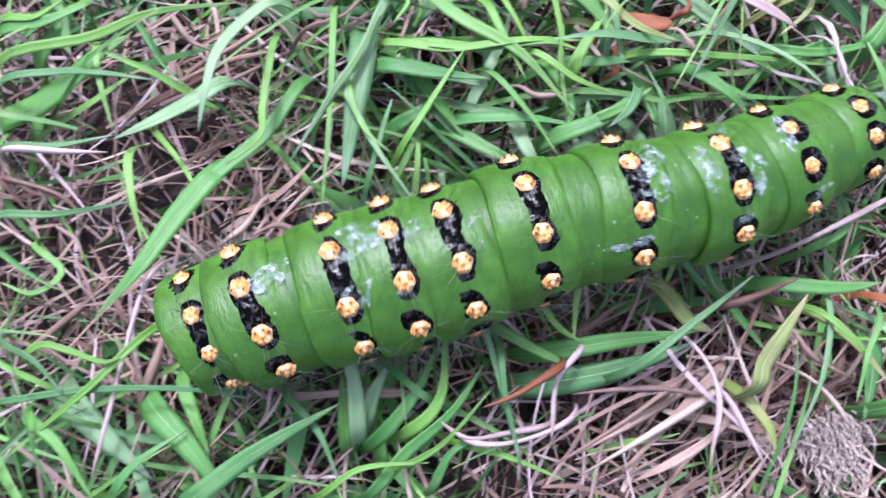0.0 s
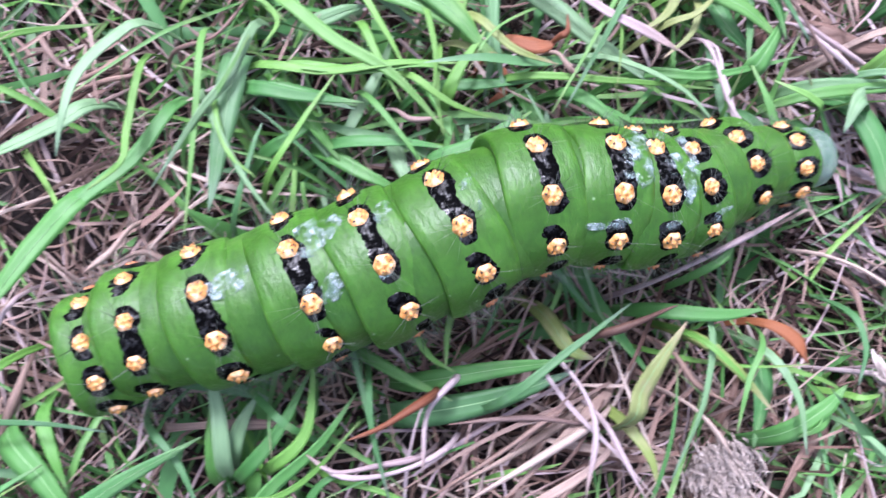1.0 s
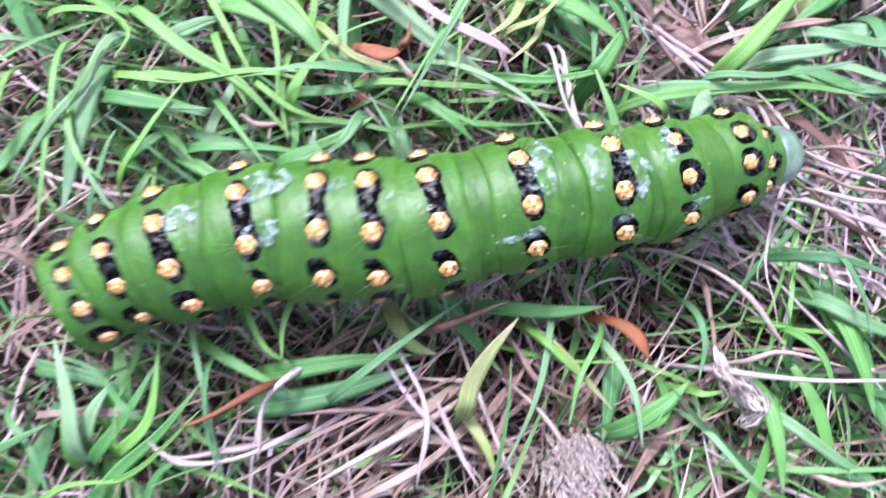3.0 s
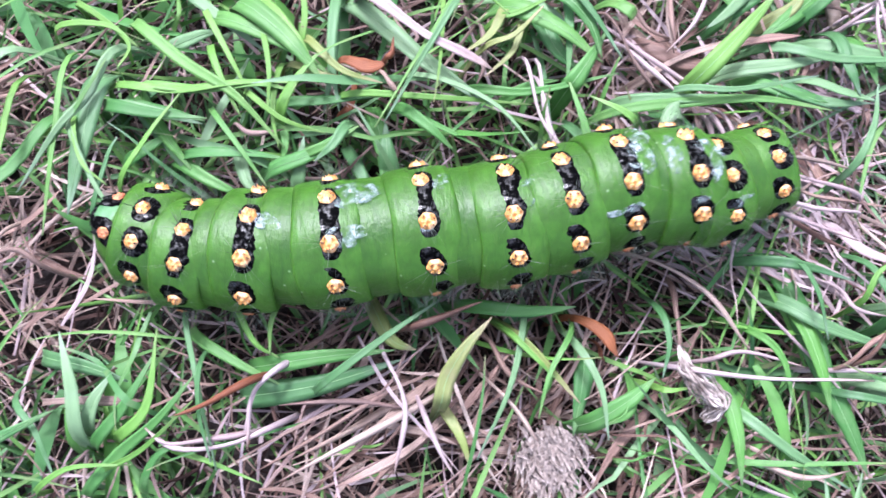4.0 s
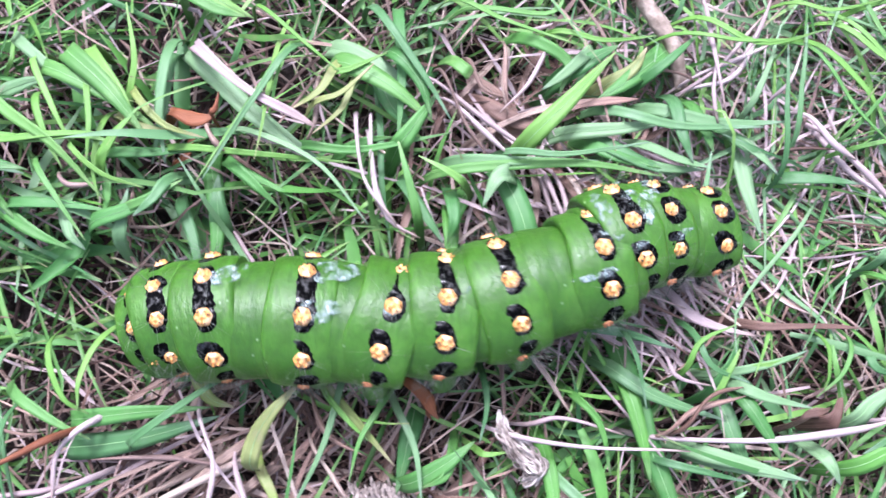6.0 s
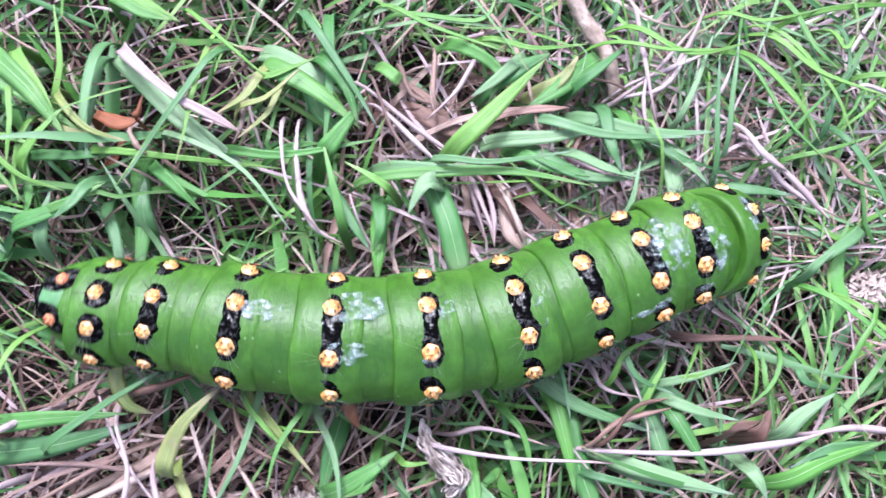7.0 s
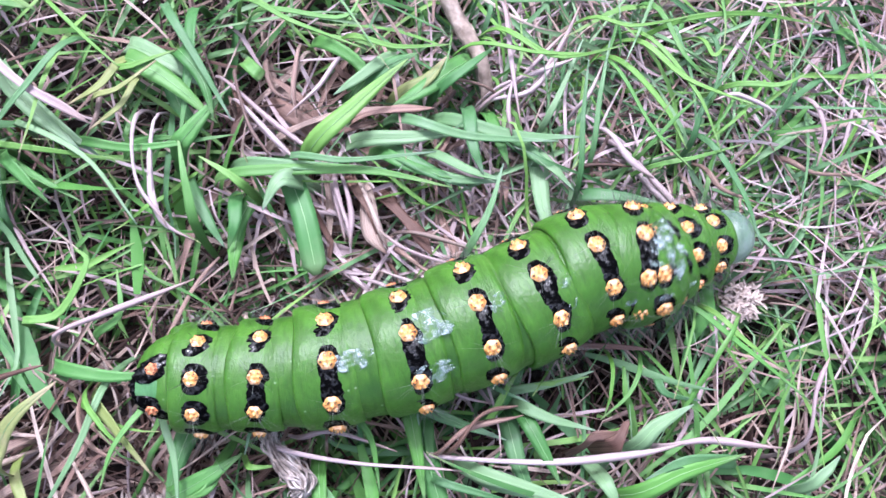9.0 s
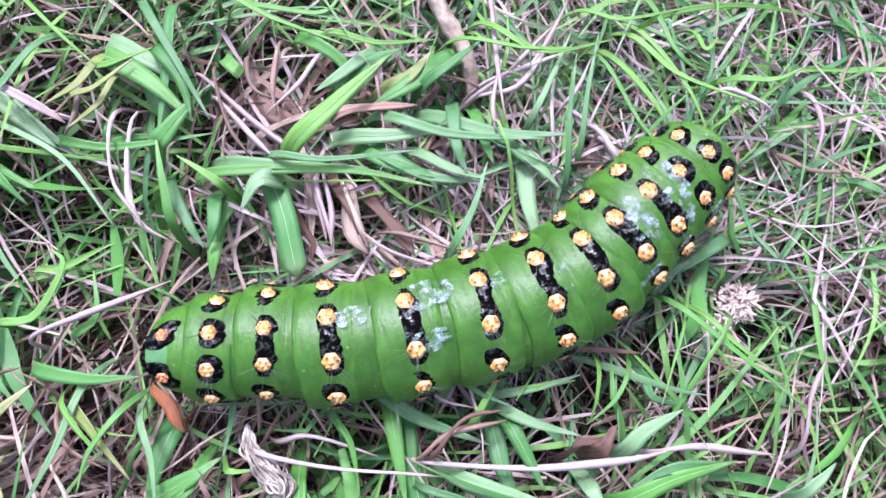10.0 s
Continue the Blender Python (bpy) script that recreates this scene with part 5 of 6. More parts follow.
def ring_mesh(name, profile, r, mat, seed, wave=0.012, ridge=0.0):
    """A ring of the body; ridge: the fleshy swelling low on both flanks."""
    rings = []
    for x, k in profile:
        ring = []
        for j in range(AROUND):
            th = -math.pi + 2 * math.pi * j / AROUND
            swell = ridge * math.exp(-((abs(th) - 2.0) / 0.24) ** 2) * math.exp(-((x + 0.07) / 0.15) ** 2)
            v = at_surface(r * (k + swell), th, x)
            wob = wave * noise.noise(Vector((x * 3 + seed, math.sin(th) * 1.6, math.cos(th) * 1.6)))
            ring.append((v * (1 + wob) + Vector((0.015 * math.sin(3 * th + seed) * (1 if k > 0.9 else 0), 0, 0))) * CM)
        rings.append(ring)
    v, f = loft(rings)
    return mesh_of(name, v, f, [mat])


def patch_mesh(name, r, x0, th0, th1, half, mat, lift=0.012, waist=0.0, ragged=0.1, seed=0.0, skew=0.0):
    """A thin swollen patch that hugs the body between two angles."""
    nu, nv = 27, 7
    verts, faces = [], []
    for i in range(nu):
        u = i / (nu - 1)
        th = th0 + (th1 - th0) * u
        end = math.sqrt(max(0.0, 1 - abs(2 * u - 1) ** 3.2))
        both = []
        for edge_seed in (seed, seed + 5.3):
            rag = noise.noise(Vector((u * 5, edge_seed, 0.7))) + 0.7 * noise.noise(Vector((u * 13, edge_seed, 2.9)))
            both.append(half * end * (1 - waist * math.exp(-((u - 0.5) / 0.22) ** 2)) * (1 + ragged * rag))
        for j in range(nv):
            s = 2 * j / (nv - 1) - 1
            w = both[0] if s < 0 else both[1]
            edge = min(1.0, 1.6 * (1 - s * s)) * min(1.0, 3 * end)
            p = at_surface(r + lift * edge - 0.006, th, x0 + w * s + skew * (u - 0.5))
            verts.append(p * CM)
    for i in range(nu - 1):
        for j in range(nv - 1):
            a = i * nv + j
            faces.append((a, a + 1, a + nv + 1, a + nv))
    return mesh_of(name, verts, faces, [mat])


def spike(verts, faces, base, tip, w):
    """A thin tapering three-sided hair."""
    d = (tip - base).normalized()
    a = d.orthogonal().normalized()
    c = d.cross(a)
    n = len(verts)
    mid = base.lerp(tip, 0.5)
    for p, ww in ((base, w), (mid, w * 0.7)):
        for k in range(3):
            ang = 2.094 * k
            verts.append(p + (a * math.cos(ang) + c * math.sin(ang)) * ww)
    verts.append(tip)
    for k in range(3):
        k2 = (k + 1) % 3
        faces.append((n + k, n + k2, n + 3 + k2, n + 3 + k))
        faces.append((n + 3 + k, n + 3 + k2, n + 6))


def tubercle_mesh(name, size, mat, seed, hairs=7):
    """A low wart swelling into dark-tipped knobs."""
    rng = random.Random(seed)
    knobs = []
    for k in range(hairs):
        th = 2 * math.pi * k / max(1, hairs - 1) + rng.uniform(-0.25, 0.25)
        q = 0.0 if k == hairs - 1 else 0.62 * rng.uniform(0.9, 1.1)
        knobs.append((q * math.cos(th), q * math.sin(th), rng.uniform(0.28, 0.42)))
    n, rows = 26, 9
    verts, faces, idx = [], [], []
    for i in range(rows):
        q = 1.0 - i / (rows - 0.5)
        for j in range(n):
            th = 2 * math.pi * (j + 0.5 * (i % 2)) / n
            u, v = q * math.cos(th), q * math.sin(th)
            high = 0.55 * max(0.0, 1 - q ** 2.6) ** 0.6
            for ku, kv, kh in knobs:
                high += kh * math.exp(-((u - ku) ** 2 + (v - kv) ** 2) / 0.030)
            edge = size * (1 + 0.05 * math.cos(6 * th + seed))
            verts.append(Vector((u * edge, v * edge, high * size - 0.012)) * CM)
    for i in range(rows - 1):
        for j in range(n):
            a, b2 = i * n + j, i * n + (j + 1) % n
            faces.append((a, b2, b2 + n, a + n))
            mid = sum((verts[f] for f in faces[-1]), Vector()) / 4 / CM / size
            near = min([math.hypot(mid.x - ku, mid.y - kv) for ku, kv, _ in knobs] + [9.0])
            idx.append(1 if near < 0.08 else 0)
    faces.append(tuple(range((rows - 1) * n, rows * n)))
    idx.append(0)
    return mesh_of(name, verts, faces, [mat, BRISTLE], mat_index=idx)


def bristle_mesh(name, poses, dark, pale, reach, mat_dark, mat_pale, seed):
    """Stiff dark bristles and long pale hairs on the warts that stand at these poses."""
    rng = random.Random(seed)
    verts, faces, idx = [], [], []
    for m4 in poses:
        for k in range(dark + pale):
            th = rng.uniform(0, 2 * math.pi)
            q = rng.uniform(0.3, 0.75) * 0.066
            base = Vector((q * math.cos(th), q * math.sin(th), 0.035))
            if k < dark:
                way, far, thick = Vector((0.75 * math.cos(th), 0.75 * math.sin(th), 0.85)), reach * rng.uniform(0.5, 1.25), 0.0017
            else:
                way, far, thick = Vector((math.cos(th), math.sin(th), rng.uniform(0.3, 1.0))), rng.uniform(0.12, 0.32), 0.0010
            tip = base + way.normalized() * far
            m = len(faces)
            spike(verts, faces, m4 @ (base * CM), m4 @ (tip * CM), thick * CM)
            idx += [0 if k < dark else 1] * (len(faces) - m)
    return mesh_of(name, verts, faces, [mat_dark, mat_pale], mat_index=idx)


def fringe_mesh(name, r, x0, x1, th_lo, th_hi, count, reach, mat, seed):
    """Fine hairs along the flank."""
    rng = random.Random(seed)
    verts, faces = [], []
    for _ in range(count):
        th = rng.uniform(th_lo, th_hi) * rng.choice((-1, 1))
        x = rng.uniform(x0, x1)
        base = at_surface(r * 0.985, th, x)
        out = Vector((rng.uniform(-0.5, 0.5), math.sin(th) + rng.uniform(-0.3, 0.3), math.cos(th) + rng.uniform(-0.3, 0.3))).normalized()
        spike(verts, faces, base * CM, (base + out * reach * rng.uniform(0.4, 1.2)) * CM, 0.0008 * CM)
    return mesh_of(name, verts, faces, [mat])


def stand_on(r, theta, x):
    """The pose of a tubercle that stands on the body's surface."""
    p = at_surface(r, theta, x)
    up = Vector((0, math.sin(theta), math.cos(theta)))
    return Matrix.Translation(p * CM) @ up.to_track_quat("Z", "Y").to_matrix().to_4x4()


TUBERCLES = {
    "big": [tubercle_mesh("tubercle", 0.074, AMBER, k) for k in range(3)],
    "small": [tubercle_mesh("tubercle", 0.064, AMBER, 10 + k) for k in range(3)],
    "low": [tubercle_mesh("tubercle", 0.058, CORAL, 20 + k, 7) for k in range(3)],
}
SPIRACLE = tubercle_mesh("spiracle", 0.026, CORAL, 31, 1)

caterpillar = new("caterpillar")
tagged(caterpillar, "large green caterpillar with black bands and amber warts on grass", "caterpillar")

# letter, radius of the wart tips, half angle of the back pair, length factor, pair joined by a band
SEGMENTS = [
    ("Z", 0.386, 0.480, 0.80, False),
    ("A", 0.453, 0.328, 0.72, False),
    ("B", 0.469, 0.312, 0.80, True),
    ("C", 0.517, 0.344, 0.95, True),
    ("D", 0.538, 0.380, 1.05, True),
    ("E", 0.543, 0.352, 1.05, True),
    ("F", 0.543, 0.376, 1.05, True),
    ("G", 0.538, 0.355, 1.05, True),
    ("H", 0.519, 0.370, 1.00, True),
    ("I", 0.512, 0.372, 0.95, True),
    ("J", 0.487, 0.331, 0.80, False),
    ("K", 0.422, 0.312, 0.75, False),
    ("L", 0.336, 0.375, 0.70, False),
]
SIDE, LOW = radians(60), radians(100)
segments, folds = [], []


def bands(seg, r, al, joined, wide, letter, k, flank):
    if joined:
        part("band", patch_mesh("band", r, 0.0, -al - 0.27, al + 0.27, 0.116 * wide, BLACK, 0.016, 0.24, 0.26, k), seg, "black velvety crossband")
    else:
        for s in (-1, 1):
            part("band", patch_mesh("band", r, 0.01, s * al - 0.29, s * al + 0.29, 0.112 * wide, BLACK, 0.016, 0, 0.18, k), seg, "black spot round a wart")
    for s in (-1, 1):
        part("band", patch_mesh("band", r, -0.015, s * (flank[s] - 0.34), s * (flank[s] + 0.20), 0.112 * wide, BLACK, 0.016, 0, 0.15, k + s, 0.05), seg, "black spot round a wart")
        part("band", patch_mesh("band", r, -0.01, s * (LOW - 0.38), s * (LOW + 0.16), 0.108 * wide, BLACK, 0.016, 0, 0.2, k - s, -0.08), seg, "black spot round a wart")


for k, (letter, tip_r, al, size, joined) in enumerate(SEGMENTS):
    r = tip_r - 0.045
    if letter == "Z":
        prof = [(-0.26, 0.03), (-0.255, 0.22), (-0.235, 0.45), (-0.19, 0.66), (-0.12, 0.84), (-0.03, 0.95), (0.06, 1.0), (0.16, 0.99), (0.22, 0.92)]
    elif letter == "L":
        prof = [(-0.17, 0.9), (-0.15, 0.97), (-0.06, 1.0), (0.05, 0.98), (0.14, 0.9), (0.19, 0.78), (0.20, 0.6)]
    else:
        prof = [(-0.245 * size, 0.85), (-0.262 * size, 0.91), (-0.264 * size, 0.955), (-0.248 * size, 0.985), (-0.21 * size, 1.004), (-0.15 * size, 1.014),
                (-0.07 * size, 1.017), (0.01, 1.012), (0.08 * size, 1.000), (0.13 * size, 0.987), (0.18 * size, 0.970), (0.215 * size, 0.952), (0.225 * size, 0.90)]
    seg = part("body_segment", ring_mesh("body_segment", prof, r, SKIN, k * 1.7, 0.016, 0.075 if letter not in "ZL" else 0.0), caterpillar, "glossy green body ring")
    segments.append(seg)
    wide = 0.8 + 0.2 * size
    if letter == "Z":
        part("anal_plate", patch_mesh("anal_plate", 0.93 * r, -0.07, -0.36, 0.36, 0.10, PLATE, 0.02, 0, 0.05), seg, "pale green triangular tail plate")
        for s in (-1, 1):
            part("band", patch_mesh("band", 0.94 * r, -0.04, s * al - 0.34, s * al + 0.38, 0.12, BLACK, 0.03, 0, 0.3, k, s * 0.12), seg, "black patch on the tail plate")
            part("band", patch_mesh("band", 0.80 * r, -0.17, s * 0.22 - 0.3, s * 0.22 + 0.3, 0.05, BLACK, 0.03, 0, 0.3, k, s * 0.05), seg, "black rim of the tail plate")
            part("tubercle", TUBERCLES["low"][0], seg, "", stand_on(0.97 * r, s * al, -0.05))
            clasper = ring_mesh("clasper", [(-0.10, 0.5), (-0.08, 0.9), (0.05, 1.0), (0.16, 0.8), (0.2, 0.4)], 0.15, SKIN, 3.0)
            part("clasper", clasper, seg, "stout green tail clasper", pose(-0.02 * CM, s * 0.2 * CM, -0.30 * CM, 0, 60, 0))
        part("fringe", fringe_mesh("fringe", r * 0.9, -0.2, 0.1, 0.5, 2.2, 60, 0.2, BRISTLE, 77), seg, "fine dark hairs")
        continue
    flank = {1: SIDE, -1: SIDE}
    bands(seg, r, al, joined, wide, letter, k * 3.1, flank)
    for s in (-1, 1):
        pick = TUBERCLES["big" if size > 0.85 else "small"]
        part("tubercle", pick[k % 3], seg, "", stand_on(r, s * al, 0.0))
        part("tubercle", pick[(k + 1) % 3], seg, "", stand_on(r, s * flank[s], 0.0))
        part("tubercle", TUBERCLES["low"][k % 3], seg, "coral wart low on the flank", stand_on(r, s * LOW, -0.02))
        if letter not in "LK":
            part("spiracle", SPIRACLE, seg, "small orange spiracle", stand_on(r, s * (LOW - 0.30), 0.05))
    stands = [stand_on(r, s * a, 0.0) for s in (-1, 1) for a in (al, flank[s], LOW)]
    tagged(part("bristles", bristle_mesh("bristles", stands, 7, 9, 0.17, BRISTLE, PALE_HAIR, 500 + k), seg), "stiff dark bristles and fine pale hairs on the warts", kind="stuff")
    part("fringe", fringe_mesh("fringe", r, -0.2 * size, 0.2 * size, 1.45, 2.2, 130, 0.17, PALE_HAIR, 100 + k), seg, "fine pale hairs on the flank")
    part("fringe", fringe_mesh("fringe", r, -0.2 * size, 0.2 * size, 1.2, 2.0, 8, 0.20, BRISTLE, 200 + k), seg, "fine dark hairs on the flank")
    if letter in "DEFG":
        for s in (-1, 1):
            foot = ring_mesh("proleg", [(-0.2, 0.7), (-0.15, 0.95), (0.0, 1.0), (0.14, 0.85), (0.2, 0.9), (0.23, 0.6)], 0.14, FOLD, 5.0)
            part("proleg", foot, seg, "fleshy green proleg", pose(0, s * 0.22 * CM, -0.36 * CM, 0, 80, 0))
            part("fringe", fringe_mesh("fringe", r * 0.93, -0.13, 0.12, 1.95, 2.45, 60, 0.26, BRISTLE if s > 0 else PALE_HAIR, 300 + k + s), seg, "grey hairs over the prolegs")
    if letter in "JKL":
        for s in (-1, 1):
            leg = ring_mesh("leg", [(-0.14, 0.9), (0.0, 1.0), (0.1, 0.7), (0.18, 0.3)], 0.06, BLACK, 6.0)
            part("leg", leg, seg, "short dark jointed leg", pose(0.02 * CM, s * 0.16 * CM, -0.32 * CM, 0, 70, s * 20))
    if letter == "L":
        rings = []
        for i in range(9):
            a = math.pi * (0.16 + 0.84 * i / 8)
            rings.append([Vector((0.26 - 0.19 * math.cos(a), 0.235 * math.sin(a) * math.sin(th), -0.02 + 0.235 * math.sin(a) * math.cos(th))) * CM for th in np.linspace(-math.pi, math.pi, 29)[:-1]])
        v, f = loft(rings)
        part("head", mesh_of("head", v, f, [HEAD]), seg, "smooth grey-green head capsule")

# ---- dried silvery film flaking on the skin ----
def film(letter, x0, th0, dx, dth, count):
    k = "ZABCDEFGHIJKL".index(letter)
    part("film", patch_mesh("film", SEGMENTS[k][1] - 0.040, x0, th0 - dth * 1.25, th0 + dth * 1.25, dx * 1.2, FILM, 0.016, 0, 0.7, k + count * 0.37, 0.06), segments[k], "dried silvery film flaking on the skin")


film("C", 0.17, 0.30, 0.11, 0.14, 34)
film("D", 0.16, 0.42, 0.10, 0.22, 46)
film("D", 0.15, -0.30, 0.08, 0.14, 26)
film("D", 0.02, -0.20, 0.04, 0.05, 8)
film("D", 0.30, 0.40, 0.05, 0.16, 22)
film("E", 0.14, 0.25, 0.05, 0.12, 12)
film("E", 0.0, -0.44, 0.05, 0.05, 9)
film("F", 0.16, 0.10, 0.04, 0.08, 12)
film("F", 0.13, -0.25, 0.03, 0.05, 6)
film("H", -0.14, -0.80, 0.08, 0.05, 26)
film("H", -0.02, -0.78, 0.06, 0.07, 18)
film("H", 0.06, 0.05, 0.05, 0.20, 34)
film("I", 0.07, 0.05, 0.05, 0.14, 36)
film("I", -0.02, -0.80, 0.05, 0.06, 10)
film("I", 0.10, 0.62, 0.03, 0.14, 26)
film("H", 0.15, 0.18, 0.06, 0.40, 40)
film("I", -0.15, 0.10, 0.05, 0.36, 31)
film("I", 0.14, -0.25, 0.05, 0.25, 21)
film("J", 0.05, -0.80, 0.06, 0.08, 16)
film("J", -0.05, 0.30, 0.05, 0.30, 14)


# ---- soft folds between the rings, as long as each gap opens ----
OPENING = [0.32, 0.46, 0.63, 0.74, 0.75, 0.71, 0.68, 0.75, 0.68, 0.56, 0.64, 0.56]
for k, opening in enumerate(OPENING):
    a, b2 = SEGMENTS[k], SEGMENTS[k + 1]
    half = (opening - 0.19 * a[3] - 0.24 * b2[3]) / 2 + 0.07
    prof = [(-1.0, 0.91), (-0.85, 0.947), (-0.6, 0.955), (-0.3, 0.950), (-0.12, 0.943), (0.05, 0.946), (0.3, 0.938), (0.55, 0.930), (0.8, 0.912), (1.0, 0.84)]
    r, slope = (a[1] + b2[1]) / 2 - 0.045, (b2[1] - a[1]) / 2
    skin = [(x * half, q * (r + slope * x) / r) for x, q in prof]
    folds.append(part("body_fold", ring_mesh("body_fold", skin, r, FOLD, 40 + k * 2.3), caterpillar, "softer green fold of skin"))


# ---- the crawl ----
def crawl(rows):
    return [(t, pose(x * CM, y * CM, z * CM, -roll, pitch, yaw)) for t, x, y, z, yaw, pitch, roll in rows]


def between(a, b2):
    return [(p[0], *[(u + v) / 2 for u, v in zip(p[1:], q[1:])]) for p, q in zip(a, b2)]


def motions():
    ways = []
    ways.append([
        (0, -3.735, -0.163, 0.326, 26.5, -48.3, -9.0), (0.5, -3.648, -0.111, 0.285, 21.5, -26.6, -11.2), (1, -3.610, -0.143, 0.284, 16.6, -18.3, -11.3),
        (1.5, -3.589, -0.141, 0.274, 13.7, -15.4, -11.8), (2, -3.436, -0.026, 0.288, 14.2, -20.0, -3.5), (2.5, -2.926, 0.384, 0.296, 3.3, -20.0, -3.8),
        (3, -2.696, 0.211, 0.296, 28.3, -17.0, -3.8), (3.2, -2.258, 0.373, 0.303, 15.1, -37.8, -7.8), (4.3, -2.545, 0.629, 0.411, -11.1, -4.0, 31.0),
        (4.5, -2.377, 0.283, 0.351, 18.4, -4.0, 36.7), (5, -1.735, 0.598, 0.363, 11.1, -4.0, 33.6), (5.5, -0.901, 0.499, 0.289, 30.0, -38.5, 35.3),
        (5.7, -0.721, 0.449, 0.318, 28.1, -42.8, 31.2), (6.8, -0.846, 0.364, 0.476, 1.9, -4.0, -1.0), (7, -0.749, 0.564, 0.463, -11.8, -4.0, -0.4),
        (7.5, 0.033, 0.837, 0.463, -12.3, -4.0, 11.8), (8, 1.039, 0.142, 0.476, 12.6, -4.0, -1.3), (8.5, 1.147, 0.041, 0.443, 4.4, -4.0, -15.3),
        (9, 1.227, 0.052, 0.424, 1.6, -4.0, -15.7), (9.5, 1.252, 0.190, 0.390, 5.6, -4.0, -9.7), (10, 1.444, 0.299, 0.381, 4.3, -3.6, -8.7),
    ])
    ways.append([
        (0, -3.780, -0.184, 0.446, 26.5, -34.3, -9.0), (0.5, -3.696, -0.127, 0.405, 21.5, -12.6, -11.2), (1, -3.658, -0.155, 0.404, 16.6, -4.3, -11.3),
        (1.5, -3.638, -0.150, 0.394, 13.7, -1.4, -11.8), (2, -3.484, -0.038, 0.408, 14.2, -6.0, -3.5), (2.5, -2.976, 0.381, 0.416, 3.3, -6.0, -3.8),
        (3, -2.741, 0.190, 0.416, 28.3, -3.0, -3.8), (3.2, -2.307, 0.361, 0.423, 15.1, -23.8, -7.8), (4.3, -2.279, 0.583, 0.444, -13.7, -4.0, 29.1),
        (4.5, -2.190, 0.354, 0.388, 10.1, -4.0, 43.9), (5, -1.575, 0.635, 0.403, 4.1, -4.0, 41.4), (5.5, -0.948, 0.484, 0.409, 30.0, -24.5, 35.3),
        (5.7, -0.768, 0.431, 0.438, 28.1, -28.8, 31.2), (6.8, -0.593, 0.371, 0.525, 2.8, -4.0, -1.2), (7, -0.477, 0.500, 0.508, -8.6, -4.0, -0.5),
        (7.5, 0.291, 0.784, 0.507, -14.6, -4.0, 14.2), (8, 1.116, 0.160, 0.530, 14.7, -4.0, -5.0), (8.5, 1.375, 0.063, 0.486, 8.1, -4.0, -17.3),
        (9, 1.497, 0.059, 0.458, 2.4, -4.0, -17.2), (9.5, 1.527, 0.231, 0.413, 5.0, -2.1, -6.4), (10, 1.739, 0.337, 0.400, 1.4, -1.4, -4.1),
    ])
    ways.append([
        (0, -3.904, -0.208, 0.478, 25.2, -4.0, -7.0), (0.5, -3.550, -0.017, 0.475, 18.5, -4.0, -10.1), (1, -3.389, -0.024, 0.481, 12.9, -4.0, -12.7),
        (1.5, -3.335, 0.004, 0.463, 10.5, -4.0, -14.3), (2, -3.219, 0.028, 0.478, 14.3, -4.0, -4.8), (2.5, -2.703, 0.395, 0.496, 3.6, -4.0, -5.2),
        (3, -2.468, 0.352, 0.499, 25.2, -4.0, -5.2), (3.2, -2.284, 0.366, 0.468, 14.6, -4.0, -12.1), (4.3, -1.952, 0.458, 0.467, -10.3, -3.0, 25.1),
        (4.5, -1.877, 0.418, 0.407, -1.3, -3.1, 49.2), (5, -1.339, 0.665, 0.428, -6.6, -4.0, 48.1), (5.5, -0.972, 0.554, 0.465, 17.7, -4.0, 46.9),
        (5.7, -0.829, 0.451, 0.484, 20.6, -4.0, 34.5), (6.8, -0.172, 0.410, 0.562, -6.6, -3.0, -1.5), (7, -0.062, 0.501, 0.541, -11.4, -2.8, -1.9),
        (7.5, 0.557, 0.681, 0.537, -19.9, -3.7, 23.3), (8, 1.363, 0.200, 0.576, 10.8, -4.0, -9.1), (8.5, 1.770, 0.125, 0.519, 7.9, -3.2, -18.3),
        (9, 1.928, 0.111, 0.475, 1.8, -0.8, -17.6), (9.5, 1.957, 0.321, 0.417, 4.5, 0.7, -7.4), (10, 2.111, 0.408, 0.398, 3.7, 1.7, -5.3),
    ])
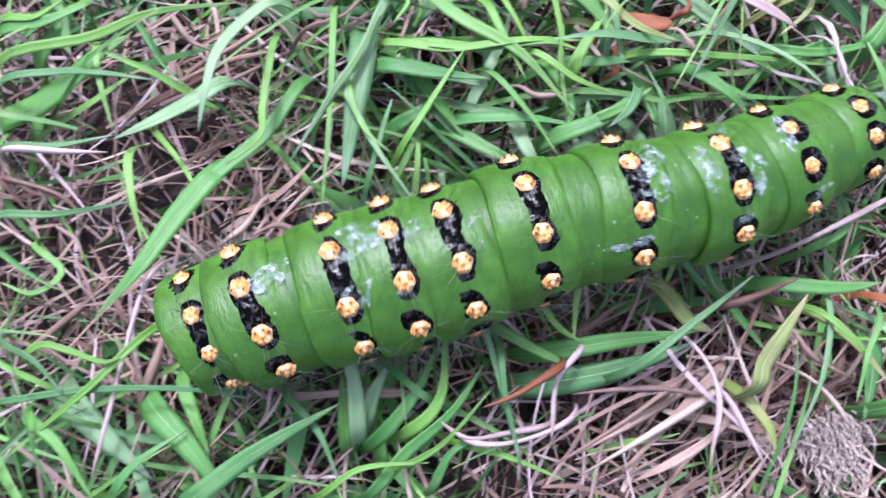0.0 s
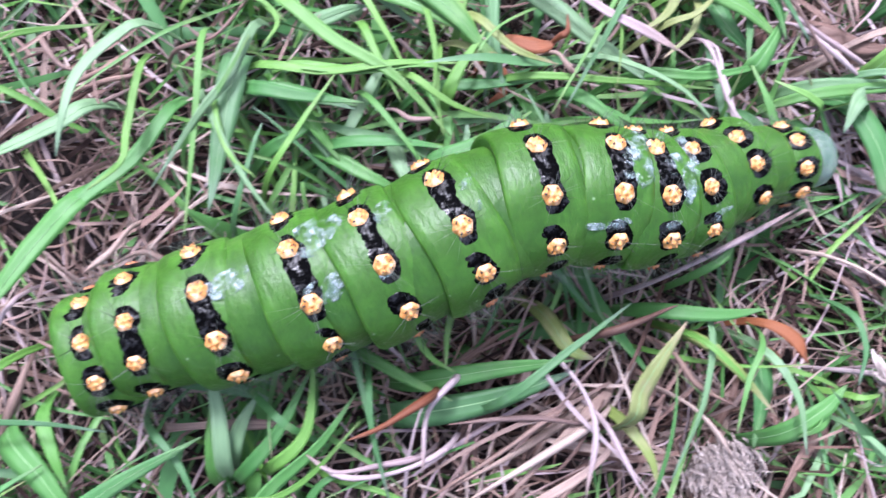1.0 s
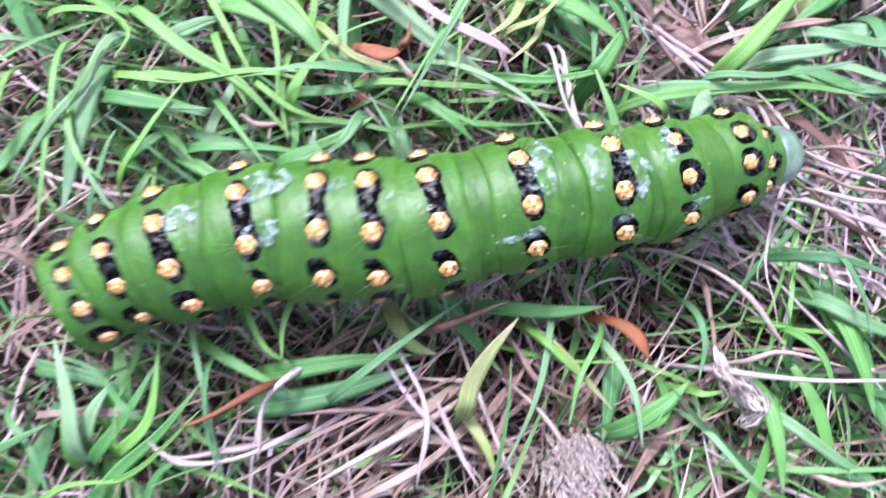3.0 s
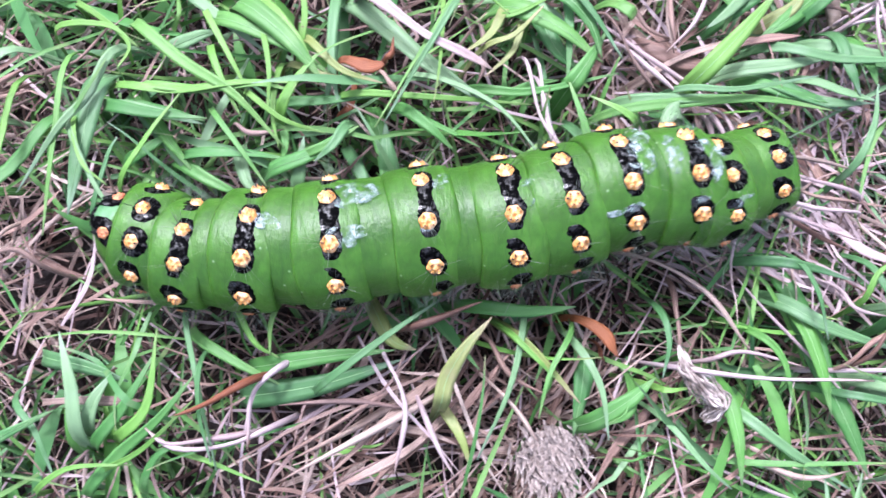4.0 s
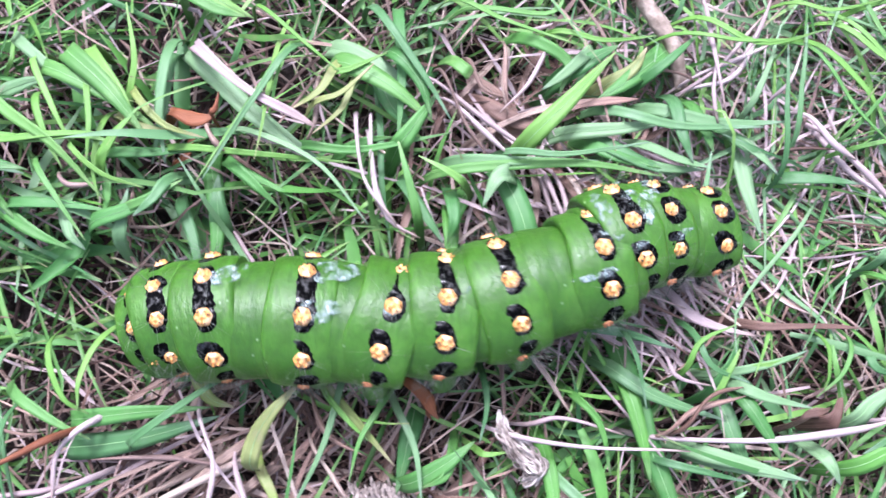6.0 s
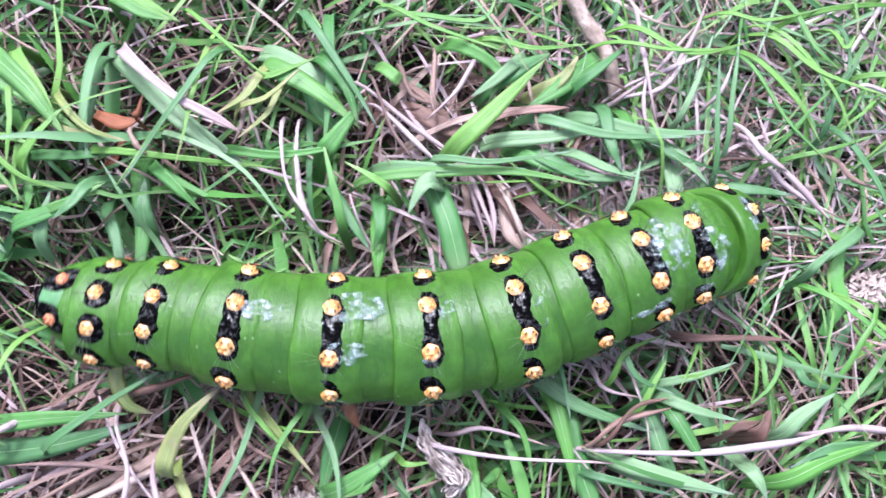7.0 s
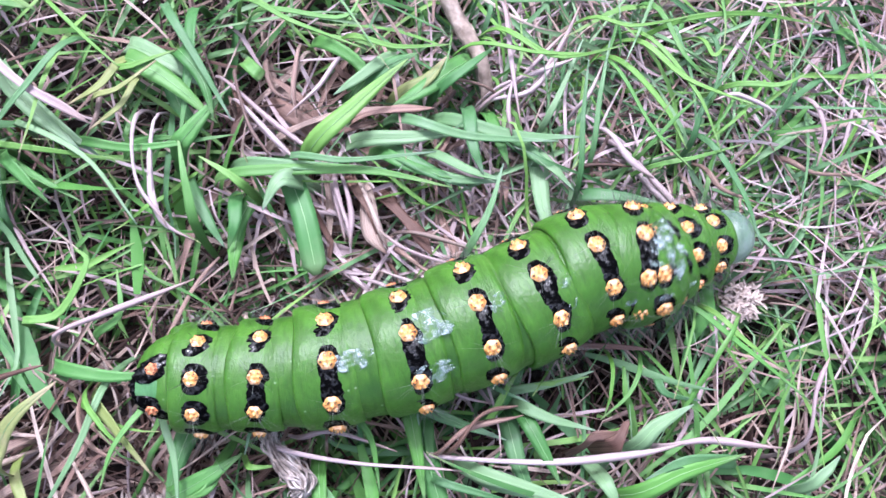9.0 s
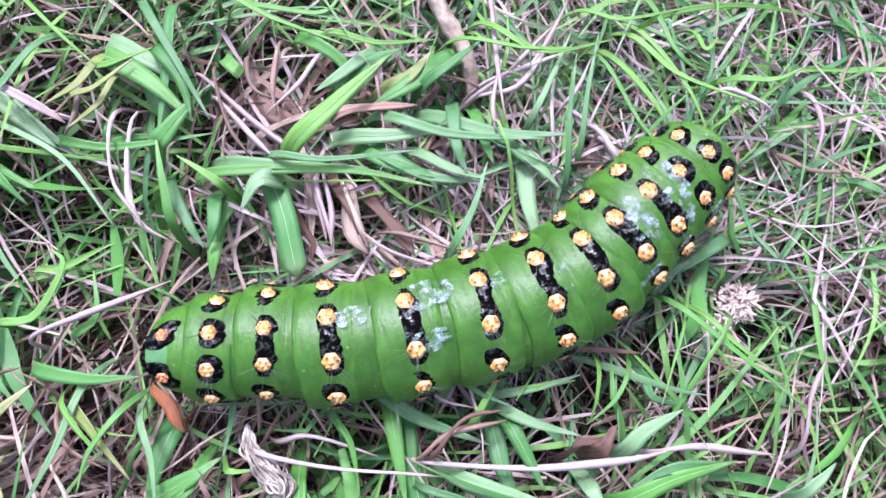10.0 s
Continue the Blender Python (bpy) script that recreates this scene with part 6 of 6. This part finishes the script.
    ways.append([
        (0, -3.560, -0.111, 0.543, 25.4, -4.0, -0.3), (0.5, -3.173, 0.074, 0.547, 27.3, -4.0, -0.1), (1, -2.906, 0.077, 0.551, 20.5, -4.0, -4.3),
        (1.5, -2.839, 0.133, 0.515, 18.6, -4.0, -8.0), (2, -2.745, 0.152, 0.520, 15.7, -4.0, -7.7), (2.5, -2.239, 0.432, 0.552, 7.0, -4.0, -1.0),
        (3, -2.081, 0.462, 0.558, 20.2, -4.0, -0.9), (3.2, -1.902, 0.451, 0.520, 11.0, -4.0, -4.3), (4.3, -1.418, 0.482, 0.489, -5.3, -2.3, 25.7),
        (4.5, -1.351, 0.449, 0.433, -1.7, -3.4, 43.9), (5, -0.999, 0.625, 0.453, -7.6, -4.0, 43.8), (5.5, -0.596, 0.706, 0.538, 7.3, -4.0, 42.5),
        (5.7, -0.491, 0.540, 0.547, 14.2, -4.0, 34.9), (6.8, 0.436, 0.365, 0.579, -5.6, -1.2, -0.7), (7, 0.528, 0.432, 0.558, -8.7, -1.2, 0.8),
        (7.5, 1.012, 0.571, 0.556, -14.6, -2.1, 17.8), (8, 1.825, 0.238, 0.602, 8.1, -2.1, -4.9), (8.5, 2.226, 0.219, 0.535, 14.8, -1.9, -14.4),
        (9, 2.434, 0.218, 0.471, 10.5, 0.1, -14.2), (9.5, 2.486, 0.357, 0.402, 12.6, 1.1, 2.3), (10, 2.578, 0.424, 0.375, 11.0, 2.2, 3.4),
    ])
    ways.append([
        (0, -3.012, 0.042, 0.587, 18.1, -4.0, 4.0), (0.5, -2.748, 0.243, 0.613, 25.9, -4.0, 6.8), (1, -2.320, 0.239, 0.625, 23.5, -4.0, 5.0),
        (1.5, -2.204, 0.311, 0.563, 20.1, -4.0, 0.5), (2, -2.151, 0.303, 0.558, 17.8, -3.5, 0.4), (2.5, -1.799, 0.433, 0.594, 6.0, -4.0, 5.0),
        (3, -1.537, 0.584, 0.611, 13.4, -4.0, 5.2), (3.2, -1.461, 0.610, 0.563, 13.9, -3.9, 2.2), (4.3, -0.716, 0.518, 0.516, 2.7, -1.9, 31.0),
        (4.5, -0.683, 0.520, 0.478, 1.6, -4.0, 42.4), (5, -0.585, 0.580, 0.488, -7.8, -4.0, 44.5), (5.5, -0.084, 0.679, 0.595, -7.8, -4.0, 45.9),
        (5.7, 0.097, 0.581, 0.574, -4.5, -1.8, 39.3), (6.8, 1.158, 0.309, 0.591, 3.0, -0.9, 3.9), (7, 1.236, 0.368, 0.569, -0.0, -0.4, 4.8),
        (7.5, 1.519, 0.466, 0.573, -3.7, -0.9, 15.7), (8, 2.299, 0.322, 0.611, 15.2, 0.4, -4.7), (8.5, 2.719, 0.356, 0.552, 21.5, -0.9, -10.7),
        (9, 3.023, 0.394, 0.473, 18.7, -0.2, -9.2), (9.5, 3.110, 0.489, 0.395, 19.2, 0.6, 7.6), (10, 3.168, 0.542, 0.357, 17.0, 1.6, 6.0),
    ])
    ways.append([
        (0, -2.643, 0.126, 0.618, 17.6, -4.0, 10.8), (0.5, -2.211, 0.424, 0.660, 18.0, -3.4, 11.9), (1, -1.852, 0.375, 0.703, 28.3, -4.0, 14.9),
        (1.5, -1.576, 0.467, 0.611, 20.1, -4.0, 10.0), (2, -1.522, 0.447, 0.597, 17.3, -3.2, 9.0), (2.5, -1.378, 0.457, 0.629, 10.6, -3.8, 11.1),
        (3, -1.046, 0.602, 0.651, 4.5, -4.0, 12.1), (3.2, -0.845, 0.763, 0.595, 12.6, -3.1, 4.8), (4.3, -0.010, 0.598, 0.537, 5.5, -1.6, 33.0),
        (4.5, 0.040, 0.582, 0.532, 2.1, -4.0, 41.5), (5, 0.027, 0.577, 0.525, 0.2, -3.5, 44.0), (5.5, 0.283, 0.611, 0.639, -7.5, -4.0, 45.0),
        (5.7, 0.557, 0.484, 0.580, -20.2, -0.6, 44.5), (6.8, 1.864, 0.359, 0.601, 10.1, -0.2, 8.1), (7, 1.937, 0.411, 0.569, 7.1, 0.8, 6.7),
        (7.5, 2.113, 0.491, 0.574, 8.0, 1.0, 13.6), (8, 2.619, 0.443, 0.596, 16.7, 4.0, -4.0), (8.5, 3.214, 0.558, 0.551, 16.2, 1.2, -8.6),
        (9, 3.523, 0.632, 0.475, 23.1, -0.0, -5.9), (9.5, 3.658, 0.686, 0.390, 20.3, 0.5, 12.8), (10, 3.712, 0.708, 0.342, 18.5, 1.4, 11.3),
    ])
    ways.append([
        (0, -2.300, 0.212, 0.638, 18.5, -2.1, 14.5), (0.5, -1.766, 0.533, 0.674, 12.2, -0.1, 11.9), (1, -1.372, 0.564, 0.758, 27.7, -3.4, 20.6),
        (1.5, -0.961, 0.586, 0.652, 17.2, -3.6, 12.9), (2, -0.893, 0.530, 0.628, 11.2, -2.3, 13.7), (2.5, -0.893, 0.490, 0.654, 11.2, -2.0, 15.5),
        (3, -0.719, 0.611, 0.668, 6.8, -1.4, 9.9), (3.2, -0.409, 0.732, 0.620, 3.3, -2.7, 5.9), (4.3, 0.631, 0.655, 0.554, 9.4, -1.4, 33.5),
        (4.5, 0.698, 0.619, 0.595, 7.6, -4.0, 40.3), (5, 0.660, 0.643, 0.564, 8.6, -3.4, 40.9), (5.5, 0.725, 0.631, 0.663, 8.1, -2.6, 40.2),
        (5.7, 0.949, 0.503, 0.582, -5.6, -0.5, 43.3), (6.8, 2.481, 0.481, 0.596, 21.2, 0.9, 5.6), (7, 2.604, 0.569, 0.549, 17.2, 2.1, 5.6),
        (7.5, 2.758, 0.607, 0.551, 17.1, 2.6, 13.6), (8, 2.989, 0.572, 0.560, 15.2, 4.0, -4.1), (8.5, 3.597, 0.706, 0.531, 18.2, 4.0, -8.8),
        (9, 3.997, 0.852, 0.473, 30.1, 0.5, -3.1), (9.5, 4.124, 0.910, 0.385, 30.3, 0.3, 15.7), (10, 4.177, 0.904, 0.330, 26.0, 0.6, 11.1),
    ])
    ways.append([
        (0, -1.807, 0.405, 0.651, 15.5, -0.8, 11.6), (0.5, -1.466, 0.581, 0.661, 8.7, 3.2, 13.1), (1, -0.867, 0.796, 0.767, 11.7, 1.6, 12.5),
        (1.5, -0.443, 0.711, 0.683, 20.8, -1.9, 13.4), (2, -0.298, 0.640, 0.647, 19.9, -0.9, 14.4), (2.5, -0.349, 0.621, 0.665, 17.9, -0.2, 14.1),
        (3, -0.297, 0.643, 0.669, 13.4, 0.7, 12.2), (3.2, -0.117, 0.761, 0.629, 7.5, -0.8, 5.3), (4.3, 1.207, 0.816, 0.568, 13.8, -1.1, 33.4),
        (4.5, 1.326, 0.698, 0.663, 14.7, -4.0, 42.1), (5, 1.310, 0.761, 0.602, 15.2, -2.3, 42.0), (5.5, 1.321, 0.783, 0.686, 17.2, -1.2, 40.5),
        (5.7, 1.469, 0.640, 0.589, 14.9, -0.5, 42.9), (6.8, 3.038, 0.751, 0.582, 24.5, 2.1, -1.7), (7, 3.112, 0.807, 0.523, 23.3, 2.6, 3.6),
        (7.5, 3.282, 0.801, 0.520, 22.7, 3.2, 12.6), (8, 3.427, 0.748, 0.512, 19.7, 4.0, -5.0), (8.5, 3.790, 0.784, 0.503, 19.6, 4.0, -8.9),
        (9, 4.400, 1.109, 0.466, 25.0, 1.0, -3.4), (9.5, 4.481, 1.155, 0.385, 36.6, -1.1, 18.4), (10, 4.542, 1.131, 0.333, 32.8, -2.2, 8.4),
    ])
    ways.append([
        (0, -1.155, 0.553, 0.654, 10.2, 0.7, 10.7), (0.5, -1.005, 0.646, 0.630, 7.3, 3.7, 14.5), (1, -0.400, 0.834, 0.730, 2.0, 4.0, 12.0),
        (1.5, 0.062, 0.883, 0.687, 14.6, 1.5, 8.9), (2, 0.292, 0.831, 0.647, 22.3, 1.1, 12.8), (2.5, 0.258, 0.805, 0.659, 15.4, 1.7, 10.9),
        (3, 0.315, 0.783, 0.656, 12.8, 1.7, 10.3), (3.2, 0.377, 0.808, 0.631, 12.0, 1.6, 6.9), (4.3, 1.726, 0.993, 0.576, 12.0, 0.8, 31.8),
        (4.5, 1.913, 0.867, 0.703, 20.0, -1.2, 41.5), (5, 1.979, 0.965, 0.617, 19.5, 0.8, 41.1), (5.5, 1.987, 1.011, 0.691, 19.1, 1.8, 41.1),
        (5.7, 2.163, 0.870, 0.592, 12.5, 0.7, 46.6), (6.8, 3.516, 1.003, 0.553, 21.7, 4.0, -3.4), (7, 3.572, 1.003, 0.501, 24.4, 3.5, 4.8),
        (7.5, 3.708, 0.967, 0.494, 23.1, 3.2, 14.3), (8, 3.888, 0.929, 0.479, 19.6, 3.4, -6.3), (8.5, 4.007, 0.862, 0.475, 15.5, 4.0, -9.7),
        (9, 4.712, 1.184, 0.459, 6.0, 4.0, 0.6), (9.5, 4.775, 1.356, 0.399, 30.2, -2.3, 23.0), (10, 4.766, 1.394, 0.360, 45.6, -3.5, -1.1),
    ])
    ways.append([
        (0, -0.510, 0.679, 0.635, 17.3, 3.1, 12.4), (0.5, -0.414, 0.755, 0.592, 17.5, 4.0, 16.4), (1, -0.067, 0.824, 0.656, 10.7, 4.0, 13.0),
        (1.5, 0.556, 0.982, 0.655, 11.2, 4.0, 4.8), (2, 0.835, 1.031, 0.623, 27.9, 3.9, 13.8), (2.5, 0.819, 0.909, 0.629, 11.6, 4.0, 9.9),
        (3, 0.940, 0.895, 0.631, 11.0, 3.6, 9.1), (3.2, 0.930, 0.908, 0.600, 9.0, 4.0, 5.1), (4.3, 2.254, 1.035, 0.554, 11.1, 4.0, 31.9),
        (4.5, 2.442, 1.038, 0.686, 18.0, 4.0, 37.0), (5, 2.513, 1.147, 0.585, 21.1, 4.0, 35.3), (5.5, 2.513, 1.202, 0.647, 21.5, 4.0, 37.0),
        (5.7, 2.588, 1.123, 0.573, 19.6, 4.0, 43.7), (6.8, 3.738, 1.130, 0.490, 25.0, 4.0, 0.8), (7, 3.939, 1.181, 0.468, 17.8, 4.0, 1.1),
        (7.5, 4.049, 1.108, 0.473, 19.2, 4.0, 15.2), (8, 4.272, 1.120, 0.456, 21.5, 4.0, -10.7), (8.5, 4.322, 0.976, 0.456, 18.0, 4.0, -7.8),
        (9, 4.815, 1.171, 0.436, 18.7, 4.0, 6.0), (9.5, 5.070, 1.500, 0.413, 25.4, -0.1, 26.2), (10, 4.961, 1.639, 0.373, 46.5, -1.1, -7.3),
    ])
    ways.append([
        (0, 0.002, 0.856, 0.589, 22.2, 4.0, 8.6), (0.5, 0.077, 0.909, 0.542, 18.9, 4.0, 15.2), (1, 0.252, 0.887, 0.567, 17.2, 4.0, 11.7),
        (1.5, 0.863, 1.047, 0.588, 14.2, 4.0, 0.4), (2, 1.246, 1.274, 0.575, 32.0, 4.0, 11.0), (2.5, 1.238, 0.984, 0.578, 13.4, 4.0, 8.9),
        (3, 1.419, 0.982, 0.585, 15.1, 4.0, 8.7), (3.2, 1.422, 0.972, 0.548, 21.6, 4.0, 9.8), (4.3, 2.581, 1.011, 0.509, 11.5, 4.0, 28.4),
        (4.5, 2.856, 1.168, 0.620, 19.6, 4.0, 31.9), (5, 2.922, 1.310, 0.527, 25.0, 4.0, 33.3), (5.5, 2.912, 1.366, 0.578, 23.5, 4.0, 34.8),
        (5.7, 3.004, 1.259, 0.526, 19.2, 4.0, 44.2), (6.8, 3.805, 1.174, 0.397, 13.8, 43.3, 0.5), (7, 4.281, 1.293, 0.408, 17.9, 33.9, 0.8),
        (7.5, 4.352, 1.211, 0.441, 18.3, 4.0, 16.9), (8, 4.596, 1.220, 0.425, 22.1, 4.0, -12.8), (8.5, 4.632, 1.090, 0.426, 23.0, 4.0, -8.8),
        (9, 4.936, 1.242, 0.402, 24.5, 4.0, 0.8), (9.5, 5.265, 1.590, 0.400, 25.2, 4.0, 29.2), (10, 5.137, 1.826, 0.371, 52.2, 3.4, -11.6),
    ])
    ways.append([
        (0, 0.572, 1.104, 0.517, 21.6, 4.0, 5.1), (0.5, 0.632, 1.122, 0.470, 27.4, 4.0, 14.5), (1, 0.669, 1.071, 0.469, 29.5, 4.0, 10.0),
        (1.5, 1.113, 1.190, 0.494, 21.4, 4.0, -4.8), (2, 1.616, 1.498, 0.499, 38.1, 4.0, 7.6), (2.5, 1.684, 1.104, 0.499, 12.4, 4.0, 5.6),
        (3, 1.931, 1.136, 0.510, 12.4, 4.0, 4.1), (3.2, 1.943, 1.173, 0.476, 18.6, 4.0, 4.6), (4.3, 2.959, 1.147, 0.444, 14.8, 4.0, 31.6),
        (4.5, 3.212, 1.304, 0.526, 20.1, 4.0, 34.1), (5, 3.276, 1.468, 0.448, 29.6, 4.0, 32.0), (5.5, 3.259, 1.522, 0.492, 23.7, 4.0, 36.2),
        (5.7, 3.361, 1.388, 0.457, 19.5, 4.0, 43.1), (6.8, 3.902, 1.170, 0.264, 2.7, 45.0, 0.4), (7, 3.996, 1.200, 0.307, 18.0, 43.6, 0.6),
        (7.5, 4.631, 1.303, 0.387, 14.8, 4.0, 15.4), (8, 4.917, 1.322, 0.373, 27.6, 4.0, -14.7), (8.5, 4.956, 1.232, 0.376, 23.7, 4.0, -9.3),
        (9, 5.151, 1.333, 0.350, 21.0, 4.0, 2.9), (9.5, 5.459, 1.670, 0.356, 18.8, 4.0, 27.9), (10, 5.349, 2.051, 0.340, 54.3, 4.0, -17.8),
    ])
    ways.append([
        (0, 0.780, 1.183, 0.435, 20.9, 4.0, 4.3), (0.5, 1.174, 1.125, 0.404, 5.8, 4.0, 0.6), (1, 1.150, 1.144, 0.385, 13.6, 4.0, 1.5),
        (1.5, 1.150, 1.205, 0.364, 21.4, 48.0, -4.8), (2, 1.647, 1.523, 0.369, 38.1, 48.0, 7.6), (2.5, 1.904, 1.147, 0.417, 11.4, 4.0, 4.7),
        (3, 2.158, 1.176, 0.428, 10.8, 4.0, 3.4), (3.2, 2.157, 1.240, 0.399, 17.6, 4.0, 3.8), (4.3, 2.998, 1.157, 0.314, 14.8, 48.0, 31.6),
        (4.5, 3.250, 1.318, 0.396, 20.1, 48.0, 34.1), (5, 3.311, 1.488, 0.318, 29.6, 48.0, 32.0), (5.5, 3.296, 1.538, 0.362, 23.7, 48.0, 36.2),
        (5.7, 3.399, 1.401, 0.327, 19.5, 48.0, 43.1), (6.8, 3.933, 1.170, 0.144, 1.5, 45.0, 0.3), (7, 4.281, 1.293, 0.180, 18.1, 22.9, 0.5),
        (7.5, 4.670, 1.313, 0.257, 14.8, 48.0, 15.4), (8, 5.098, 1.451, 0.316, 36.9, 4.0, -16.8), (8.5, 5.158, 1.320, 0.319, 23.7, 4.0, -7.7),
        (9, 5.418, 1.427, 0.297, 16.4, 4.0, 6.8), (9.5, 5.497, 1.683, 0.226, 18.8, 48.0, 27.9), (10, 5.372, 2.083, 0.210, 54.3, 48.0, -17.8),
    ])
    for seg, way in zip(segments, ways):
        walk(seg, crawl(way))
    for k, fold in enumerate(folds):
        walk(fold, crawl(between(ways[k], ways[k + 1])))


motions()
